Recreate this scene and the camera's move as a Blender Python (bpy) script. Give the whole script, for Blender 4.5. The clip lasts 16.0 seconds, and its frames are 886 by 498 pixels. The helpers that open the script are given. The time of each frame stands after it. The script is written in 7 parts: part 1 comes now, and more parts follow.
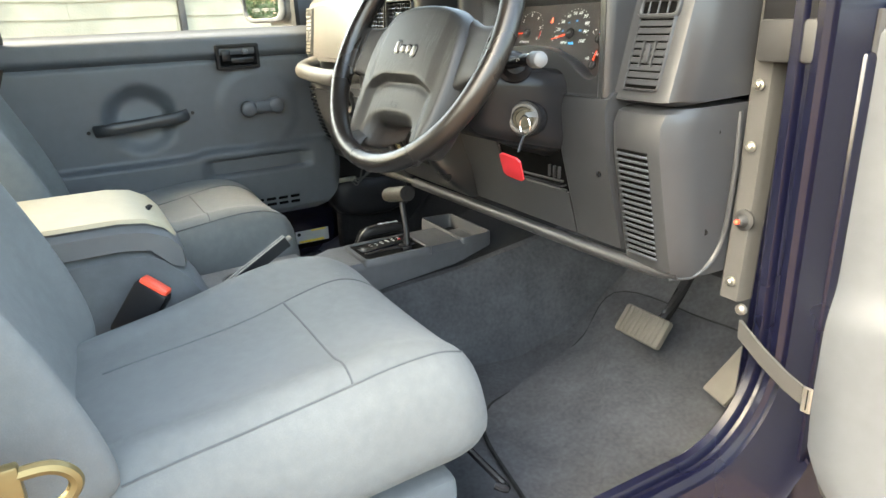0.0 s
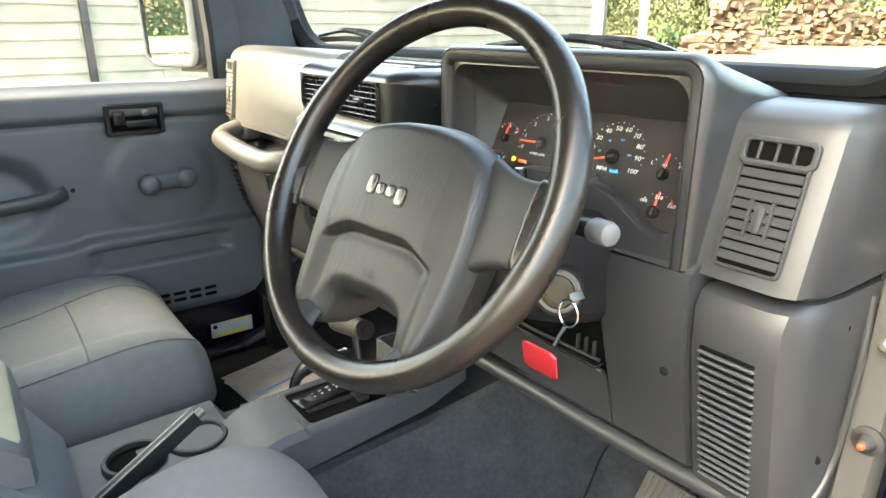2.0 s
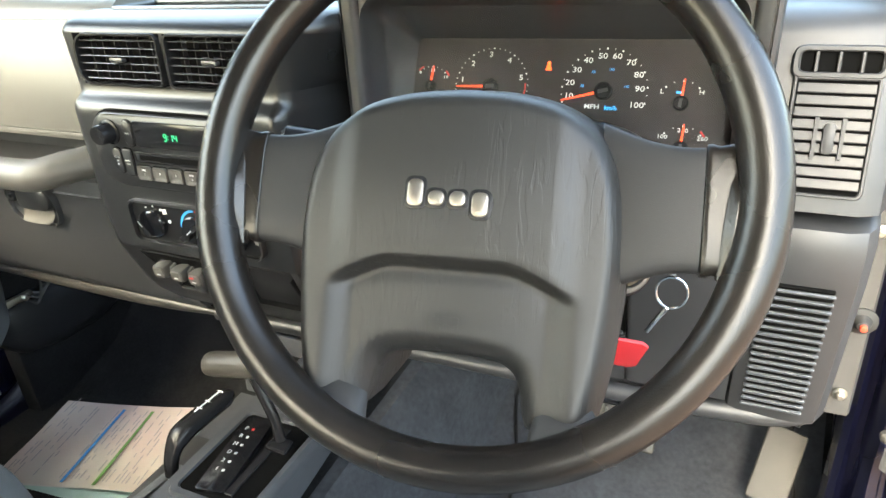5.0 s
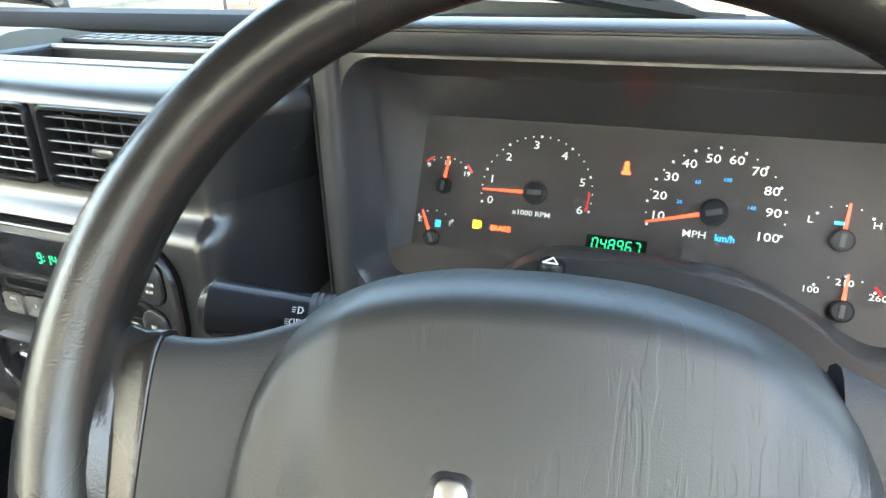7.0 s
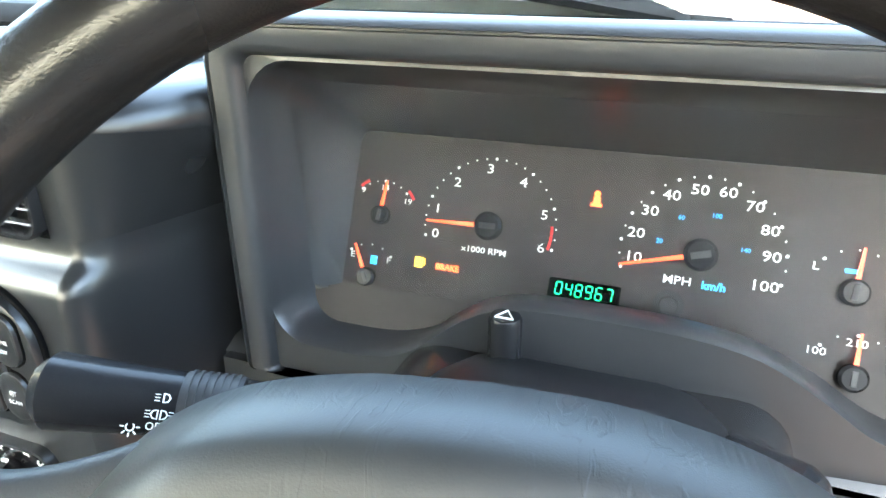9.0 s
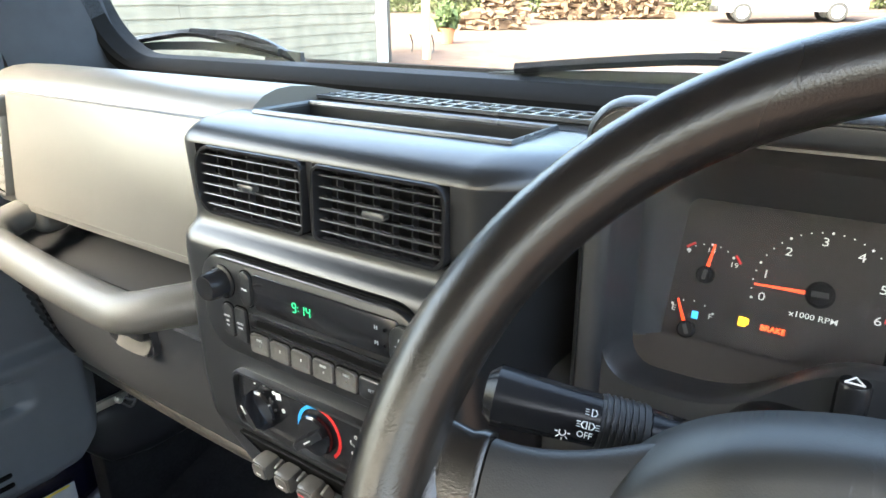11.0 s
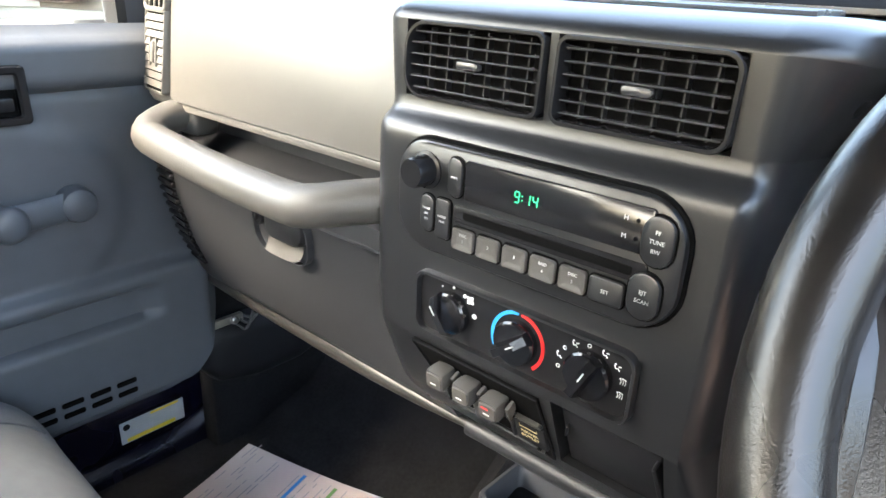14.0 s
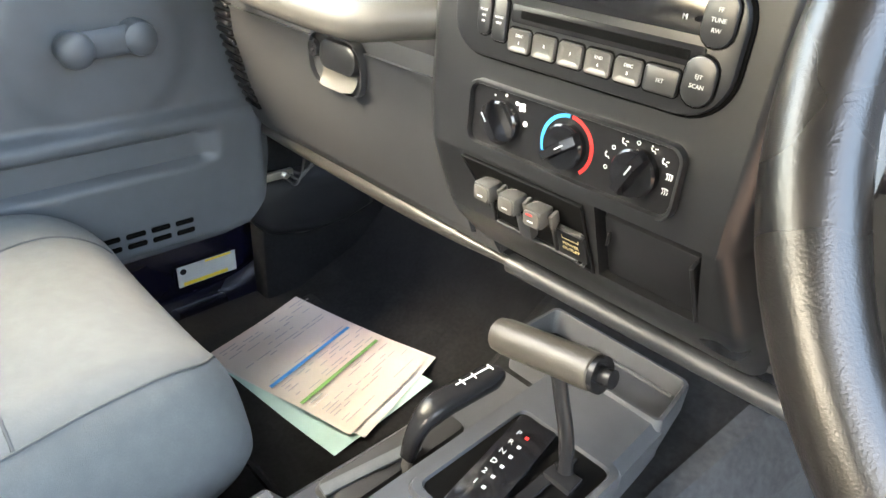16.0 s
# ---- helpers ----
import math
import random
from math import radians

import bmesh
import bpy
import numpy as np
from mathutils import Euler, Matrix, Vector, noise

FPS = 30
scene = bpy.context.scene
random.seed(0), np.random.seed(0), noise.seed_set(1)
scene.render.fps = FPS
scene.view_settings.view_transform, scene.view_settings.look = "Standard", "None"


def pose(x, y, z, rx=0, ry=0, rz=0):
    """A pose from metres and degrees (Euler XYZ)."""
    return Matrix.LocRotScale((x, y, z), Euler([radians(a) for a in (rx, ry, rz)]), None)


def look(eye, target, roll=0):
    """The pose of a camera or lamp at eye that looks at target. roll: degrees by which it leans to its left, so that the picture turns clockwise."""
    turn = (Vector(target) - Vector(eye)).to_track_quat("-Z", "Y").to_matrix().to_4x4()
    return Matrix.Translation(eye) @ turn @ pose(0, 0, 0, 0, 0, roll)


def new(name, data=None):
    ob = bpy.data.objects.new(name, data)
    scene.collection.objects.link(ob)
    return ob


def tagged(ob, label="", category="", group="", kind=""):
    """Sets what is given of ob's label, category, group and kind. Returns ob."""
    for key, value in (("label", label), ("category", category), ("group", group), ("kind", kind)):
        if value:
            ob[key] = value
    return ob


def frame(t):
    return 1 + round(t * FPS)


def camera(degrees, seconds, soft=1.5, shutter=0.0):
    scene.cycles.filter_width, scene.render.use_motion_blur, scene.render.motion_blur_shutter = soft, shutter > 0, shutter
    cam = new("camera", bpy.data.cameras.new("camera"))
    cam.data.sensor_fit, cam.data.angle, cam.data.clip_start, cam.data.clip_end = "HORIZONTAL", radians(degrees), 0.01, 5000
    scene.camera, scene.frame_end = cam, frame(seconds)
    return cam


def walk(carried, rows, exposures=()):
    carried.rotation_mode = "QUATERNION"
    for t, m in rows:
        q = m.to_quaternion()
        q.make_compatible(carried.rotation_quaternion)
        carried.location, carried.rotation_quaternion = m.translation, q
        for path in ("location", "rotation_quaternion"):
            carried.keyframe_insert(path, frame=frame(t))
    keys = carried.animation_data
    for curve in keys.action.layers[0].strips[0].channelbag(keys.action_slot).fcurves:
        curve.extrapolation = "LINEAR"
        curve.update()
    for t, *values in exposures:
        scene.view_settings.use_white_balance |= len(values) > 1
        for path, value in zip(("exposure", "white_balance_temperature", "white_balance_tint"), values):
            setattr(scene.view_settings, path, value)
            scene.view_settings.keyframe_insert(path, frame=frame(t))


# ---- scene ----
EXPO = [(0.0, 4.6, 7950, 1), (1.5, 4.58, 7900, 1), (3.0, 4.65, 7550, 1), (5.5, 4.72, 7350, 1), (7.0, 4.98, 6750, -1), (8.0, 5.62, 6300, -2), (10.5, 4.97, 6900, 0), (11.5, 4.16, 6800, 8), (12.5, 3.98, 6700, 9), (13.0, 4.2, 6500, 8), (13.5, 4.5, 6550, 8), (14.5, 5.05, 7050, 7), (16.0, 5.45, 7450, 5)]
cam = camera(68.1, 16.0)
PATH = [
    (0, (1.2715, -0.5900, 1.2116), (0.0367, 0.0994, 0.7115), -2.40),
    (0.5, (1.1846, -0.5942, 1.2304), (-0.0677, 0.0672, 0.7364), -1.26),
    (1, (1.0998, -0.5572, 1.2688), (-0.1361, 0.1581, 0.8097), 0.36),
    (1.5, (1.0153, -0.4772, 1.3027), (-0.2040, 0.2681, 0.8465), 0.81),
    (2, (0.8965, -0.4544, 1.3178), (-0.2481, 0.3873, 0.8368), 0.06),
    (2.5, (0.7764, -0.4625, 1.3178), (-0.2275, 0.5265, 0.8039), 0.39),
    (3, (0.6917, -0.4894, 1.3162), (-0.1771, 0.5958, 0.7526), -0.58),
    (3.2, (0.6638, -0.4979, 1.3159), (-0.1479, 0.6194, 0.7305), -1.64),
    (5.3, (0.5156, -0.4954, 1.3311), (-0.0462, 0.7256, 0.6652), -3.16),
    (5.5, (0.5020, -0.4712, 1.3320), (-0.0588, 0.7633, 0.6905), -2.79),
    (6, (0.4669, -0.4100, 1.3347), (-0.0973, 0.8387, 0.7245), -1.98),
    (6.5, (0.4311, -0.3475, 1.3366), (-0.1363, 0.8898, 0.7064), -1.83),
    (7, (0.4072, -0.2778, 1.3317), (-0.1221, 0.9793, 0.7076), -1.44),
    (7.5, (0.3904, -0.2212, 1.3231), (-0.1002, 1.0454, 0.6867), -0.67),
    (8, (0.3932, -0.1941, 1.3220), (-0.0611, 1.0884, 0.6904), -0.53),
    (8.2, (0.3989, -0.1897, 1.3216), (-0.0550, 1.0905, 0.6852), -0.36),
    (10.3, (0.3721, -0.2421, 1.3314), (-0.2161, 1.0169, 0.7666), 0.63),
    (10.5, (0.3645, -0.2531, 1.3361), (-0.3281, 0.9588, 0.7869), -0.58),
    (11, (0.3233, -0.2919, 1.3467), (-0.4850, 0.8571, 0.8212), -0.51),
    (11.5, (0.2926, -0.3353, 1.3522), (-0.6165, 0.7488, 0.8538), -0.16),
    (12, (0.2730, -0.3557, 1.3534), (-0.6933, 0.6784, 0.8565), -0.26),
    (12.5, (0.2605, -0.3619, 1.3501), (-0.7233, 0.6608, 0.8642), -0.39),
    (13, (0.2411, -0.3570, 1.3267), (-0.7187, 0.6815, 0.8264), 0.61),
    (13.5, (0.2249, -0.3496, 1.2874), (-0.6970, 0.7001, 0.7414), 1.86),
    (14, (0.2223, -0.3474, 1.2731), (-0.6771, 0.7100, 0.7048), 2.80),
    (14.5, (0.2241, -0.3521, 1.2607), (-0.6619, 0.6888, 0.6431), 3.45),
    (15, (0.2295, -0.3586, 1.2427), (-0.6494, 0.6562, 0.5736), 3.96),
    (15.5, (0.2349, -0.3676, 1.2291), (-0.6415, 0.6190, 0.5162), 3.98),
    (16, (0.2536, -0.3839, 1.2049), (-0.6465, 0.5528, 0.4550), 4.41),
]
walk(cam, [(t, look(eye, target, roll)) for t, eye, target, roll in PATH],
     exposures=EXPO)

# ---- daylight ----
world = bpy.data.worlds.new("sky")
scene.world = world
world.use_nodes = True
_wn = world.node_tree
_sky = _wn.nodes.new("ShaderNodeTexSky")
_sky.sky_type = "NISHITA"
_sky.sun_disc = False
_sky.sun_elevation, _sky.sun_rotation = radians(48), radians(197)
_sky.dust_density, _sky.air_density = 6.0, 1.1
_wn.nodes["Background"].inputs["Strength"].default_value = 0.15
_wn.links.new(_sky.outputs["Color"], _wn.nodes["Background"].inputs["Color"])
sun = new("sun", bpy.data.lights.new("sun", "SUN"))
sun.data.energy, sun.data.angle, sun.data.color = 0.62, radians(60), (1.0, 0.93, 0.82)
sun.matrix_world = look((-1.76, -5.77, 6.7), (0, 0, 0))

# ---- materials ----
def material(name, color, rough=0.5, metal=0.0, spec=0.5, vary=0.15, scale=40.0, bump=0.15, bump_scale=900.0,
             dirt=0.0, coat=0.0, emit=None, strength=0.0, hue=None, rough_vary=0.1, bump_dist=0.0006):
    m = bpy.data.materials.new(name)
    m.use_nodes = True
    nt = m.node_tree
    b = nt.nodes["Principled BSDF"]
    b.inputs["Roughness"].default_value, b.inputs["Metallic"].default_value = rough, metal
    b.inputs["Specular IOR Level"].default_value = spec
    b.inputs["Coat Weight"].default_value = coat
    b.inputs["Coat Roughness"].default_value = 0.08
    co = nt.nodes.new("ShaderNodeTexCoord")
    n1 = nt.nodes.new("ShaderNodeTexNoise")
    n1.inputs["Scale"].default_value, n1.inputs["Detail"].default_value = scale, 5
    n2 = nt.nodes.new("ShaderNodeTexNoise")
    n2.inputs["Scale"].default_value, n2.inputs["Detail"].default_value = scale * 0.13, 3
    for n in (n1, n2):
        nt.links.new(co.outputs["Object"], n.inputs["Vector"])
    add = nt.nodes.new("ShaderNodeMath")
    add.operation = "ADD"
    nt.links.new(n1.outputs["Fac"], add.inputs[0])
    nt.links.new(n2.outputs["Fac"], add.inputs[1])
    ramp = nt.nodes.new("ShaderNodeValToRGB")
    c = Vector(color)
    lo, hi = c * (1 - vary), c * (1 + vary)
    if hue:
        hi = Vector(hue)
    ramp.color_ramp.elements[0].position, ramp.color_ramp.elements[1].position = 0.32, 0.68
    ramp.color_ramp.elements[0].color, ramp.color_ramp.elements[1].color = (*lo, 1), (*hi, 1)
    half = nt.nodes.new("ShaderNodeMath")
    half.operation, half.inputs[1].default_value = "MULTIPLY", 0.5
    nt.links.new(add.outputs[0], half.inputs[0])
    nt.links.new(half.outputs[0], ramp.inputs["Fac"])
    nt.links.new(ramp.outputs["Color"], b.inputs["Base Color"])
    if rough_vary:
        mr = nt.nodes.new("ShaderNodeMapRange")
        mr.inputs["To Min"].default_value, mr.inputs["To Max"].default_value = max(0.02, rough - rough_vary), min(1, rough + rough_vary)
        nt.links.new(n2.outputs["Fac"], mr.inputs["Value"])
        nt.links.new(mr.outputs["Result"], b.inputs["Roughness"])
    if bump:
        n3 = nt.nodes.new("ShaderNodeTexNoise")
        n3.inputs["Scale"].default_value, n3.inputs["Detail"].default_value = bump_scale, 2
        nt.links.new(co.outputs["Object"], n3.inputs["Vector"])
        bp = nt.nodes.new("ShaderNodeBump")
        bp.inputs["Strength"].default_value, bp.inputs["Distance"].default_value = bump, bump_dist
        nt.links.new(n3.outputs["Fac"], bp.inputs["Height"])
        nt.links.new(bp.outputs["Normal"], b.inputs["Normal"])
    if emit:
        b.inputs["Emission Color"].default_value = (*emit, 1)
        b.inputs["Emission Strength"].default_value = strength
    return m


def weave_material(name, color, color2, pitch=0.0016):
    m = material(name, color, rough=0.9, spec=0.2, vary=0.2, scale=60, bump=0.5, bump_scale=1400)
    nt = m.node_tree
    b = nt.nodes["Principled BSDF"]
    b.inputs["Sheen Weight"].default_value = 0.06
    co = nt.nodes["Texture Coordinate"]
    mix = nt.nodes.new("ShaderNodeMix")
    mix.data_type = "RGBA"
    fine = nt.nodes.new("ShaderNodeTexNoise")
    fine.inputs["Scale"].default_value, fine.inputs["Detail"].default_value = 700.0, 2
    nt.links.new(co.outputs["Object"], fine.inputs["Vector"])
    old = b.inputs["Base Color"].links[0].from_socket
    nt.links.new(fine.outputs["Fac"], mix.inputs[0])
    nt.links.new(old, mix.inputs[6])
    mix.inputs[7].default_value = (*color2, 1)
    nt.links.new(mix.outputs[2], b.inputs["Base Color"])
    return m


def creased(m, strength=0.35):
    """Adds long shallow creases, as in old vinyl, to a material's relief."""
    nt = m.node_tree
    bp = nt.nodes["Bump"]
    co = nt.nodes["Texture Coordinate"]
    mp = nt.nodes.new("ShaderNodeMapping")
    mp.inputs["Scale"].default_value = (150, 60, 22)
    n = nt.nodes.new("ShaderNodeTexNoise")
    n.inputs["Scale"].default_value, n.inputs["Detail"].default_value, n.inputs["Distortion"].default_value = 1.0, 3, 1.2
    ramp = nt.nodes.new("ShaderNodeValToRGB")
    ramp.color_ramp.elements[0].position, ramp.color_ramp.elements[1].position = 0.47, 0.53
    big = nt.nodes.new("ShaderNodeTexNoise")
    big.inputs["Scale"].default_value = 14.0
    rb = nt.nodes.new("ShaderNodeValToRGB")
    rb.color_ramp.elements[0].position, rb.color_ramp.elements[1].position = 0.48, 0.62
    mul = nt.nodes.new("ShaderNodeMath")
    mul.operation = "MULTIPLY"
    b2 = nt.nodes.new("ShaderNodeBump")
    b2.inputs["Strength"].default_value, b2.inputs["Distance"].default_value = strength, 0.0012
    nt.links.new(co.outputs["Object"], mp.inputs["Vector"])
    nt.links.new(mp.outputs["Vector"], n.inputs["Vector"])
    nt.links.new(co.outputs["Object"], big.inputs["Vector"])
    nt.links.new(n.outputs["Fac"], ramp.inputs["Fac"])
    nt.links.new(big.outputs["Fac"], rb.inputs["Fac"])
    nt.links.new(ramp.outputs["Color"], mul.inputs[0])
    nt.links.new(rb.outputs["Color"], mul.inputs[1])
    nt.links.new(mul.outputs[0], b2.inputs["Height"])
    nt.links.new(bp.outputs["Normal"], b2.inputs["Normal"])
    nt.links.new(b2.outputs["Normal"], nt.nodes["Principled BSDF"].inputs["Normal"])
    return m


def leather(m, strength=0.5):
    """Adds the fine pebbled and wrinkled grain of worn leather to a material's relief."""
    nt = m.node_tree
    bp = nt.nodes["Bump"]
    co = nt.nodes["Texture Coordinate"]
    cells = nt.nodes.new("ShaderNodeTexVoronoi")
    cells.feature = "DISTANCE_TO_EDGE"
    cells.inputs["Scale"].default_value = 780.0
    warp = nt.nodes.new("ShaderNodeTexNoise")
    warp.inputs["Scale"].default_value, warp.inputs["Detail"].default_value = 90.0, 3
    push = nt.nodes.new("ShaderNodeVectorMath")
    push.operation, push.inputs[1].default_value = "MULTIPLY_ADD", (0.004, 0.004, 0.004)
    cap = nt.nodes.new("ShaderNodeMath")
    cap.operation, cap.inputs[1].default_value = "MINIMUM", 0.16
    folds = nt.nodes.new("ShaderNodeTexNoise")
    folds.inputs["Scale"].default_value, folds.inputs["Detail"].default_value, folds.inputs["Distortion"].default_value = 170.0, 4, 0.8
    both = nt.nodes.new("ShaderNodeMath")
    both.operation, both.inputs[1].default_value = "MULTIPLY_ADD", 0.9
    b2 = nt.nodes.new("ShaderNodeBump")
    b2.inputs["Strength"].default_value, b2.inputs["Distance"].default_value = strength, 0.0011
    nt.links.new(co.outputs["Object"], warp.inputs["Vector"])
    nt.links.new(warp.outputs["Color"], push.inputs[0])
    nt.links.new(co.outputs["Object"], push.inputs[2])
    nt.links.new(push.outputs["Vector"], cells.inputs["Vector"])
    nt.links.new(co.outputs["Object"], folds.inputs["Vector"])
    nt.links.new(cells.outputs["Distance"], cap.inputs[0])
    nt.links.new(cap.outputs[0], both.inputs[0])
    nt.links.new(folds.outputs["Fac"], both.inputs[2])
    nt.links.new(both.outputs[0], b2.inputs["Height"])
    nt.links.new(bp.outputs["Normal"], b2.inputs["Normal"])
    nt.links.new(b2.outputs["Normal"], nt.nodes["Principled BSDF"].inputs["Normal"])
    return m


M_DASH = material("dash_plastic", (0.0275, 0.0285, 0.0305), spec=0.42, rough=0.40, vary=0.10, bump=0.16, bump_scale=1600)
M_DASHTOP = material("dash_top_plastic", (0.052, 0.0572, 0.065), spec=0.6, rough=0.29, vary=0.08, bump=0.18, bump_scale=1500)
# dash plastic made paler and warmer: passenger window light put into the colour
M_PDASH_LIT = material("lit_passenger_dash_plastic", (0.0965, 0.0912, 0.0820), spec=0.46, rough=0.36, vary=0.06, bump=0.2, bump_scale=1500)
M_BLACK = material("black_plastic", (0.01196, 0.01196, 0.013), spec=0.17, rough=0.24, vary=0.1, bump=0.1)
M_MATTBLACK = material("matt_black_plastic", (0.01092, 0.01118, 0.01248), spec=0.2, rough=0.45, vary=0.1, bump=0.2, bump_scale=1400)
M_GLOSSBLACK = material("gloss_black", (0.008, 0.008, 0.009), rough=0.13, vary=0.1, bump=0, rough_vary=0.03)
# near-black for painted shade in recesses, ducts and slots; also for black parts
M_DARK = material("black_and_recess_shade", (0.003, 0.003, 0.003), rough=0.9, spec=0.05, bump=0, vary=0.2)
M_WHEEL = leather(material("wheel_leather", (0.0075, 0.0072, 0.0070), rough=0.27, spec=0.45, vary=0.35, scale=45, bump=0.2, bump_scale=1000, rough_vary=0.10, hue=(0.0130, 0.0105, 0.0088)), 0.085)
M_PAD = creased(material("airbag_pad_vinyl", (0.0130, 0.0128, 0.0125), rough=0.48, spec=0.42, vary=0.1, bump=0.12, bump_scale=1600), 0.23)
M_SPOKE = material("spoke_plastic", (0.0182, 0.0182, 0.01885), spec=0.3, rough=0.5, vary=0.1, bump=0.2, bump_scale=1400)
M_SEAT = weave_material("seat_cloth", (0.1195, 0.1255, 0.1255), (0.0965, 0.1015, 0.102))
M_SEATSIDE = weave_material("seat_side_cloth", (0.0930, 0.1000, 0.1065), (0.0730, 0.0790, 0.0840))
M_SEAM = material("seam_thread", (0.060, 0.064, 0.067), rough=0.9, bump=0)
M_DOOR = material("door_vinyl", (0.0605, 0.0665, 0.0755), spec=0.42, rough=0.46, vary=0.08, bump=0.3, bump_scale=1100)
M_CONSOLE = material("console_plastic", (0.04631, 0.04885, 0.05392), spec=0.35, rough=0.45, vary=0.12, scale=60, bump=0.4, bump_scale=1200)
M_HANDLE = material("worn_handle_plastic", (0.038, 0.034, 0.028), rough=0.42, vary=0.2, bump=0.5)
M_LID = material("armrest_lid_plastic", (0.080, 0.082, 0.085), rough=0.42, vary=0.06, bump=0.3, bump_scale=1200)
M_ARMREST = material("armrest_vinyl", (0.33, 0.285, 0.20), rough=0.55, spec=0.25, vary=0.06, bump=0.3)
# darker copy of the one carpet, with the passenger side's shade in its colour
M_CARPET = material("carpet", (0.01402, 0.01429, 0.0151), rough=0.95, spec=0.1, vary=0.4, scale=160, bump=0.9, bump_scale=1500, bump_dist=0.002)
# driver's mat, and the carpet again with open-door light in its colour
M_MAT = material("mat_and_lit_carpet", (0.0445, 0.0470, 0.0520), rough=0.95, spec=0.1, vary=0.3, scale=120, bump=0.9, bump_scale=1500, bump_dist=0.002)
M_RUBBER = material("rubber", (0.020, 0.020, 0.0205), rough=0.6, bump=0.2)
M_BLUE = material("blue_car_paint", (0.0026, 0.0030, 0.0105), rough=0.25, metal=0.15, vary=0.12, bump=0.0, coat=0.2)
M_CHROME = material("chrome", (0.75, 0.75, 0.74), rough=0.14, metal=1.0, vary=0.05, bump=0, rough_vary=0.06)
M_LOCK = material("dull_steel", (0.13, 0.125, 0.115), rough=0.45, metal=0.6, vary=0.2, bump=0.1)
M_STEEL = material("zinc_steel", (0.40, 0.385, 0.34), rough=0.35, metal=0.9, vary=0.2, bump=0.1)
M_SILVER = material("silver_paint", (0.55, 0.55, 0.54), rough=0.35, metal=0.3, vary=0.05, bump=0)
M_GREYTRIM = material("grey_pillar_trim", (0.054, 0.0525, 0.050), rough=0.5, vary=0.08, bump=0.3)
M_TAN = material("grey_strap_webbing", (0.022, 0.0212, 0.020), rough=0.85, vary=0.12, bump=0.6, bump_scale=700)
M_PEDAL = material("pedal_rubber", (0.052, 0.048, 0.041), rough=0.7, vary=0.15, bump=0.3)
M_WHITE = material("white_print", (0.75, 0.75, 0.73), rough=0.6, vary=0.04, bump=0)
M_GREYPRINT = material("grey_print", (0.42, 0.43, 0.42), rough=0.6, vary=0.1, bump=0)
M_FAINT = material("faint_key_print", (0.44, 0.44, 0.43), rough=0.6, vary=0.1, bump=0)
# added glow brightens the blue print, which is no lamp
M_BLUEPRINT = material("glowing_blue_print", (0.03, 0.25, 0.55), rough=0.5, vary=0.05, bump=0, emit=(0.02, 0.3, 0.7), strength=0.12)
M_REDPRINT = material("red_print", (0.62, 0.02, 0.02), rough=0.5, vary=0.05, bump=0)
M_CYAN = material("blue_arc_print", (0.02, 0.30, 0.70), rough=0.5, vary=0.05, bump=0)
# needles get a small added glow to brighten them
M_NEEDLE = material("glowing_needle_orange", (0.75, 0.06, 0.02), rough=0.4, vary=0.05, bump=0, emit=(1.0, 0.08, 0.02), strength=0.08)
M_FRAME = material("windscreen_frame_vinyl", (0.046, 0.051, 0.060), spec=0.12, rough=0.55, vary=0.1, bump=0.2)
M_SCREENFRAME = material("windscreen_surround", (0.016, 0.017, 0.019), spec=0.12, rough=0.55, vary=0.1, bump=0.2)
M_SEAL = material("rubber_seal", (0.0085, 0.0087, 0.0092), spec=0.03, rough=0.7, vary=0.15, bump=0.2)
M_GREENLED = material("green_display_digits", (0.02, 0.3, 0.18), rough=0.4, bump=0, emit=(0.05, 0.95, 0.30), strength=0.06)
M_REDLED = material("red_warning_light", (0.5, 0.03, 0.01), rough=0.4, bump=0, emit=(1.0, 0.09, 0.02), strength=0.22)
M_AMBERLED = material("amber_warning_light", (0.5, 0.25, 0.01), rough=0.4, bump=0, emit=(1.0, 0.42, 0.02), strength=0.22)
M_REDTAG = material("red_plastic_tag", (0.42, 0.022, 0.030), rough=0.42, vary=0.05, bump=0.1)
M_REDBTN = material("red_button_plastic", (0.70, 0.07, 0.035), rough=0.45, vary=0.06, bump=0.1)
M_GAUGE = material("gauge_face", (0.0275, 0.0236, 0.0226), spec=0.2, rough=0.5, vary=0.1, bump=0)


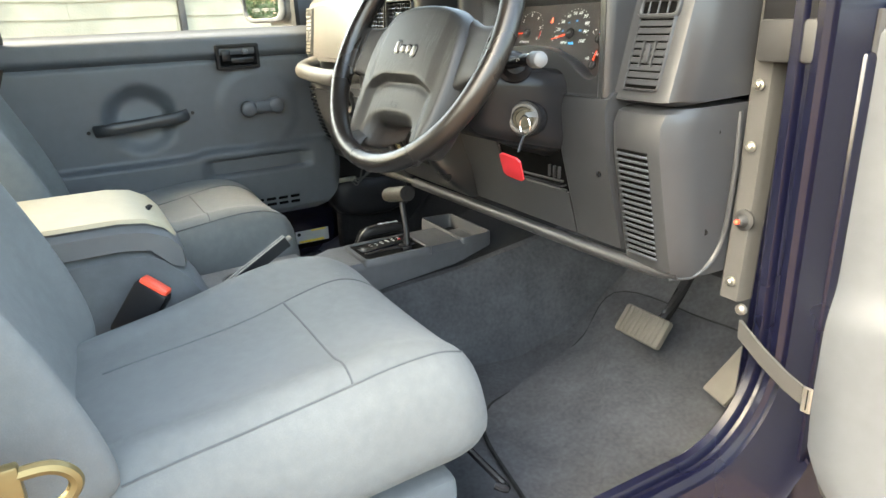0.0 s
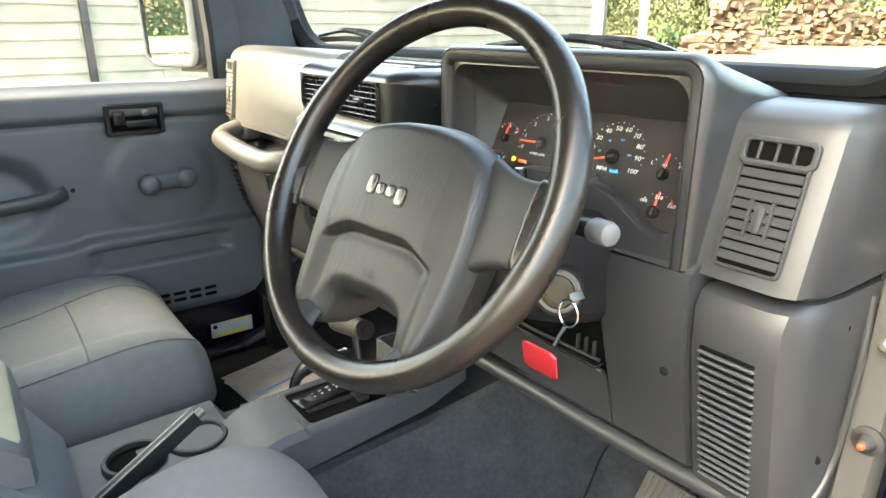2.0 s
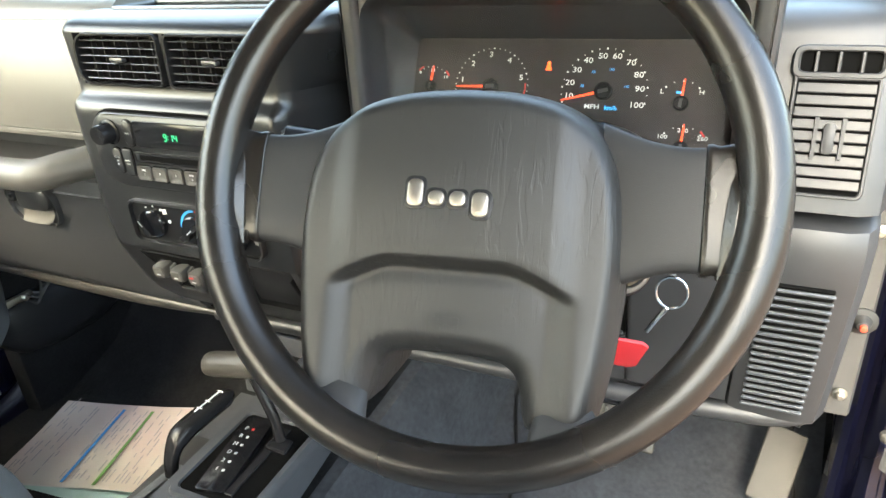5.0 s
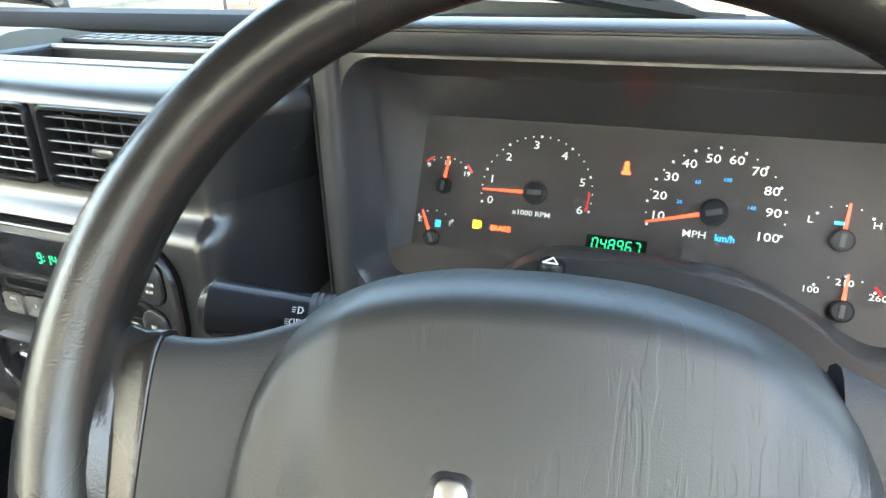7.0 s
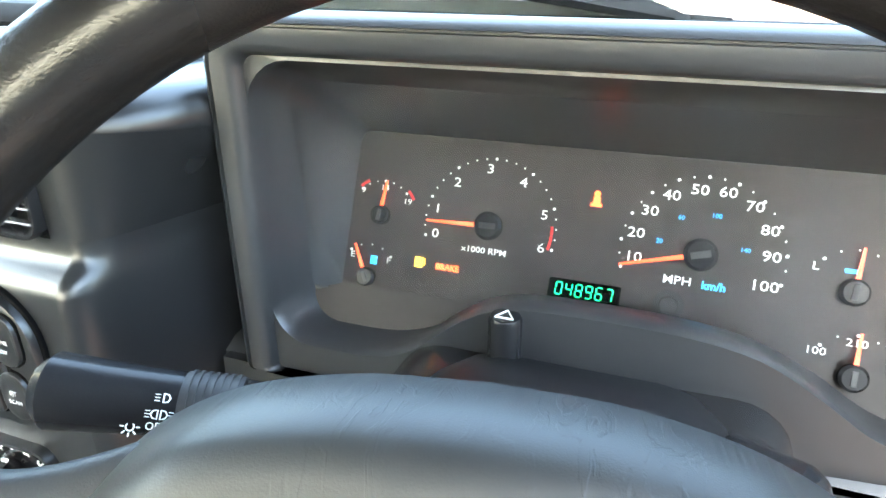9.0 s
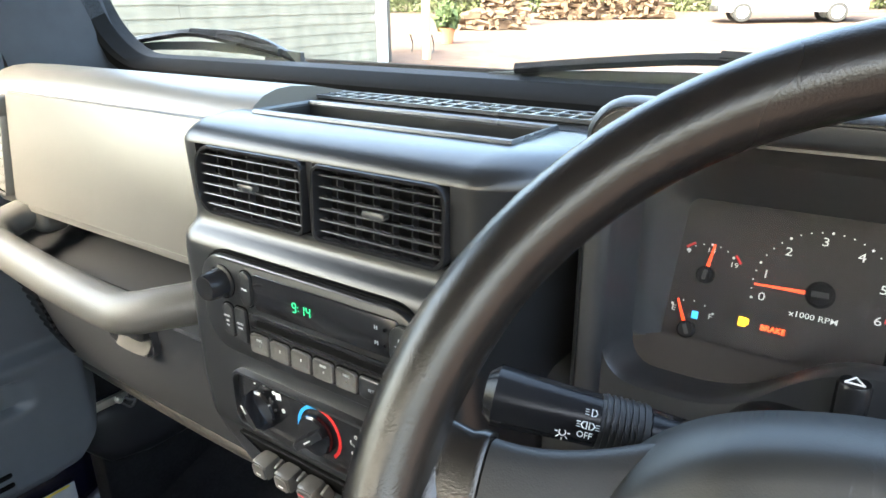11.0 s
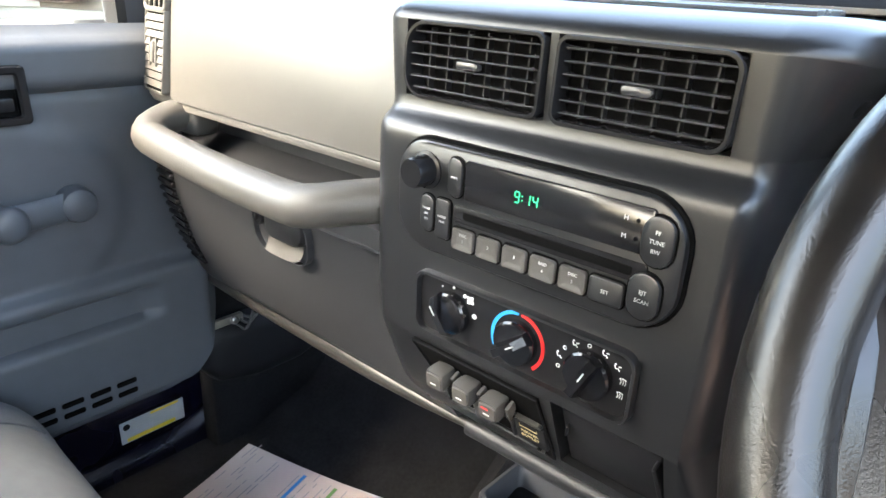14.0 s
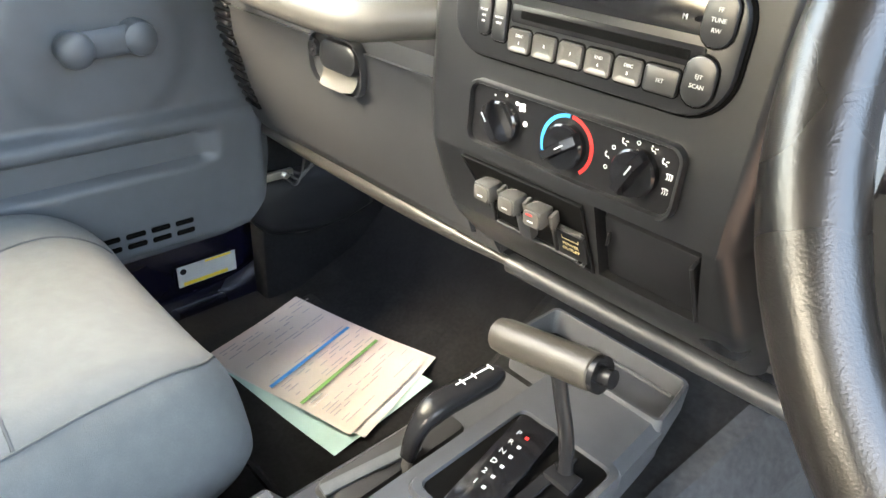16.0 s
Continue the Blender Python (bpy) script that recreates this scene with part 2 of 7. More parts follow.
def glass_material(name, tint=(0.96, 0.98, 0.97), rough=0.0, gloss=0.03):
    m = bpy.data.materials.new(name)
    m.use_nodes = True
    nt = m.node_tree
    nt.nodes.remove(nt.nodes["Principled BSDF"])
    tr, gl = nt.nodes.new("ShaderNodeBsdfTransparent"), nt.nodes.new("ShaderNodeBsdfGlossy")
    tr.inputs["Color"].default_value = (*tint, 1)
    gl.inputs["Roughness"].default_value = rough + 0.01
    mix = nt.nodes.new("ShaderNodeMixShader")
    lw = nt.nodes.new("ShaderNodeLayerWeight")
    lw.inputs["Blend"].default_value = 0.5
    pw = nt.nodes.new("ShaderNodeMath")
    pw.operation, pw.inputs[1].default_value = "POWER", 5.0
    ma = nt.nodes.new("ShaderNodeMath")
    ma.operation, ma.inputs[1].default_value, ma.inputs[2].default_value = "MULTIPLY_ADD", 0.6, gloss
    nt.links.new(lw.outputs["Facing"], pw.inputs[0])
    nt.links.new(pw.outputs[0], ma.inputs[0])
    nt.links.new(ma.outputs[0], mix.inputs[0])
    nt.links.new(tr.outputs[0], mix.inputs[1])
    nt.links.new(gl.outputs[0], mix.inputs[2])
    nt.links.new(mix.outputs[0], nt.nodes["Material Output"].inputs["Surface"])
    return m


M_GLASS = glass_material("window_glass")
M_LENS = glass_material("cluster_lens", tint=(0.97, 0.97, 0.97), rough=0.18, gloss=0.032)


# ---- mesh helpers ----
def finish(name, bm, mat, smooth=35.0):
    me = bpy.data.meshes.new(name)
    bmesh.ops.recalc_face_normals(bm, faces=bm.faces)
    bm.to_mesh(me)
    bm.free()
    if mat:
        me.materials.append(mat)
    if smooth:
        me.shade_smooth()
        me.set_sharp_from_angle(angle=radians(smooth))
    return me


def thing(name, label, category, at=(0, 0, 0), turn=None, kind="", group=""):
    ob = new(name)
    ob.empty_display_size = 0.02
    ob.matrix_world = Matrix.Translation(at) @ (turn if turn else Matrix())
    return tagged(ob, label, category, group, kind)


def solo(name, bm, mat, label, category, kind="", group="", at=None, smooth=35.0):
    ob = new(name, finish(name, bm, mat, smooth))
    if at:
        ob.matrix_world = at
    return tagged(ob, label, category, group, kind)


def part(name, bm, mat, parent, label="", at=None, smooth=35.0):
    me = bm if isinstance(bm, bpy.types.Mesh) else finish(name, bm, mat, smooth)
    ob = new(name, me)
    ob.parent = parent
    if at is not None:
        ob.matrix_basis = at
    if label:
        ob["label"] = label
    return ob


def box(size, at=(0, 0, 0), bevel=0.0, seg=2, rot=None, bm=None):
    own = bmesh.new()
    bmesh.ops.create_cube(own, size=1.0)
    bmesh.ops.scale(own, vec=size, verts=own.verts)
    if bevel:
        bmesh.ops.bevel(own, geom=own.edges[:], offset=bevel, segments=seg, affect="EDGES", profile=0.5, clamp_overlap=True)
    m = Matrix.Translation(at) @ (rot if rot else Matrix())
    bmesh.ops.transform(own, matrix=m, verts=own.verts)
    return merge(bm, own)


def merge(bm, own):
    if bm is None:
        return own
    me = bpy.data.meshes.new("tmp")
    own.to_mesh(me)
    own.free()
    bm.from_mesh(me)
    bpy.data.meshes.remove(me)
    return bm


def moved(bm, m):
    bmesh.ops.transform(bm, matrix=m, verts=bm.verts)
    return bm


def loft(rings, closed=True, caps=True, loop=False, bm=None):
    """Skin through rings of equally many points. closed: each ring is closed; loop: the last ring joins the first."""
    own = bm if bm is not None else bmesh.new()
    vs = [[own.verts.new(p) for p in r] for r in rings]
    n = len(rings[0])
    last = len(rings) if loop else len(rings) - 1
    for i in range(last):
        a, b = vs[i], vs[(i + 1) % len(rings)]
        for j in range(n if closed else n - 1):
            k = (j + 1) % n
            own.faces.new((a[j], a[k], b[k], b[j]))
    if caps and not loop and closed:
        own.faces.new(vs[0][::-1])
        own.faces.new(vs[-1])
    return own


def lathe(profile, n=24, caps=True, bm=None, m=None):
    """Turn (radius, height) pairs round the local z axis."""
    rings = [[(r * math.cos(a), r * math.sin(a), h) for a in (2 * math.pi * i / n for i in range(n))] for r, h in profile]
    own = loft(rings, caps=caps)
    if m:
        moved(own, m)
    return merge(bm, own)


def sweep(points, radius, n=10, closed=False, up=(0, 0, 1), flat=1.0, bm=None, caps=True):
    """A tube along points. radius: a number or one for each point; flat squeezes it across the up direction."""
    pts = [Vector(p) for p in points]
    rings = []
    prev = None
    for i, p in enumerate(pts):
        a = pts[(i - 1) % len(pts)] if (closed or i) else p
        b = pts[(i + 1) % len(pts)] if (closed or i < len(pts) - 1) else p
        d = (b - a).normalized()
        s = d.cross(Vector(up))
        s = s.normalized() if s.length > 1e-5 else (prev or Vector((1, 0, 0)))
        prev = s
        t = s.cross(d).normalized()
        r = radius[i] if isinstance(radius, (list, tuple)) else radius
        rings.append([p + s * (r * math.cos(q)) + t * (r * flat * math.sin(q)) for q in (2 * math.pi * k / n for k in range(n))])
    own = loft(rings, caps=caps, loop=closed)
    return merge(bm, own)


def spline(points, n=8):
    """Catmull-Rom through the points."""
    P = [Vector(p) for p in points]
    P = [P[0] * 2 - P[1]] + P + [P[-1] * 2 - P[-2]]
    out = []
    for i in range(1, len(P) - 2):
        a, b, c, d = P[i - 1:i + 3]
        for k in range(n):
            t = k / n
            out.append(0.5 * (2 * b + (c - a) * t + (2 * a - 5 * b + 4 * c - d) * t * t + (3 * b - a - 3 * c + d) * t ** 3))
    out.append(P[-2])
    return out


def rrect(w, h, r, n=5, cx=0.0, cz=0.0):
    """Points of a rounded rectangle in the x-z plane, counter-clockwise from the right."""
    r = min(r, w / 2 - 1e-5, h / 2 - 1e-5)
    out = []
    for sx, sz, a0 in ((1, 1, 0), (-1, 1, 90), (-1, -1, 180), (1, -1, 270)):
        for k in range(n + 1):
            a = radians(a0 + 90 * k / n)
            out.append((cx + sx * (w / 2 - r) + r * math.cos(a), cz + sz * (h / 2 - r) + r * math.sin(a)))
    return out


def rrect4(w, h, radii, n=6):
    """As rrect, with radii for the upper right, upper left, lower left and lower right corners."""
    out = []
    for (sx, sz, a0), r in zip(((1, 1, 0), (-1, 1, 90), (-1, -1, 180), (1, -1, 270)), radii):
        for k in range(n + 1):
            a = radians(a0 + 90 * k / n)
            out.append((sx * (w / 2 - r) + r * math.cos(a), sz * (h / 2 - r) + r * math.sin(a)))
    return out


def plate(outline, depth, edge=0.002, front=0.0, bm=None, dome=0.0):
    """A slab facing -y: its outline in x-z, its front at y=front, going back by depth, with a softened front edge."""
    cx = sum(p[0] for p in outline) / len(outline)
    cz = sum(p[1] for p in outline) / len(outline)

    def inset(d):
        out = []
        for x, z in outline:
            v = Vector((x - cx, z - cz))
            k = max(0.0, 1 - d / max(v.length, 1e-6))
            out.append((cx + v.x * k, cz + v.y * k))
        return out
    rings = []
    if edge > 0:
        rings.append([(x, front, z) for x, z in inset(edge)])
        rings.append([(x, front + edge * 0.3, z) for x, z in inset(edge * 0.3)])
        rings.append([(x, front + edge, z) for x, z in outline])
    else:
        rings.append([(x, front, z) for x, z in outline])
    rings.append([(x, front + depth, z) for x, z in outline])
    own = loft(rings)
    return merge(bm, own)


def dished(w, h, rad, front, dip=0.0012, depth=0.006):
    """A key cap facing -y whose face is hollowed."""
    rings = []
    for d, y in ((0.0, front + depth), (0.0, front + 0.0012), (0.0006, front), (0.0016, front), (0.0034, front + dip * 0.75), (0.0052, front + dip)):
        rings.append([(x, y, z) for x, z in rrect(w - 2 * d, h - 2 * d, max(0.0006, rad - d), 4)])
    return loft(rings)


def ring_frame(outer, inner, depth, front=0.0, edge=0.0015, back_inner=None, bm=None):
    """A frame facing -y between two outlines of equally many points."""
    bi = back_inner or inner
    mid = [((a[0] * 0.8 + b[0] * 0.2), (a[1] * 0.8 + b[1] * 0.2)) for a, b in zip(outer, inner)]
    mid2 = [((a[0] * 0.2 + b[0] * 0.8), (a[1] * 0.2 + b[1] * 0.8)) for a, b in zip(outer, inner)]
    rings = [[(x, front + depth, z) for x, z in outer],
             [(x, front + edge, z) for x, z in outer],
             [(x, front, z) for x, z in mid],
             [(x, front, z) for x, z in mid2],
             [(x, front + edge, z) for x, z in inner],
             [(x, front + depth, z) for x, z in bi]]
    own = loft(rings, caps=False, loop=True)
    return merge(bm, own)


def extrude_x(profile, x0, x1, bm=None):
    """A closed profile in y-z, carried along x."""
    own = loft([[(x0, y, z) for y, z in profile], [(x1, y, z) for y, z in profile]])
    return merge(bm, own)


def text_mesh(name, text, size, mat, depth=0.0002, align="CENTER", bold=0.0):
    cu = bpy.data.curves.new(name, "FONT")
    cu.body, cu.size, cu.extrude = text, size, depth
    cu.align_x, cu.align_y = align, "CENTER"
    cu.resolution_u = 2
    cu.offset = size * bold
    ob = bpy.data.objects.new(name, cu)
    scene.collection.objects.link(ob)
    me = bpy.data.meshes.new_from_object(ob.evaluated_get(bpy.context.evaluated_depsgraph_get()))
    bpy.data.objects.remove(ob)
    bpy.data.curves.remove(cu)
    me.name = name
    me.materials.clear()
    me.materials.append(mat)
    return me


# a face that looks towards -y: text lying in x-y is stood up into x-z
STAND = Matrix.Rotation(radians(90), 4, "X")


def lettering(name, text, size, mat, parent, x, z, y=-0.0006, align="CENTER", wide=1.0, turn=0.0, bold=0.0):
    me = text_mesh(name, text, size, mat, align=align, bold=bold)
    m = Matrix.Translation((x, y, z)) @ Matrix.Rotation(radians(turn), 4, "Y") @ STAND @ Matrix.Diagonal((wide, 1, 1, 1))
    return part(name, me, None, parent, at=m)


SEGMENTS = {"0": "abcdef", "1": "bc", "2": "abdeg", "3": "abcdg", "4": "bcfg", "5": "acdfg", "6": "acdefg", "7": "abc", "8": "abcdefg", "9": "abcdfg"}


def display_digits(name, text, h, mat, parent, x, z, y, turn=0.0):
    """Seven-segment figures on a face that looks towards -y, each figure a mesh of its own."""
    w, t, step = h * 0.48, h * 0.11, h * 0.80
    bar = {"a": (0, 1, 0), "g": (0, 0, 0), "d": (0, -1, 0), "f": (-1, 0.5, 1), "b": (1, 0.5, 1), "e": (-1, -0.5, 1), "c": (1, -0.5, 1)}
    width = sum(step * (0.45 if ch == ":" else 1.0) for ch in text)
    cx = -width / 2
    for ch in text:
        adv = step * (0.45 if ch == ":" else 1.0)
        bm = bmesh.new()
        if ch == ":":
            for dz in (-0.2, 0.2):
                box((t, 0.0003, t), (0, 0, dz * h), bm=bm)
        else:
            for q in SEGMENTS[ch]:
                bx, bz, up = bar[q]
                box((t, 0.0003, h * 0.40) if up else (w * 0.78, 0.0003, t), (bx * w / 2 + bz * h * 0.04, 0, bz * h / 2), bm=bm)
        part(name, bm, mat, parent, at=Matrix.Translation((x, y, z)) @ Matrix.Rotation(radians(turn), 4, "Y") @ Matrix.Translation((cx + adv / 2, 0, 0)))
        cx += adv


def bars(name, parent, mat, rows, x, z, w, h, y=-0.0006, seed=1):
    """Unreadable print as short bars."""
    rnd = random.Random(seed)
    bm = bmesh.new()
    for i in range(rows):
        zz = z + h / 2 - (i + 0.5) * h / rows
        xx = x - w / 2
        while xx < x + w / 2 - 0.0008:
            l = min(rnd.uniform(0.25, 0.5) * w, x + w / 2 - xx)
            box((l * 0.8, 0.0003, h / rows * 0.55), (xx + l / 2, y, zz), bm=bm)
            xx += l
    return part(name, bm, mat, parent)

# ---- outdoors ----
M_GRAVEL = material("pink_gravel", (0.08703, 0.06433, 0.05449), spec=0.0, rough=0.9, vary=0.22, scale=6.0, bump=0.8, bump_scale=60, bump_dist=0.02, hue=(0.1249, 0.09381, 0.07946))
M_GRASS = material("grass", (0.115, 0.140, 0.052), spec=0.08, rough=0.9, vary=0.35, scale=3.0, bump=0.6, bump_scale=30, bump_dist=0.04)
M_BOARD = material("weathered_board", (0.2125, 0.2006, 0.159), spec=0.08, rough=0.85, vary=0.22, scale=3.0, bump=0.6, bump_scale=40, bump_dist=0.01, hue=(0.306, 0.289, 0.2227))
M_POSTWHITE = material("white_painted_wood", (0.66, 0.66, 0.62), rough=0.6, vary=0.06, bump=0.2, bump_scale=60)
M_POSTWOOD = material("pale_timber", (0.42, 0.37, 0.22), spec=0.08, rough=0.8, vary=0.15, scale=8, bump=0.3, bump_scale=60)
M_LOG = material("split_logs", (0.125, 0.086, 0.060), spec=0.08, rough=0.9, vary=0.18, scale=5, bump=0.7, bump_scale=30, bump_dist=0.02)
M_HEDGE = material("hedge_leaves", (0.085, 0.115, 0.055), spec=0.02, rough=0.8, vary=0.15, scale=6, bump=0.3, bump_scale=40)
M_TREE = material("tree_leaves", (0.085, 0.105, 0.048), spec=0.02, rough=0.8, vary=0.15, scale=1.5, bump=0.3, bump_scale=40, hue=(0.125, 0.14, 0.07))
M_BARK = material("bark", (0.11, 0.085, 0.06), spec=0.08, rough=0.9, vary=0.3, scale=8, bump=0.8, bump_scale=30, bump_dist=0.02)
M_POT = material("terracotta", (0.45, 0.16, 0.08), rough=0.8, vary=0.15, bump=0.2)
M_VAN = material("white_van_paint", (0.70, 0.71, 0.72), rough=0.25, vary=0.03, bump=0, coat=0.6)


def ground_height(x, y):
    d = math.hypot(x, y)
    return 1.0 * min(1.0, max(0.0, (d - 15) / 20)) if y > 0 else 0.0


def build_ground():
    bm = bmesh.new()
    radii = [0.0, 1.5, 3, 5, 7, 9, 11, 13, 15, 18, 21, 24, 27, 30, 33, 36, 45, 60, 100, 200, 500, 1500]
    n = 72
    rings = []
    for r in radii[1:]:
        rings.append([bm.verts.new((r * math.cos(a), r * math.sin(a), ground_height(r * math.cos(a), r * math.sin(a))
                                    + (0.02 * noise.noise((r * math.cos(a) * 0.4, r * math.sin(a) * 0.4, 0)) if r > 2 else 0)))
                      for a in (2 * math.pi * k / n for k in range(n))])
    mid = bm.verts.new((0, 0, 0))
    for k in range(n):
        bm.faces.new((mid, rings[0][k], rings[0][(k + 1) % n]))
    for a, b in zip(rings, rings[1:]):
        for k in range(n):
            bm.faces.new((a[k], b[k], b[(k + 1) % n], a[(k + 1) % n]))
    solo("ground", bm, M_GRAVEL, "pink gravel yard, rising gently away", "ground", kind="structure")


def build_lawn():
    bm = bmesh.new()
    nx, ny = 30, 12
    vs = [[bm.verts.new((-40 + 55 * i / nx, -18.2 - 21 * j / ny + 0.6 * math.sin(i * 0.5), 0.05)) for i in range(nx + 1)] for j in range(ny + 1)]
    for j in range(ny):
        for i in range(nx):
            bm.faces.new((vs[j][i], vs[j][i + 1], vs[j + 1][i + 1], vs[j + 1][i]))
    solo("lawn", bm, M_GRASS, "strip of green lawn beside the gravel", "lawn", kind="structure")


def build_shed():
    """A long shed clad in waney-edged boards; its wall runs away beside the car."""
    a, b = Vector((-8.0, -3.5, 0)), Vector((-10.1, 12.0, 0))
    d = (b - a)
    L = d.length
    turn = Matrix.Rotation(math.atan2(d.y, d.x), 4, "Z")
    shed = thing("shed", "long timber shed clad in weathered waney-edge boards", "shed", at=a, turn=turn)
    part("wall_core", box((L, 0.10, 3.2), (L / 2, 0.12, 1.6)), M_BOARD, shed)
    rnd = random.Random(5)
    row_h = 0.20
    for r in range(16):
        x = -0.2 - rnd.random() * 1.5
        while x < L:
            l = rnd.choice((2.4, 3.0, 3.6))
            x0, x1 = max(0, x), min(L, x + l)
            x += l
            if x1 - x0 < 0.1:
                continue
            n = 12
            rings = []
            ph = rnd.random() * 50
            for i in range(n + 1):
                xx = x0 + 0.003 + (x1 - x0 - 0.006) * i / n
                wob = 0.020 * noise.noise((xx * 1.7 + ph, r * 3.1, 0)) + 0.008 * noise.noise((xx * 6 + ph, r, 1))
                z0, z1 = r * row_h - 0.03 + wob, (r + 1) * row_h
                rings.append([(xx, 0.035, z0), (xx, 0.068, z0 + 0.002), (xx, 0.068, z1), (xx, 0.055, z1)])
            part("board", loft(rings), M_BOARD, shed, smooth=0)
    roof = box((L + 0.8, 4.5, 0.08), (L / 2, 2.0, 3.3), rot=Matrix.Rotation(radians(12), 4, "X"))
    part("roof", roof, M_BARK, shed)
    part("downpipe", box((0.09, 0.09, 3.1), (4.6, 0.0, 1.55), bevel=0.02), M_RUBBER, shed, "dark square downpipe")
    post = box((0.34, 0.16, 3.3), (L + 0.14, 0.02, 1.65), bevel=0.01)
    part("corner_post", post, M_POSTWHITE, shed, "white painted corner board")
    part("corner_trim", box((0.10, 0.2, 3.3), (L + 0.37, 0.02, 1.65), bevel=0.01), M_GREYTRIM, shed, "grey edge trim")


def leaf_cloud(bm, rnd, centre, radius, count, size, squash=1.0):
    for _ in range(count):
        v = Vector((rnd.gauss(0, 1), rnd.gauss(0, 1), rnd.gauss(0, 1))).normalized() * (radius * rnd.random() ** 0.4)
        v.z *= squash
        p = Vector(centre) + v
        s = size * rnd.uniform(0.6, 1.3)
        q = Euler((rnd.random() * 6.3, rnd.random() * 6.3, rnd.random() * 6.3)).to_matrix()
        a = [q @ Vector(c) * s + p for c in ((-0.5, 0, 0), (0, -0.28, 0.06), (0.5, 0, 0), (0, 0.28, 0.06))]
        bm.faces.new([bm.verts.new(c) for c in a])


def build_tree(x, y, h, spread, seed):
    rnd = random.Random(seed)
    z0 = ground_height(x, y) - 0.05
    t = thing("tree", "leafy tree standing at the edge of the yard", "tree", at=(x, y, z0), group="trees round the yard")
    bm = sweep(spline([(0, 0, 0), (0.1, 0.05, h * 0.3), (0, 0.1, h * 0.6), (0.1, 0, h * 0.9)], 4),
               [0.2 * (1 - 0.85 * i / 12) for i in range(13)], n=8)
    for k in range(6):
        a = rnd.random() * 6.3
        zz = h * rnd.uniform(0.3, 0.7)
        e = (math.cos(a) * spread * 0.7, math.sin(a) * spread * 0.7, zz + h * 0.2)
        sweep(spline([(0, 0, zz), (e[0] * 0.5, e[1] * 0.5, zz + h * 0.08), e], 3), [0.07, 0.06, 0.05, 0.04, 0.035, 0.03, 0.02], n=6, bm=bm)
    part("trunk", bm, M_BARK, t)
    bm = bmesh.new()
    for k in range(16):
        a, r = rnd.random() * 6.3, spread * rnd.random() ** 0.5
        leaf_cloud(bm, rnd, (math.cos(a) * r, math.sin(a) * r, h * rnd.uniform(0.18, 1.0)), spread * rnd.uniform(0.3, 0.5), 220, 0.42, 0.8)
    part("crown", bm, M_TREE, t, smooth=0)


def build_hedge(name, a, b, h, depth, seed, mat, label):
    rnd = random.Random(seed)
    a, b = Vector(a), Vector(b)
    bm = bmesh.new()
    L = (b - a).length
    for _ in range(int(L * h * 300)):
        s = rnd.random()
        p = a.lerp(b, s)
        k = rnd.random()
        top = h * (0.85 + 0.3 * noise.noise((s * L * 0.35, seed, 0)))
        p = p + Vector((rnd.uniform(-depth, depth), rnd.uniform(-depth, depth), ground_height(p.x, p.y) + top * k))
        sz = rnd.uniform(0.12, 0.26)
        q = Euler((rnd.random() * 6.3, rnd.random() * 6.3, rnd.random() * 6.3)).to_matrix()
        bm.faces.new([bm.verts.new(q @ Vector(c) * sz + p) for c in ((-0.5, 0, 0), (0, -0.3, 0.06), (0.5, 0, 0), (0, 0.3, 0.06))])
    solo(name, bm, mat, label, "hedge", kind="stuff", smooth=0)


def build_log_pile(x, y, w, h, d, seed, turn=0.0):
    rnd = random.Random(seed)
    pile = thing("log_pile", "untidy heap of brown split logs", "log pile", at=(x, y, ground_height(x, y)), turn=Matrix.Rotation(turn, 4, "Z"), group="log piles by the yard")
    r = 0.105
    rows = int(h / (r * 1.5))
    for k in range(rows):
        ww = w * (1 - 0.5 * (k / max(rows, 1)) ** 1.3)
        n = int(ww / (1.9 * r))
        for i in range(n):
            rr = r * rnd.uniform(0.7, 1.3)
            sides = rnd.choice((3, 4, 5, 6))
            prof = [(rr * rnd.uniform(0.7, 1.15) * math.cos(6.283 * q / sides), rr * rnd.uniform(0.7, 1.15) * math.sin(6.283 * q / sides)) for q in range(sides)]
            l = d * rnd.uniform(0.5, 0.9)
            bm = loft([[(px, -l / 2, pz) for px, pz in prof], [(px * 1.06, 0.0, pz * 0.94) for px, pz in prof], [(px, l / 2, pz) for px, pz in prof]])
            yaw = rnd.uniform(-0.5, 0.5) if rnd.random() < 0.45 else rnd.uniform(0.7, 2.4)
            m = Matrix.Translation((-ww / 2 + (i + 0.5) * 1.9 * r + rnd.uniform(-.08, .08), rnd.uniform(-.16, .16), r * 0.9 + k * r * 1.5 + rnd.uniform(-0.02, 0.03))) @ Euler((rnd.uniform(-.3, .3), rnd.uniform(0, 6), yaw)).to_matrix().to_4x4()
            part("log", bm, M_LOG, pile, at=m, smooth=0)


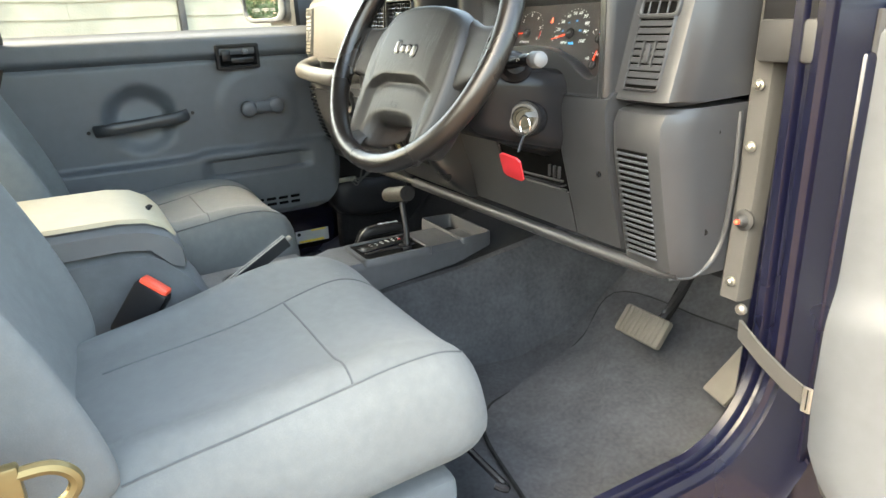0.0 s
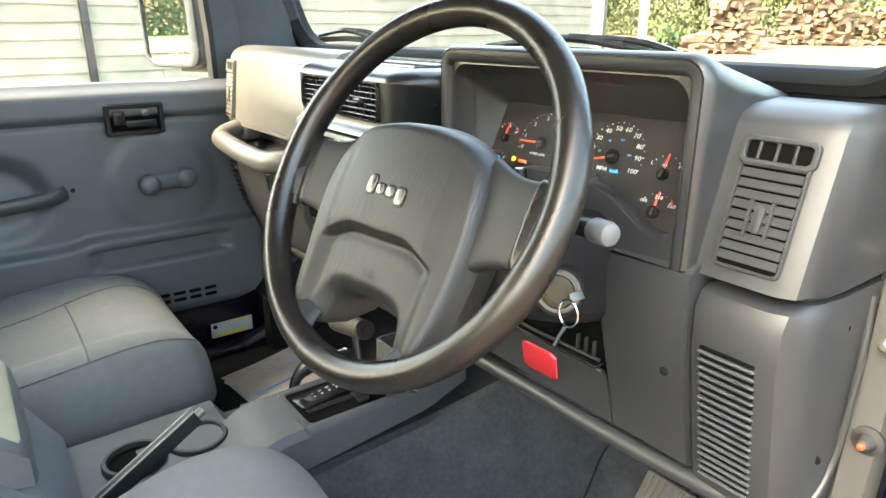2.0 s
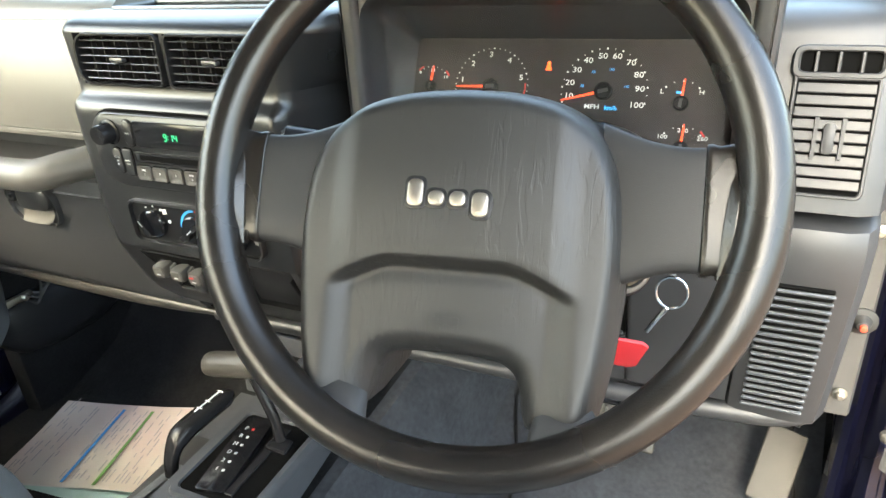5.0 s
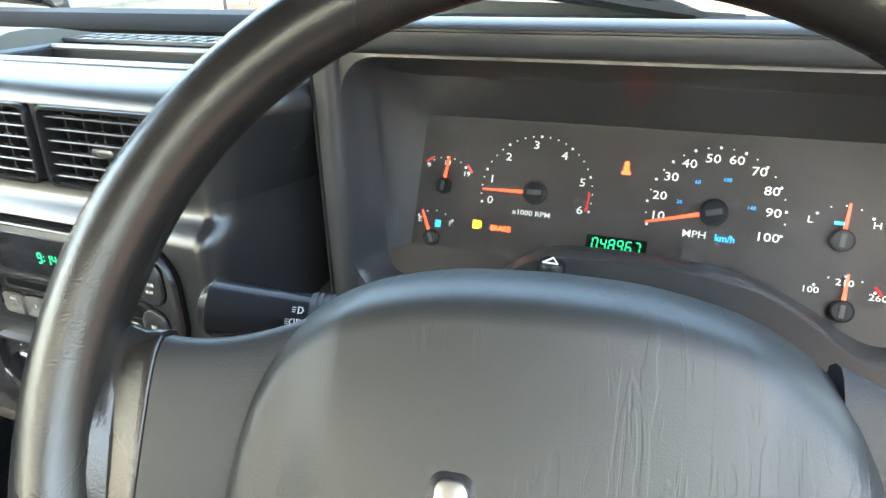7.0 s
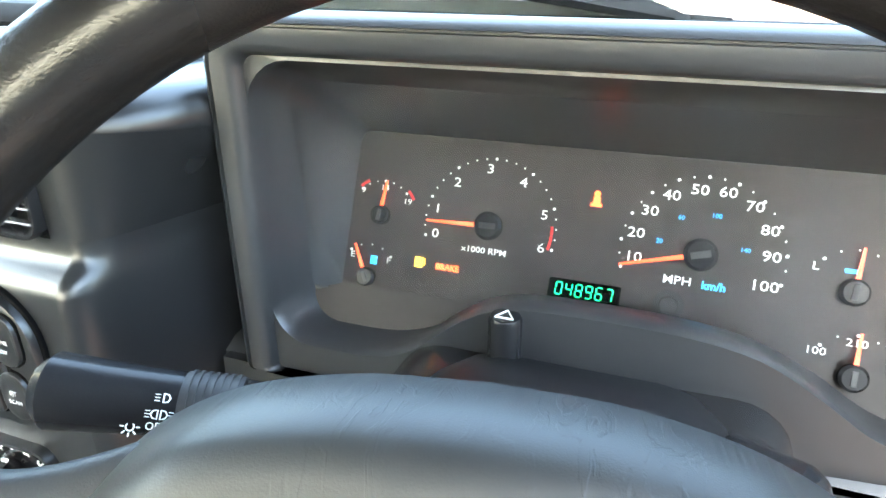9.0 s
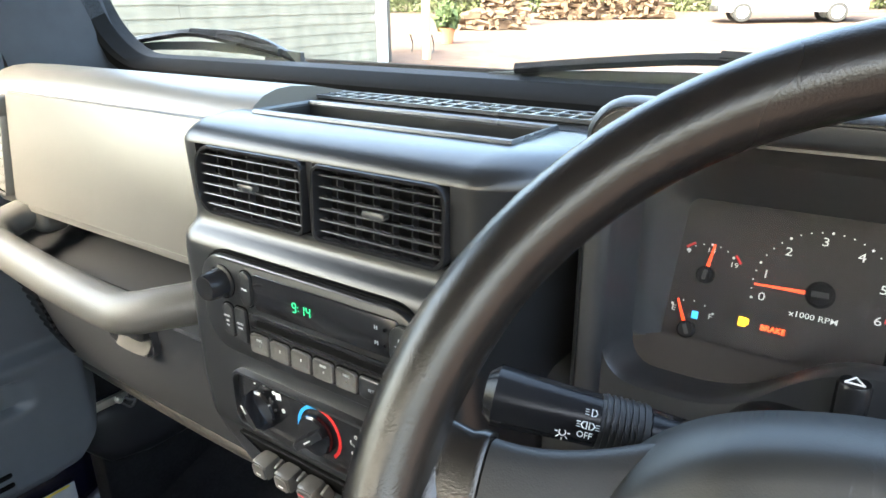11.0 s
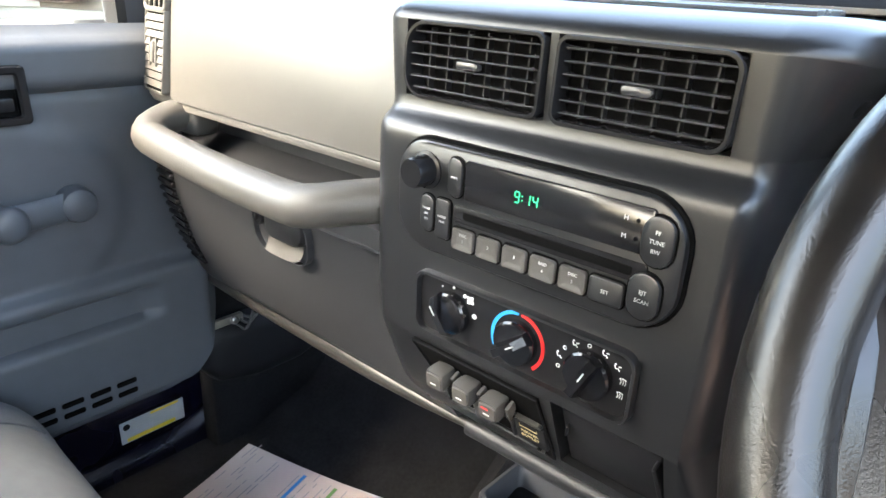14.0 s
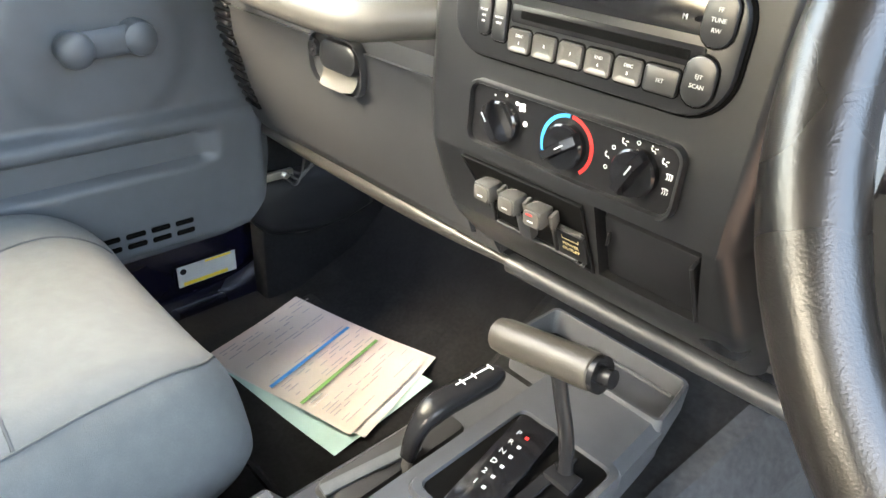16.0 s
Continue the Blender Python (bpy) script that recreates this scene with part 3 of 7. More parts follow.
def build_van(x, y):
    van = thing("van", "white panel van parked across the yard", "van", at=(x, y, ground_height(x, y)), turn=Matrix.Rotation(radians(200), 4, "Z"))
    prof = [(-2.4, 0.35), (2.3, 0.35), (2.42, 0.55), (2.4, 0.95), (1.75, 1.15), (1.2, 1.85), (0.9, 1.95), (-2.3, 1.95), (-2.4, 1.8)]
    bm = loft([[(px, s * (0.88 if abs(s) == 1 else 0.95) , pz) for px, pz in prof] for s in (-1, -0.97, 0.97, 1)])
    part("body", bm, M_VAN, van)
    for sx in (-1.5, 1.55):
        for sy in (-0.83, 0.83):
            w = part("wheel", lathe([(0.02, -.1), (0.3, -.1), (0.33, -.06), (0.33, .06), (0.3, .1), (0.02, .1)], 20), M_RUBBER, van,
                     at=Matrix.Translation((sx, sy, 0.33)) @ Matrix.Rotation(radians(90), 4, "X"))
            part("rim", lathe([(0.01, -.11), (0.2, -.115), (0.21, -.1), (0.21, .1), (0.2, .115), (0.01, .11)], 16), M_SILVER, w)
    part("windscreen", box((0.02, 1.5, 0.72), (1.51, 0, 1.5), rot=Matrix.Rotation(radians(-38), 4, "Y")), M_GLOSSBLACK, van)
    part("bumper", box((0.15, 1.8, 0.22), (2.42, 0, 0.48), bevel=0.04), M_RUBBER, van)
    for sy in (-1, 1):
        part("side_window", box((0.75, 0.02, 0.45), (1.0, 0.94 * sy, 1.5)), M_GLOSSBLACK, van)
        part("headlight", box((0.06, 0.3, 0.18), (2.38, 0.65 * sy, 0.82), bevel=0.02), M_CHROME, van)


build_ground()
build_lawn()
build_shed()
build_hedge("hedge", (-45, -30, 0), (25, -27, 0), 2.4, 0.9, 3, M_HEDGE, "dense clipped green hedge beyond the lawn")
build_hedge("shrub_border", (-30, 24, 0), (20, 45, 0), 3.6, 1.2, 4, M_TREE, "wild green shrubs along the far edge of the yard")
for i, (tx, ty, th, ts) in enumerate(((-24, 27, 9, 3.2), (-18.5, 31, 10, 3.4), (-12.5, 34, 11, 3.6), (-6, 38, 10, 3.4), (1, 41, 11, 3.8), (8, 40, 9, 3.4), (15, 38, 10, 3.5), (-30, -34, 9, 3.0), (-8, -36, 10, 3.4), (12, -33, 9, 3.2))):
    build_tree(tx, ty, th, ts, 20 + i)
build_log_pile(-12.4, 20.8, 2.4, 0.75, 0.8, 1, 0.5)
build_log_pile(-12.9, 22.6, 2.0, 1.9, 0.9, 2, 0.4)
build_log_pile(-11.7, 26.2, 2.6, 2.5, 1.0, 3, 0.3)
build_log_pile(-9.6, 27.4, 2.8, 1.3, 1.0, 4, 0.3)
build_van(-4.0, 27.5)
_pot = lathe([(0.02, 0), (0.16, 0), (0.23, 0.36), (0.25, 0.37), (0.25, 0.44), (0.21, 0.44), (0.19, 0.38), (0.02, 0.37)], 20)
pot = thing("plant_pot", "terracotta pot with a spiky plant", "plant pot", at=(-11.2, 16.4, ground_height(-11.2, 16.4)))
part("pot", _pot, M_POT, pot)
_bm = bmesh.new()
leaf_cloud(_bm, random.Random(9), (0, 0, 0.75), 0.4, 160, 0.3, 1.0)
part("plant", _bm, M_HEDGE, pot, smooth=0)
solo("timber_post", box((0.16, 0.16, 3.4), (-9.65, 13.25, 1.7), bevel=0.01), M_POSTWOOD, "pale timber post of an open lean-to", "post")
bench = thing("garden_bench", "small pale bench with dark iron legs", "bench", at=(-10.6, 14.4, 0))
part("seat", box((0.9, 0.4, 0.05), (0, 0, 0.62), bevel=0.01), M_POSTWOOD, bench)
for sx in (-0.35, 0.35):
    part("leg", sweep(spline([(sx, -.15, 0), (sx, 0, .3), (sx, -.1, .6)], 4), 0.02, n=6), M_RUBBER, bench)

# ---- the car's body ----
DOOR_X = -0.645


def build_tub():
    tub = thing("body_tub", "dark blue steel body tub of an off-road car", "car body", kind="structure", at=(0, 0, 0))
    fl = bmesh.new()
    prof = [(-1.9, 0.47), (0.20, 0.47), (0.34, 0.52), (0.52, 0.68), (0.60, 0.80), (0.62, 1.2), (0.66, 1.2), (0.66, 0.44), (-1.9, 0.44)]
    extrude_x(prof, -0.76, 0.76, bm=fl)
    part("floor_pan", fl, M_CARPET, tub, "carpeted floor, darkened as if shaded")
    # paler overlay: light from the driver's doorway put into the carpet colour
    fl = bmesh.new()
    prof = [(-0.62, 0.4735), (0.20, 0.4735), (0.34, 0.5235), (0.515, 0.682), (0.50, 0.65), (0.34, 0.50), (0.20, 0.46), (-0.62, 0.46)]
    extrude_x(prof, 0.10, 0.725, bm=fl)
    part("floor_carpet", fl, M_MAT, tub, "carpet in the driver's footwell, paler as if door-lit")
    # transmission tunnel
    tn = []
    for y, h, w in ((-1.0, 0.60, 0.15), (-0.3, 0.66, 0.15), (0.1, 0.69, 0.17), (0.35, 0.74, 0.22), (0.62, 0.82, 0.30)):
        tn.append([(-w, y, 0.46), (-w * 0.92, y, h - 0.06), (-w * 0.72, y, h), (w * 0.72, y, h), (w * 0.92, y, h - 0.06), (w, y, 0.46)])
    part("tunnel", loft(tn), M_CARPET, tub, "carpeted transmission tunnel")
    # paler skin on the tunnel stands for light from the driver's doorway
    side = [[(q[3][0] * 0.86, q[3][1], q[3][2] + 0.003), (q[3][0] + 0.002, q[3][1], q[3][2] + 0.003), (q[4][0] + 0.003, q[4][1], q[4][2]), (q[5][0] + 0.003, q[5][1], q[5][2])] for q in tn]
    part("tunnel_carpet", loft(side, closed=False, caps=False), M_MAT, tub, "tunnel carpet on the driver's side, paler as if door-lit")
    # sills and side walls below the doors
    for s in (-1, 1):
        if s > 0:
            prof = [(0.726, 0.44), (0.726, 0.570), (0.730, 0.586), (0.738, 0.596), (0.748, 0.594), (0.753, 0.582), (0.758, 0.581), (0.763, 0.588), (0.772, 0.588), (0.778, 0.576), (0.784, 0.578), (0.788, 0.56), (0.788, 0.44), (0.788, 0.42), (0.75, 0.42)]
            cy, cz = 0.085, 0.735
        else:
            prof = [(0.735, 0.42), (0.735, 0.475), (0.742, 0.495), (0.755, 0.505), (0.775, 0.500), (0.785, 0.485), (0.80, 0.488), (0.815, 0.480), (0.82, 0.44), (0.82, 0.30), (0.76, 0.30)]
            cy, cz = 0.05, 0.705
        bm = loft([[(s * px, y, pz) for px, pz in prof] for y in (-0.75, cy)])
        part("sill", bm, M_BLUE, tub, "dark blue painted sill")
        # the curve from the sill up into the front pillar
        bend = prof[:-2] + [(0.80, 0.42), (0.74, 0.42)]
        rings = [[(s * px, cy + (cz - pz) * math.sin(radians(6 * k)), cz - (cz - pz) * math.cos(radians(6 * k))) for px, pz in bend] for k in range(16)]
        rings.append([(x, y, 1.24) for x, y, z in rings[-1]])
        part("door_pillar", loft(rings), M_BLUE, tub, "dark blue door opening with pressed ribs", smooth=50)
        part("cowl_side", box((0.06, 0.40, 0.74), (s * 0.765, 0.50, 0.78), bevel=0.01), M_BLUE, tub)
        part("rear_quarter", box((0.05, 1.2, 0.75), (s * 0.78, -1.36, 0.83), bevel=0.01), M_BLUE, tub)
    part("tailgate", box((1.5, 0.05, 0.75), (0, -1.95, 0.83), bevel=0.01), M_BLUE, tub)
    part("firewall", box((1.5, 0.02, 0.6), (0, 0.63, 0.95)), M_CARPET, tub)
    part("bonnet", loft([[(-0.62, y, z - 0.05), (-0.6, y, z), (-0.3, y, z + 0.02), (0.3, y, z + 0.02), (0.6, y, z), (0.62, y, z - 0.05)] for y, z in ((0.42, 1.18), (0.9, 1.16), (1.5, 1.12), (1.62, 1.08), (1.64, 0.9))], caps=False, closed=False), M_BLUE, tub, "dark blue bonnet")
    for s in (-1, 1):
        part("wing", box((0.22, 1.2, 0.06), (s * 0.74, 1.05, 0.98), bevel=0.02), M_BLUE, tub)
    return tub


build_tub()


def build_screen():
    """The upright windscreen in its frame, leaning back at the top."""
    w = thing("window_1", "upright flat windscreen in a dark rubber-sealed frame", "windscreen", kind="structure", at=(0, 0.285, 1.255),
              turn=Matrix.Rotation(radians(20), 4, "X"))
    W, Ht = 1.42, 0.50
    outer = rrect(W + 0.16, Ht + 0.16, 0.09, 6, 0, Ht / 2)
    inner = rrect(W - 0.06, Ht - 0.03, 0.07, 6, 0, Ht / 2)
    part("window_frame", ring_frame(outer, inner, 0.05, -0.02, 0.008), M_SCREENFRAME, w, "dark grey padded windscreen frame")
    s_out = rrect(W - 0.04, Ht - 0.01, 0.075, 6, 0, Ht / 2)
    s_in = rrect(W - 0.10, Ht - 0.046, 0.065, 6, 0, Ht / 2)
    part("seal", ring_frame(s_out, s_in, 0.03, -0.028, 0.006), M_SEAL, w, "black rubber seal")
    pane = part("pane", plate(rrect(W - 0.05, Ht - 0.02, 0.07, 6, 0, Ht / 2), 0.005, 0, 0.0), M_GLASS, w)
    pane.visible_shadow = False
    return w


build_screen()


# ---- the dashboard ----
M_ROLL = material("satin_edge_plastic", (0.030, 0.029, 0.027), spec=0.4, rough=0.33, vary=0.08, bump=0.15)
dash = thing("dashboard", "dark grey plastic dashboard of a right-hand-drive off-road car", "dashboard", at=(0, 0, 0))


def build_dash_body():
    # passenger side: padded top, leaning face, shelf behind the grab handle, glove box below
    prof = [(0.29, 1.238), (0.20, 1.266), (0.15, 1.2765), (0.120, 1.2795), (0.102, 1.2785), (0.088, 1.2745), (0.077, 1.2675), (0.070, 1.2580), (0.066, 1.2460), (0.056, 1.19),
            (0.048, 1.122), (0.053, 1.114), (0.100, 1.110), (0.118, 1.098), (0.116, 1.072), (0.085, 1.060), (0.052, 1.052), (0.046, 1.035),
            (0.048, 1.0), (0.066, 0.93), (0.094, 0.865), (0.105, 0.848), (0.14, 0.85), (0.27, 0.92)]
    xs = []
    for q in range(9):
        t = radians(10 * (8 - q))
        xs.append((-0.6135 - 0.034 * math.sin(t), 0.034 * (1 - math.cos(t)) + (0.03 if q == 0 else 0.0), 1 - 0.07 * (1 - math.cos(t))))
    xs += [(-0.6, 0, 1), (-0.4, 0, 1), (-0.13, 0, 1)]
    # the upper cut takes the paler colour that stands for window light
    for name, cut, mat in (("passenger_panel", prof[:13], M_PDASH_LIT), ("glove_box_surround", prof[12:], M_DASH)):
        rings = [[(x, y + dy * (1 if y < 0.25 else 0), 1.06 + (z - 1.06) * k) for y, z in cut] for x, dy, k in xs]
        part(name, loft(rings), mat, dash, "passenger panel, paler warm grey as if window-lit" if mat is M_PDASH_LIT else "", smooth=50)
    # padded top along the windscreen
    top = [(0.30, 1.228), (0.29, 1.240), (0.20, 1.268), (0.15, 1.277), (0.110, 1.280), (0.085, 1.278), (0.072, 1.270), (0.09, 1.25), (0.25, 1.22)]
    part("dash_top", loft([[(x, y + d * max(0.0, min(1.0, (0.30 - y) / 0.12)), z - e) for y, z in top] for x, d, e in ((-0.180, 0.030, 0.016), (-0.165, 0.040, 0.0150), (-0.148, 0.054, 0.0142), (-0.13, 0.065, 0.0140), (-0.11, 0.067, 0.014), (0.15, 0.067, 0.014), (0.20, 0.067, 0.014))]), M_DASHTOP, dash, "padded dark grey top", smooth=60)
    # airbag door
    a = math.atan2(0.064 - 0.048, 1.252 - 1.122)
    m = Matrix.Translation((-0.352, 0.0530, 1.188)) @ Matrix.Rotation(-a, 4, "X")
    part("airbag_door", plate(rrect(0.425, 0.134, 0.008, 3), 0.02, 0.004), M_PDASH_LIT, dash, "smooth passenger airbag door, paler as if window-lit", at=m)
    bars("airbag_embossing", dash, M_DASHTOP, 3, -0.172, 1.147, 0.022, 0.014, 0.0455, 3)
    part("shelf_lip", box((0.42, 0.010, 0.012), (-0.35, 0.054, 1.116), bevel=0.004), M_PDASH_LIT, dash)
    # driver's side behind the column
    dprof = [(0.27, 1.20), (0.15, 1.20), (0.125, 1.108), (0.094, 1.099), (0.086, 1.092), (0.085, 1.07), (0.092, 1.0), (0.120, 0.90), (0.132, 0.855), (0.16, 0.85), (0.27, 0.92)]
    part("driver_panel", loft([[(x, y, z) for y, z in dprof] for x in (0.13, 0.3, 0.565)]), M_DASH, dash)
    # padded ledge right of the instruments
    rp = [(0.30, 1.235), (0.22, 1.252), (0.165, 1.250), (0.145, 1.243), (0.137, 1.232), (0.098, 1.092), (0.12, 1.085), (0.30, 1.09)]
    part("vent_pod", loft([[(x, y + d, 1.16 + (z - 1.16) * k) for y, z in rp] for x, d, k in
                           ((0.55, 0.0, 1), (0.64, 0.0, 1), (0.655, 0.006, 0.99), (0.664, 0.025, 0.96), (0.668, 0.05, 0.93), (0.67, 0.13, 0.9))]), M_DASH, dash, "rounded grey pod holding the air vent")
    # knee bolster right of the column, with a swelling speaker grille
    kp = [(0.26, 1.082), (0.115, 1.082), (0.098, 1.076), (0.090, 1.06), (0.092, 1.02), (0.122, 0.88), (0.132, 0.842), (0.150, 0.83), (0.26, 0.83)]
    part("knee_bolster", loft([[(x, y + d, z) for y, z in kp] for x, d in
                               ((0.566, 0.012), (0.568, 0.003), (0.576, 0.0), (0.635, 0.0), (0.652, 0.006), (0.662, 0.025), (0.667, 0.06), (0.668, 0.12), (0.669, 0.15))]), M_DASH, dash)
    part("knee_trim_edge", sweep(spline([(0.668, 0.236, 1.07), (0.672, 0.232, 0.98), (0.67, 0.222, 0.88), (0.664, 0.185, 0.835), (0.64, 0.15, 0.826)], 6), 0.004, n=8), M_DASH, dash)
    for k in range(18):
        z = 1.022 - 0.0092 * k
        y = 0.0925 + (1.02 - z) * 0.214
        part("grille_slot", box((0.056 - 0.0002 * k, 0.004, 0.0038), (0.608, y - 0.0012, z), bevel=0.0012, seg=1, rot=Matrix.Rotation(radians(-12), 4, "X")), M_DARK, dash)
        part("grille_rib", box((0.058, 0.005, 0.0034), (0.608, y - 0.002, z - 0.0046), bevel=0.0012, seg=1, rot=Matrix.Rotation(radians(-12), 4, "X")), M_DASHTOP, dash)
    # rolled lower edge
    pts = [(-0.648, 0.12, 0.838), (-0.5, 0.118, 0.836), (-0.2, 0.118, 0.834), (0.2, 0.124, 0.836), (0.45, 0.130, 0.836), (0.60, 0.140, 0.836), (0.650, 0.158, 0.838)]
    edge = spline(pts, 5)
    cut = [q for q in edge if q[0] < -0.09]
    part("lower_edge", sweep(cut, [0.0125] * (len(cut) - 3) + [0.0118, 0.0095, 0.005], n=14), M_ROLL, dash, "rolled satin lower edge")
    cut = [q for q in edge if q[0] > -0.20]
    part("lower_edge", sweep(cut, 0.0112, n=14), M_DASH, dash)
    # screws
    for x, y, z in ((0.545, 0.0925, 0.979), (0.664, 0.20, 1.045), (0.667, 0.19, 0.90)):
        part("screw", lathe([(0.0005, 0), (0.0045, 0), (0.005, -0.0015), (0.003, -0.002), (0.0005, -0.0012)], 12, m=Matrix.Translation((x, y - 0.002, z)) @ Matrix.Rotation(radians(-90), 4, "X")), M_GLOSSBLACK, dash)


build_dash_body()


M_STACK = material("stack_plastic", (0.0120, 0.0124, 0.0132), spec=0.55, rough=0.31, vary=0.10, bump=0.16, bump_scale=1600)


def build_stack():
    """The centre stack: a housing with a swelling brow round the vents, a tray on top and a recess for the ashtray."""
    prof = [(0.26, 1.236), (0.15, 1.260), (0.124, 1.2635), (0.124, 1.238, "tray", 1.2635), (0.066, 1.238, "tray", 1.2645), (0.066, 1.2645), (0.050, 1.2640), (0.037, 1.2620), (0.027, 1.2585), (0.019, 1.2535), (0.0152, 1.2485),
            (0.0150, 1.2465), (0.032, 1.2465, "vent", 0.0150), (0.032, 1.1925, "vent", 0.0150), (0.0150, 1.1925), (0.0147, 1.1850), (0.0128, 1.1815), (0.0092, 1.1785), (0.0050, 1.1755), (0.0018, 1.1715), (0.0004, 1.1665), (0.000, 1.160),
            (0.000, 1.07), (0.0, 1.04), (0.0035, 1.004), (0.0040, 0.9995), (0.019, 0.9985, "ash", 0.0044), (0.031, 0.972, "ash", 0.0152), (0.041, 0.945, "ash", 0.0268), (0.046, 0.931, "ash", 0.0328), (0.034, 0.929), (0.043, 0.915), (0.062, 0.895), (0.085, 0.874), (0.11, 0.856), (0.26, 0.9)]
    # x, set-back, squeeze, and which of tray, vent and ashtray are sunk there
    secs = []
    for q in range(9):
        a = radians(10 * (8 - q))
        secs.append((-0.1325 - 0.024 * math.sin(a), 0.024 * (1 - math.cos(a)) + (0.035 if q == 0 else 0), 1 - 0.045 * (1 - math.cos(a)), ""))
    secs += [(-0.1300, 0, 1, ""), (-0.1298, 0, 1, "v"), (-0.1125, 0, 1, "v"), (-0.112, 0, 1, "tv"), (-0.0070, 0, 1, "tv"), (-0.0068, 0, 1, "t"), (-0.0010, 0, 1, "t"), (-0.0008, 0, 1, "tv"),
             (0.0300, 0, 1, "tv"), (0.0302, 0, 1, "tva"), (0.1126, 0, 1, "tva"), (0.1128, 0, 1, "ta"), (0.1150, 0, 1, "ta"), (0.1152, 0, 1, "t"), (0.1240, 0, 1, "t"), (0.1244, 0, 1, "")]
    # beyond the vents the face turns back tightly below and in a wide sweep at the top
    tight = ((0.1280, 0.001), (0.1315, 0.004), (0.1345, 0.009), (0.1365, 0.015), (0.1380, 0.023), (0.1395, 0.036), (0.1420, 0.055), (0.147, 0.085), (0.155, 0.115), (0.170, 0.150))
    wide = ((0.130, 0.001), (0.138, 0.004), (0.147, 0.010), (0.155, 0.018), (0.162, 0.029), (0.168, 0.043), (0.173, 0.060), (0.179, 0.085), (0.185, 0.115), (0.195, 0.150))
    for q in range(10):
        secs.append((tight[q], wide[q], 1 - 0.085 * (q / 9) ** 2, ""))
    rings = []
    for x, d, k, sunk in secs:
        ring = []
        for q in prof:
            y, z = q[0], q[1]
            if len(q) > 2 and q[2][0] not in sunk:
                if q[2] == "tray":
                    z = q[3]
                else:
                    y = q[3]
            swell = max(0.0, min(1.0, (z - 1.195) / 0.065))
            swell = swell * swell * (3 - 2 * swell)
            if isinstance(x, tuple):
                xx, dd = x[0] + (d[0] - x[0]) * swell - 0.05 * max(0.0, 1.08 - max(z, 1.0)) + 0.22 * max(0.0, 1.0 - max(z, 0.92)), x[1] + (d[1] - x[1]) * swell
            else:
                xx, dd = x - (0.004 * swell if x < -0.131 else 0.0), d
            ring.append((xx, y + dd * max(0.0, min(1.0, (0.14 - y) / 0.05)), (1.06 + (z - 1.06) * k) if z > 1.06 else z))
        rings.append(ring)
    part("stack_housing", loft(rings), M_STACK, dash, "satin black centre stack", smooth=50)
    # open tray on top with a raised lip
    lip = [(-0.114, 0.064), (0.1265, 0.064), (0.1265, 0.126), (-0.114, 0.126)]
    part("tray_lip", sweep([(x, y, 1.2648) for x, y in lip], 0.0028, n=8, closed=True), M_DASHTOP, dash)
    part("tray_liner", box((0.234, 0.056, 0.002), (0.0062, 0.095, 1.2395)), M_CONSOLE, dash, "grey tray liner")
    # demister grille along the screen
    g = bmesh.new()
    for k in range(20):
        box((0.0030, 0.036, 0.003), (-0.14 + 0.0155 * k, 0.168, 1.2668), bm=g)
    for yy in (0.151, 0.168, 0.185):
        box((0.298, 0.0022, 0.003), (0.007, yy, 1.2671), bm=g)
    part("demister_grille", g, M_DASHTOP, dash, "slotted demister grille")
    # black slab paints the shade below the grille; no hole is cut
    part("demister_shade", box((0.296, 0.034, 0.002), (0.007, 0.168, 1.2655)), M_DARK, dash)


build_stack()


M_LOUVRE = material("louvre_plastic", (0.034, 0.034, 0.0352), rough=0.26, spec=0.6, vary=0.1, bump=0.1)
M_HOOD = material("hood_plastic", (0.023, 0.0238, 0.0252), spec=0.6, rough=0.33, vary=0.10, bump=0.16, bump_scale=1600)


def air_vent(w, h, rows, cols, label, at, mirror=1, split=0.0, thumb=True):
    """A rectangular air outlet facing -y: bezel, black plate for the duct's shade, level louvres in front of upright
    ones, and a thumb slider.
    """
    v = thing("air_vent", label, "air vent", at=at.translation, turn=at.to_3x3().to_4x4(), group="dashboard air vents")
    big, small = 0.019, 0.008
    rr = [small, big, big, small] if mirror > 0 else [small * 1.4, small, small, small * 1.4]
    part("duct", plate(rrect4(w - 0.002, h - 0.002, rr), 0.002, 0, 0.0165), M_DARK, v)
    part("bezel", ring_frame(rrect4(w, h, rr), rrect4(w - 0.007, h - 0.007, [q - 0.003 for q in rr]), 0.018, -0.0025, 0.0014), M_BLACK, v)
    for k in range(cols):
        x = -w / 2 + w * (k + 1) / (cols + 1)
        part("upright_louvre", box((0.0012, 0.006, h - 0.010), (x, 0.0105, 0)), M_MATTBLACK, v)
    lv = finish("louvre", box((w - 0.010, 0.0050, 0.0013), bevel=0.0005, seg=1), M_LOUVRE)
    for k in range(rows):
        z = -h / 2 + h * (k + 1) / (rows + 1)
        part("louvre", lv, None, v, at=Matrix.Translation((0, 0.003, z)) @ Matrix.Rotation(radians(10), 4, "X"))
    if thumb:
        part("thumb_slider", plate(rrect(0.019, 0.0055, 0.0025, 3), 0.006, 0.001, -0.0035), M_LOUVRE, v)
    return v


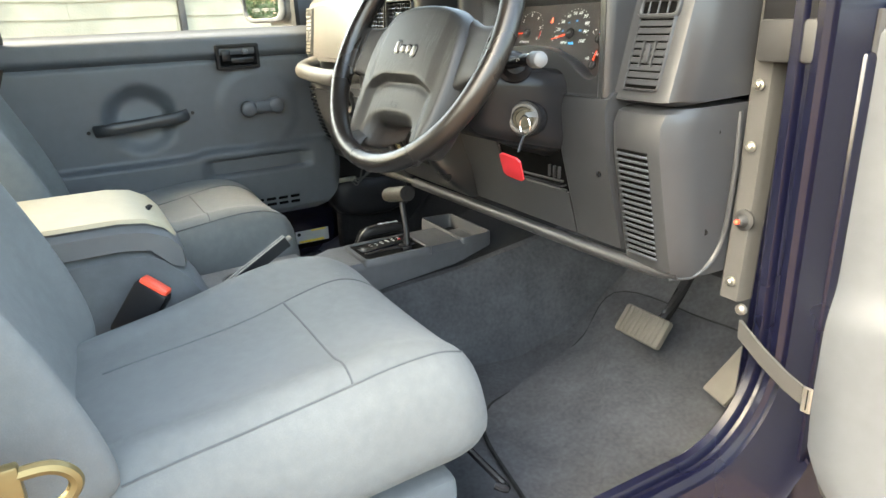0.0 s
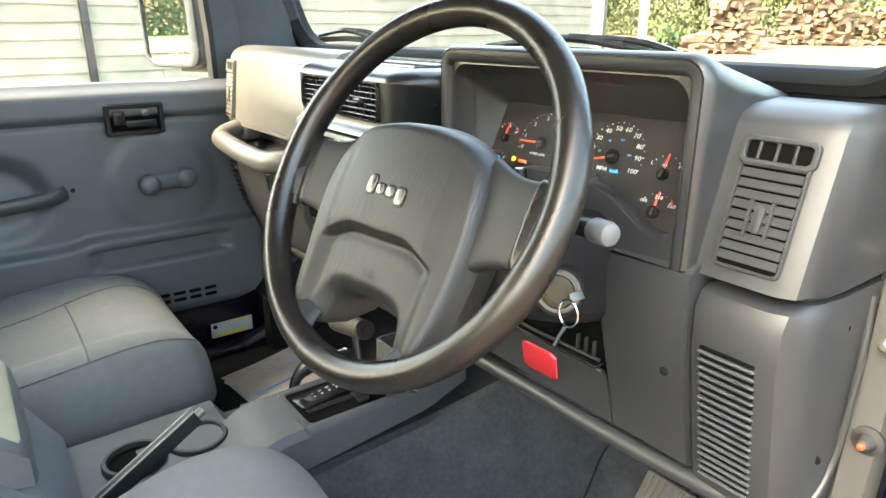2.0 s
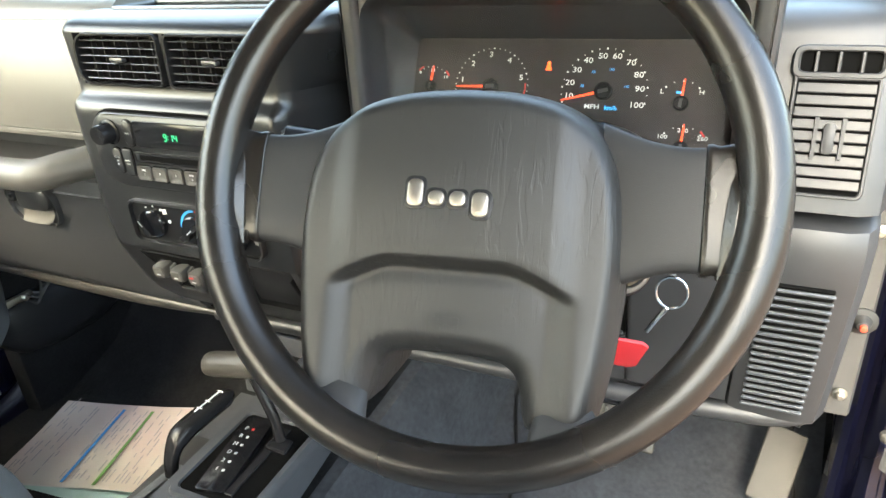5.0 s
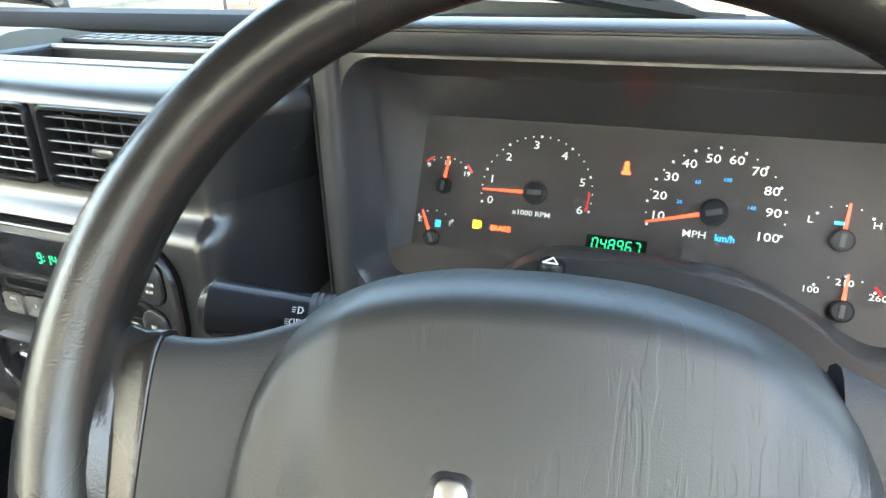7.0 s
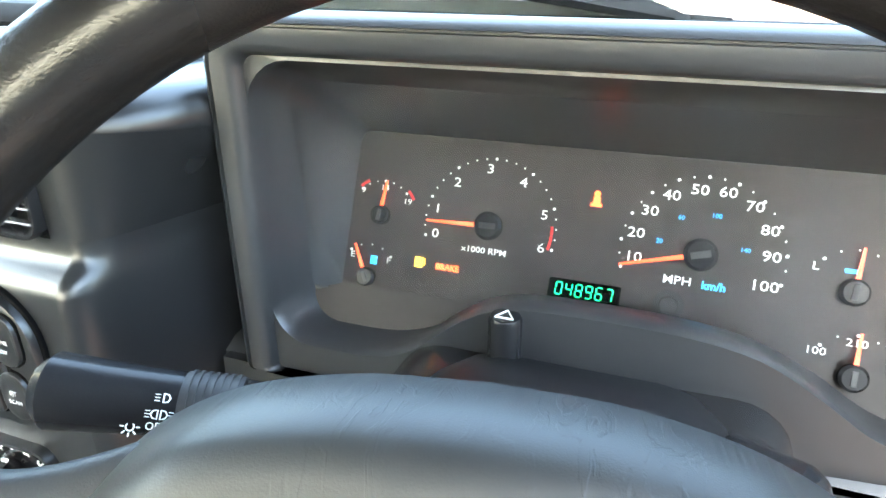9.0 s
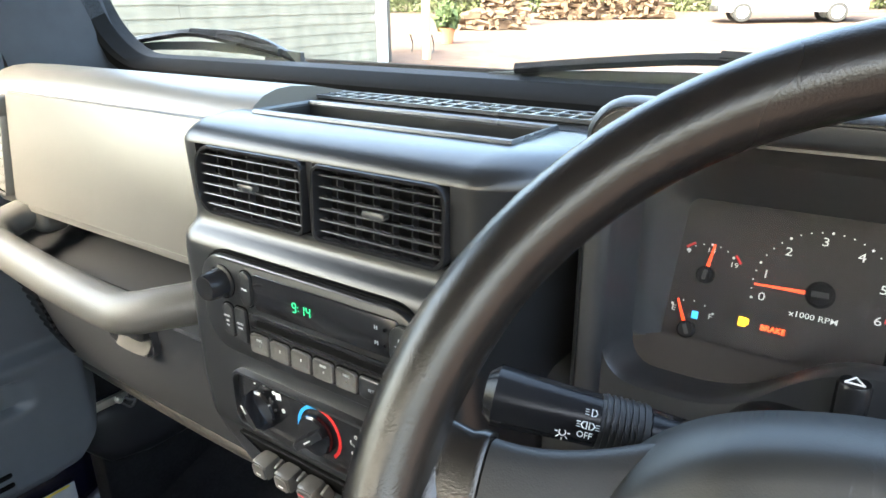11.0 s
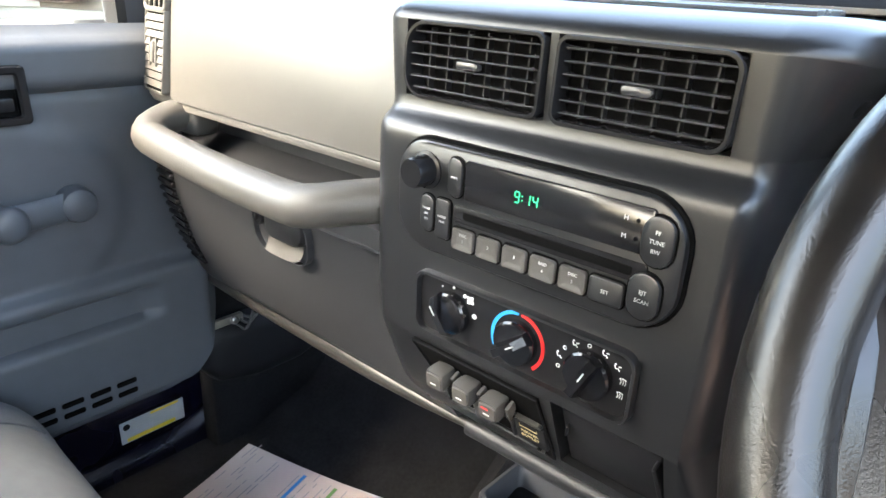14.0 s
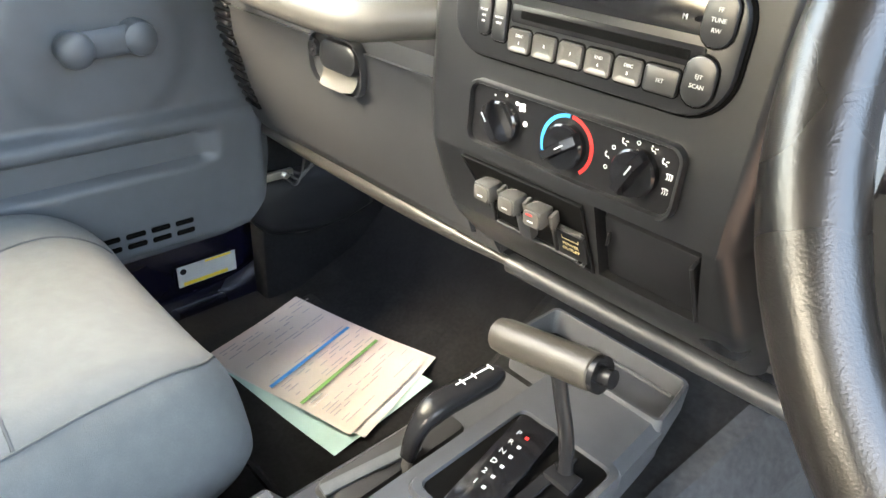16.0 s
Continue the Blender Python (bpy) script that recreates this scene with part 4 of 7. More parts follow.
def side_vent(x, label, y=0.1175, lean=0.272, z=1.165, mat=None, yaw=0.0):
    """The tall outlets at both ends of the dash: a short demister on top, louvres below."""
    a = lean
    mat = mat or M_LOUVRE
    m = Matrix.Translation((x, y, z)) @ Matrix.Rotation(yaw, 4, "Z") @ Matrix.Rotation(-a, 4, "X")
    v = thing("air_vent", label, "air vent", at=m.translation, turn=m.to_3x3().to_4x4(), group="dashboard air vents")
    w, h = 0.064, 0.124
    # shallow black plate paints the shade between the louvres
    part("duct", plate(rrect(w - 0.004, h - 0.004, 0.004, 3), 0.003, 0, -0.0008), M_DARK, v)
    part("bezel", ring_frame(rrect(w, h, 0.006, 4), rrect(w - 0.006, h - 0.006, 0.004, 4), 0.010, -0.0035, 0.001), mat, v)
    part("divider", box((w - 0.004, 0.003, 0.004), (0, -0.0025, 0.036), bevel=0.001, seg=1), mat, v)
    part("demister_surround", ring_frame(rrect(w + 0.006, 0.026, 0.007, 4), rrect(w - 0.004, 0.0165, 0.005, 4), 0.006, -0.0048, 0.0012), mat, v, at=Matrix.Translation((0, 0, 0.0485)))
    for k in range(3):
        part("demister_fin", box((0.0028, 0.003, 0.017), (-0.0175 + 0.0165 * k, -0.0025, 0.0485), bevel=0.0006, seg=1), mat, v)
    lv = finish("louvre", box((w - 0.007, 0.0014, 0.0082), bevel=0.0006, seg=1, rot=Matrix.Rotation(radians(-15), 4, "X")), mat)
    for k in range(9):
        part("louvre", lv, None, v, at=Matrix.Translation((0, -0.0024, 0.0278 - 0.0098 * k)))
    part("thumb_slider", plate(rrect(0.009, 0.026, 0.0035, 3), 0.006, 0.001, -0.006, ), mat, v, at=Matrix.Translation((0, 0, -0.013)))
    for s in (-1, 1):
        part("louvre_post", box((0.003, 0.003, 0.034), (s * 0.010, -0.0035, -0.013)), mat, v)


air_vent(0.121, 0.055, 6, 6, "black centre air vent with level louvres", pose(-0.0685, 0.0125, 1.2195, -3, 0, 0))
air_vent(0.1130, 0.055, 6, 6, "black centre air vent with level louvres", pose(0.0562, 0.0125, 1.2195, -3, 0, 0), -1)
side_vent(0.607, "grey end air vent with thick louvres", mat=M_DASH)
side_vent(-0.599, "grey end air vent with thick louvres", 0.0545, 0.14, 1.188, M_PDASH_LIT, radians(-7))


def build_cluster():
    """Instrument hood, face, dials and lens."""
    c = thing("instrument_cluster", "instrument cluster with white dials under a dark hood", "instrument cluster", at=(0.362, 0.074, 1.1875))
    N = 6
    # the lower edge of the opening rises over the column
    low_line = spline([(x, 0, z) for x, z in ((-0.20, -0.0745), (-0.15, -0.0750), (-0.112, -0.0735), (-0.086, -0.0640), (-0.062, -0.0430), (-0.040, -0.0300), (-0.015, -0.0262), (0.02, -0.0262), (0.055, -0.0285), (0.085, -0.0350), (0.112, -0.0500), (0.135, -0.0655), (0.155, -0.0710), (0.20, -0.0710))], 8)
    low_x, low_z = [q.x for q in low_line], [q.z for q in low_line]

    def bottom(x):
        return float(np.interp(x, low_x, low_z))
    # outline with a finely divided lower edge
    LOW = 56

    def outline(w, h, r, cz, shaped, rc):
        pts = []
        top = [p for p in rrect(w, h, r, N, 0, cz)]
        upper = [p for p in top if p[1] > cz]
        pts += upper
        for k in range(LOW + 1):
            x = -w / 2 * math.cos(math.pi * k / LOW)
            near = max(0.0, rc - (w / 2 - abs(x)))
            pts.append((x, (bottom(x) if shaped else cz - h / 2) + rc - math.sqrt(max(0.0, rc * rc - near * near))))
        return pts
    def arch(d):
        """The hood's outline drawn in by d; its legs run straight down to the knee panel."""
        top, low = 0.1095 - d, -0.0955
        return [(x + 0.001, z) for x, z in outline(0.392 - 2 * d, top - low, max(0.008, 0.027 - d), (top + low) / 2, False, 0.003)]
    lip = outline(0.347, 0.162, 0.026, 0.006, True, 0.024)
    i2 = [(x + 0.010, z) for x, z in outline(0.312, 0.100, 0.006, -0.017, False, 0.010)]
    yb = lambda z: 0.061 + 0.45 * (z + 0.012)
    fall = lambda y, z: z - 0.26 * max(0.0, y - 0.012) * max(0.0, min(1.0, z / 0.06))
    rings = [[(x, 0.170 - 0.30 * max(0, -z), fall(0.170, z)) for x, z in arch(0.0)]]
    for d, y in ((0.0, 0.060), (0.0, 0.014), (0.0008, 0.007), (0.0030, 0.0022), (0.0056, 0.0002), (0.0062, 0.0022), (0.0072, 0.0022), (0.0078, 0.0002), (0.0150, 0.0), (0.0185, 0.0016), (0.0206, 0.0046), (0.0214, 0.0085)):
        rings.append([(x, y, fall(y, z)) for x, z in arch(d)])
    rings += [[(x * 1.003, 0.0085, z * 1.003 - 0.001) for x, z in lip],
              [(x, 0.0105, z) for x, z in lip],
              [(x * 0.994, 0.0155, z * 0.994) for x, z in lip],
              [(x * 0.990, 0.024, z * 0.990) for x, z in lip],
              [(a[0] * 0.72 + b[0] * 0.28, 0.040, a[1] * 0.72 + b[1] * 0.28) for a, b in zip(lip, i2)],
              [(a[0] * 0.70 + b[0] * 0.30, 0.042, a[1] * 0.70 + b[1] * 0.30) for a, b in zip(lip, i2)],
              [(x, yb(z) + 0.004, z) for x, z in i2]]
    # the hood stands a little further back towards the door
    rings = [[(x, y + 0.010 * max(0.0, min(1.0, x / 0.19)) * (1 if y < 0.05 else 0.3), z) for x, y, z in r] for r in rings]
    part("hood", loft(rings, caps=False), M_HOOD, c, "dark moulded instrument hood", smooth=45)
    part("hood_back", plate(rrect(0.38, 0.160, 0.02, 4, 0.0, -0.0125), 0.01, 0, 0.118), M_DASH, c)
    tilt = Matrix.Translation((0.004, 0.061, -0.008)) @ Matrix.Rotation(-math.atan(0.45), 4, "X")
    f = part("gauge_face", plate(rrect(0.345, 0.175, 0.004, 2, 0, -0.004), 0.004, 0, 0.003), M_GAUGE, c, "black printed gauge face", at=tilt)
    # dials: centre, radius, start and end angle, ticks, lettering, needle
    def dial(name, x, z, r, a0, a1, n, labels, needle, length, hub, size, wide=1.0):
        d = part(name, lathe([(0.0004, 0), (hub, 0), (hub, 0.0035), (hub * 0.8, 0.0048), (0.0004, 0.0048)], 20,
                             m=Matrix.Rotation(radians(90), 4, "X")), M_BLACK, f, at=Matrix.Translation((x, 0.003, z)))
        part("hub_slot", box((hub * 1.15, 0.0007, hub * 0.42), (0, -0.0049, 0), bevel=0.0002, seg=1, rot=Matrix.Rotation(-radians(needle), 4, "Y")), M_RUBBER, d)
        bm = bmesh.new()
        for k in range(n + 1):
            a = radians(a0 + (a1 - a0) * k / n)
            rr = 0.0009 if k % max(1, n // max(1, len(labels) - 1)) == 0 else 0.0005
            own = lathe([(0.0001, 0), (rr, 0), (rr, 0.0004), (0.0001, 0.0004)], 6, m=Matrix.Translation((r * math.cos(a), -0.0002, r * math.sin(a))) @ Matrix.Rotation(radians(90), 4, "X"))
            merge(bm, own)
        part("scale_marks", bm, M_WHITE, d)
        for ang, rad, txt, mat in labels:
            a = radians(ang)
            lettering("scale_number", txt, size, mat, d, rad * math.cos(a), rad * math.sin(a), -0.0003, wide=1.22, bold=0.0)
        a = radians(needle)
        nb = loft([[(0, -0.0028, -0.0013), (0, -0.0028, 0.0013), (0, -0.0036, 0.0013), (0, -0.0036, -0.0013)],
                   [(length, -0.0028, -0.0006), (length, -0.0028, 0.0006), (length, -0.0034, 0.0006), (length, -0.0034, -0.0006)]])
        part("needle", moved(nb, Matrix.Rotation(-a, 4, "Y")), M_NEEDLE, d, "orange needle")
        return d
    W = M_WHITE
    tach = dial("tachometer", -0.064, 0.0, 0.0385, 195, -13, 24, [(195, .0325, "0", W), (169, .0325, "1", W), (134, .0315, "2", W), (96, .0325, "3", W), (58, .0315, "4", W), (18, .0325, "5", W), (-15, .0325, "6", W)], 182, .037, .0082, .0076)
    arc = [(0.0362 * math.cos(radians(t)), -0.0004, 0.0362 * math.sin(radians(t))) for t in range(-14, 9, 3)]
    part("red_zone", sweep(arc, 0.0008, n=4), M_REDPRINT, tach)
    lettering("print", "x1000 RPM", 0.0050, W, tach, -0.001, -0.0145, -0.0003, wide=1.15, bold=0.004)
    spd = dial("speedometer", 0.050, 0.0, 0.0405, 197, -14, 20, [(190, .0335, "10", W), (168, .0340, "20", W), (145, .0340, "30", W), (122, .0340, "40", W), (98, .0335, "50", W), (75, .0345, "60", W), (51, .0355, "70", W), (28, .0350, "80", W), (6, .0335, "90", W), (-20, .0340, "100", W)], 195, .041, .0086, .0076)
    for ang, txt in ((168, "20"), (123, "60"), (76, "100"), (14, "140")):
        lettering("metric_number", txt, 0.0034, M_BLUEPRINT, spd, 0.0215 * math.cos(radians(ang)), 0.0215 * math.sin(radians(ang)), -0.0003)
    lettering("print", "MPH", 0.0063, W, spd, -0.0095, -0.0150, -0.0003, wide=1.15, bold=0.004)
    lettering("print", "km/h", 0.0058, M_BLUEPRINT, spd, 0.0085, -0.0155, -0.0003, bold=0.015)
    volt = dial("voltmeter", -0.131, -0.002, 0.0205, 135, 45, 6, [(135, .0195, "9", W), (90, .0165, "14", W), (32, .0185, "19", W)], 84, .021, .0058, .0046)
    for t0, t1 in ((118, 138), (30, 48)):
        part("red_zone", sweep([(0.0225 * math.cos(radians(t)), -0.0004, 0.0225 * math.sin(radians(t))) for t in range(t0, t1, 4)], 0.0009, n=4), M_REDPRINT, volt)
    fuel = dial("fuel_gauge", -0.135, -0.040, 0.0195, 130, 45, 4, [(133, .0165, "E", W), (42, .0170, "F", W)], 116, .021, .0058, .0052)
    part("pump_symbol", box((0.004, 0.0004, 0.005), (0.003, -0.0003, 0.0105)), M_BLUEPRINT, fuel)
    oil = dial("oil_gauge", 0.121, -0.008, 0.0205, 135, 45, 4, [(150, .0205, "L", W), (32, .0200, "H", W)], 86, .022, .0068, .0056)
    part("oil_symbol", box((0.006, 0.0004, 0.002), (-0.002, -0.0003, 0.010)), M_BLUEPRINT, oil)
    temp = dial("temperature_gauge", 0.126, -0.049, 0.0205, 140, 40, 4, [(150, .0200, "100", W), (90, .0165, "210", W), (30, .0205, "260", W)], 88, .022, .0068, .0054)
    part("red_zone", sweep([(0.0225 * math.cos(radians(t)), -0.0004, 0.0225 * math.sin(radians(t))) for t in range(32, 50, 4)], 0.0009, n=4), M_REDPRINT, temp)
    odo = part("odometer", plate(rrect(0.039, 0.0108, 0.0008, 2), 0.001, 0.0002, -0.0005), M_DARK, f, at=Matrix.Translation((-0.0060, 0.003, -0.0285)))
    display_digits("odometer_digit", "048967", 0.0068, M_GREENLED, odo, 0, 0, -0.0008)
    part("trip_knob", lathe([(0.0002, 0.006), (0.0045, 0.006), (0.005, 0.004), (0.005, 0), (0.008, 0), (0.008, -0.001)], 18, m=Matrix.Rotation(radians(90), 4, "X")), M_LOUVRE, f, at=Matrix.Translation((0.038, 0.002, -0.0285)))
    # warning lights
    wl = bmesh.new()
    box((0.0035, 0.0004, 0.0042), (0, 0, -0.001), bm=wl)
    box((0.0060, 0.0004, 0.0018), (0, 0, -0.0032), bm=wl)
    lathe([(0.0001, 0), (0.0017, 0), (0.0017, 0.0004), (0.0001, 0.0004)], 10, bm=wl, m=Matrix.Translation((0, 0, 0.0028)) @ Matrix.Rotation(radians(90), 4, "X"))
    part("seat_belt_light", wl, M_REDLED, f, "lit red seat belt symbol", at=Matrix.Translation((-0.006, 0.0022, 0.0225)))
    fb = box((0.0046, 0.0004, 0.0058))
    box((0.0012, 0.0004, 0.004), (0.0032, 0, 0.0005), bm=fb)
    part("fuel_light", fb, M_AMBERLED, f, "lit amber fuel symbol", at=Matrix.Translation((-0.103, 0.0022, -0.0265)))
    me = text_mesh("brake_light", "BRAKE", 0.0048, M_REDLED, bold=0.02)
    part("brake_light", me, None, f, "lit red brake warning", at=Matrix.Translation((-0.0850, 0.0020, -0.0275)) @ STAND)
    ln = part("lens", plate(rrect(0.330, 0.150, 0.01, 4, 0, 0.0), 0.0006, 0, 0.0), M_LENS, c, at=Matrix.Translation((0, 0.040, -0.002)) @ Matrix.Rotation(math.atan(0.10), 4, "X"))
    ln.visible_shadow = False


build_cluster()

# ---- steering ----
WHEEL = Matrix.Translation((0.375, -0.121, 1.174)) @ Matrix.Rotation(radians(8), 4, "Z") @ Matrix.Rotation(radians(-30.3), 4, "X")


M_BADGE = material("badge_silver", (0.24, 0.22, 0.195), rough=0.36, metal=0.9, vary=0.1, bump=0)


def build_wheel():
    """Four-spoke wheel facing -y in its own frame."""
    w = thing("steering_wheel", "black leather-rimmed steering wheel with airbag pad and chrome badge", "steering wheel", at=WHEEL.translation, turn=WHEEL.to_3x3().to_4x4())
    R, r = 0.184, 0.0148
    n = 96
    pts = [(R * math.cos(6.28319 * k / n), 0, R * math.sin(6.28319 * k / n)) for k in range(n)]
    rad = [r * (1 + 0.07 * math.exp(-((math.cos(6.28319 * k / n)) ** 2 - 0.9) ** 2 * 60)) for k in range(n)]
    part("rim", sweep(pts, rad, n=18, closed=True, up=(0, 1, 0), flat=1.05), M_WHEEL, w, "worn black leather rim")
    # airbag pad: a domed shell whose upper half overhangs the lower, with two legs below
    top = [(0.0, 0.077), (0.035, 0.075), (0.068, 0.067), (0.092, 0.052), (0.107, 0.030), (0.114, 0.004), (0.1168, -0.022)]
    low = [(0.0, -0.1075), (0.018, -0.108), (0.036, -0.110), (0.047, -0.116), (0.0525, -0.128), (0.055, -0.142), (0.059, -0.151), (0.076, -0.154), (0.096, -0.151), (0.102, -0.144), (0.106, -0.130), (0.111, -0.105), (0.1145, -0.075), (0.1168, -0.043)]

    def dense(line):
        p = spline([(x, 0, z) for x, z in line], 45)
        return np.array([q.x for q in p]), np.array([q.z for q in p])
    tx, tz = dense(top)
    lx, lz = dense(low)
    edge = np.array([(s * x, z) for s in (-1, 1) for xs, zs in ((tx, tz), (lx, lz)) for x, z in zip(xs, zs)] + [(s * 0.1168, z) for s in (-1, 1) for z in np.linspace(-0.043, -0.022, 12)])

    def sm(a, b, v):
        t = max(0.0, min(1.0, (v - a) / (b - a)))
        return t * t * (3 - 2 * t)
    cols = sorted({round(v, 5) for v in list(np.linspace(0, 0.112, 34)) + list(np.linspace(0.050, 0.068, 12)) + [0.094, 0.098, 0.1005, 0.1035, 0.1055, 0.114, 0.1155, 0.1168]})
    cols = [-v for v in cols[:0:-1]] + cols
    grid = []
    bm = bmesh.new()
    for x in cols:
        a = abs(x)
        zt, zb = float(np.interp(a, tx, tz)), float(np.interp(a, lx, lz))
        fold = -0.046 - 0.020 * sm(0.035, 0.098, a)
        fold = max(zb + 0.006, min(zt - 0.006, fold))
        zs = list(np.linspace(zb, fold - 0.006, 22)) + list(np.linspace(fold - 0.006, fold + 0.004, 11))[1:-1] + list(np.linspace(fold + 0.004, zt, 24))
        col = []
        for z in zs:
            up = sm(fold - 0.006, fold + 0.004, z)
            strength = 1 - sm(0.066, 0.088, a)
            y = 0.0080 - 0.006 * math.cos(min(1.57, a / 0.118 * 1.57)) - 0.004 * sm(0.09, 0.0, abs(z)) - 0.0125 * (up * strength + (1 - strength) * 0.7)
            y += 0.002 * math.exp(-((z - fold + 0.006) / 0.006) ** 2) * strength
            d = float(np.sqrt(((edge - (x, z)) ** 2).sum(axis=1).min()))
            k = max(0.0, 1 - d / 0.016)
            col.append(bm.verts.new((x, y + (0.019 - y) * k * k, z)))
        grid.append(col)
    for c0, c1 in zip(grid, grid[1:]):
        for i in range(len(c0) - 1):
            bm.faces.new((c0[i], c1[i], c1[i + 1], c0[i + 1]))
    loop = [c[-1] for c in grid] + grid[-1][-2:0:-1] + [c[0] for c in grid[::-1]] + grid[0][1:-1]
    for kx, y in ((0.985, 0.032), (0.95, 0.050), (0.80, 0.072)):
        back = [bm.verts.new((v.co.x * kx / q, y, (v.co.z + 0.03) * kx / q - 0.03)) for q in (1.0,) for v in loop]
        for i in range(len(loop)):
            j = (i + 1) % len(loop)
            bm.faces.new((loop[i], back[i], back[j], loop[j]))
        loop = back
    bmesh.ops.recalc_face_normals(bm, faces=bm.faces)
    part("airbag_pad", bm, M_PAD, w, "charcoal airbag pad with creased vinyl", smooth=70)
    # badge: four plain bright bars standing for the maker's name
    bd = part("badge", plate(rrect(0.062, 0.016, 0.004, 4), 0.006, 0.0008, -0.0140), M_BLACK, w, "small badge", at=Matrix.Translation((0, 0, -0.004)))
    for x, z, ww, hh in ((-0.0225, 0.002, 0.012, 0.019), (-0.0080, -0.001, 0.012, 0.011), (0.0065, -0.001, 0.012, 0.011), (0.0215, -0.004, 0.012, 0.017)):
        part("bar_outline", plate(rrect(ww + 0.0034, hh + 0.0034, 0.005, 5), 0.004, 0.0006, -0.0145), M_BLACK, bd, at=Matrix.Translation((x, 0, z)))
        part("badge_bar", plate(rrect(ww - 0.001, hh - 0.001, 0.0042, 5), 0.003, 0.0012, -0.0160), M_BADGE, bd, "satin silver bar", at=Matrix.Translation((x, 0, z)))
    bars("pad_embossing", w, M_PAD, 2, 0.0, -0.086, 0.022, 0.010, -0.0010, 5)
    # side spokes
    for s in (-1, 1):
        rings = []
        for t in range(13):
            k = t / 12
            x = 0.088 + (R - 0.003 - 0.088) * k
            dip = math.sin(math.pi * min(1.0, k * 0.9))
            zt, zb = 0.050 - 0.014 * dip - 0.006 * k, -0.066 + 0.014 * dip + 0.010 * k
            yf, ybk = 0.012 - 0.010 * k - 0.003 * dip, 0.036 - 0.022 * k
            ring = []
            for q in range(24):
                a = 2 * math.pi * q / 24
                cx, sx = math.cos(a), math.sin(a)
                u = math.copysign(abs(cx) ** 0.55, cx)
                v = math.copysign(abs(sx) ** 0.55, sx)
                ring.append((s * x, (yf + ybk) / 2 + u * (ybk - yf) / 2, (zt + zb) / 2 + v * (zt - zb) / 2))
            rings.append(ring)
        part("spoke", loft(rings[:9]), M_SPOKE, w, "dark plastic spoke cover", smooth=60)
        mid = Vector((rings[8][0][0], sum(q[1] for q in rings[8]) / 24, sum(q[2] for q in rings[8]) / 24))
        lip = lambda x, k: [(x, mid.y + (q[1] - mid.y) * k, mid.z + (q[2] - mid.z) * k) for q in rings[8]]
        part("spoke_sleeve", loft([lip(mid.x + s * 0.0006, 1.0), lip(mid.x + s * 0.0012, 1.05), lip(mid.x + s * 0.004, 1.06)] + rings[9:]), M_WHEEL, w, "leather sleeve where the rim meets the spoke", smooth=60)
        part("rim_grip", sweep([(s * (R - 0.012) * math.cos(radians(a)), 0.007, (R - 0.012) * math.sin(radians(a))) for a in range(-17, 12, 5)], [0.005, 0.009, 0.011, 0.011, 0.009, 0.005], n=10, up=(0, 1, 0)), M_WHEEL, w)
        # lower spokes
        lo = spline([(s * 0.076, 0.014, -0.142), (s * 0.079, 0.007, -0.156), (s * 0.082, 0.002, -0.172)], 5)
        part("lower_spoke", sweep(lo, list(np.linspace(0.019, 0.030, len(lo))), n=16, up=(0, 1, 0), flat=0.36), M_SPOKE, w)
    part("hub", lathe([(0.045, 0.0), (0.05, 0.02), (0.045, 0.05), (0.03, 0.06)], 24, m=Matrix.Rotation(radians(-90), 4, "X")), M_BLACK, w)
    # the pad sits a little low and deep in the rim
    for piece in w.children:
        if piece.name.split(".")[0] in ("airbag_pad", "badge", "pad_embossing"):
            piece.location += Vector((-0.0065, 0.005, -0.0055))
    return w


build_wheel()




M_BARREL = material("brass_lock_barrel", (0.055, 0.048, 0.032), rough=0.5, metal=0.4, vary=0.2, bump=0.1)


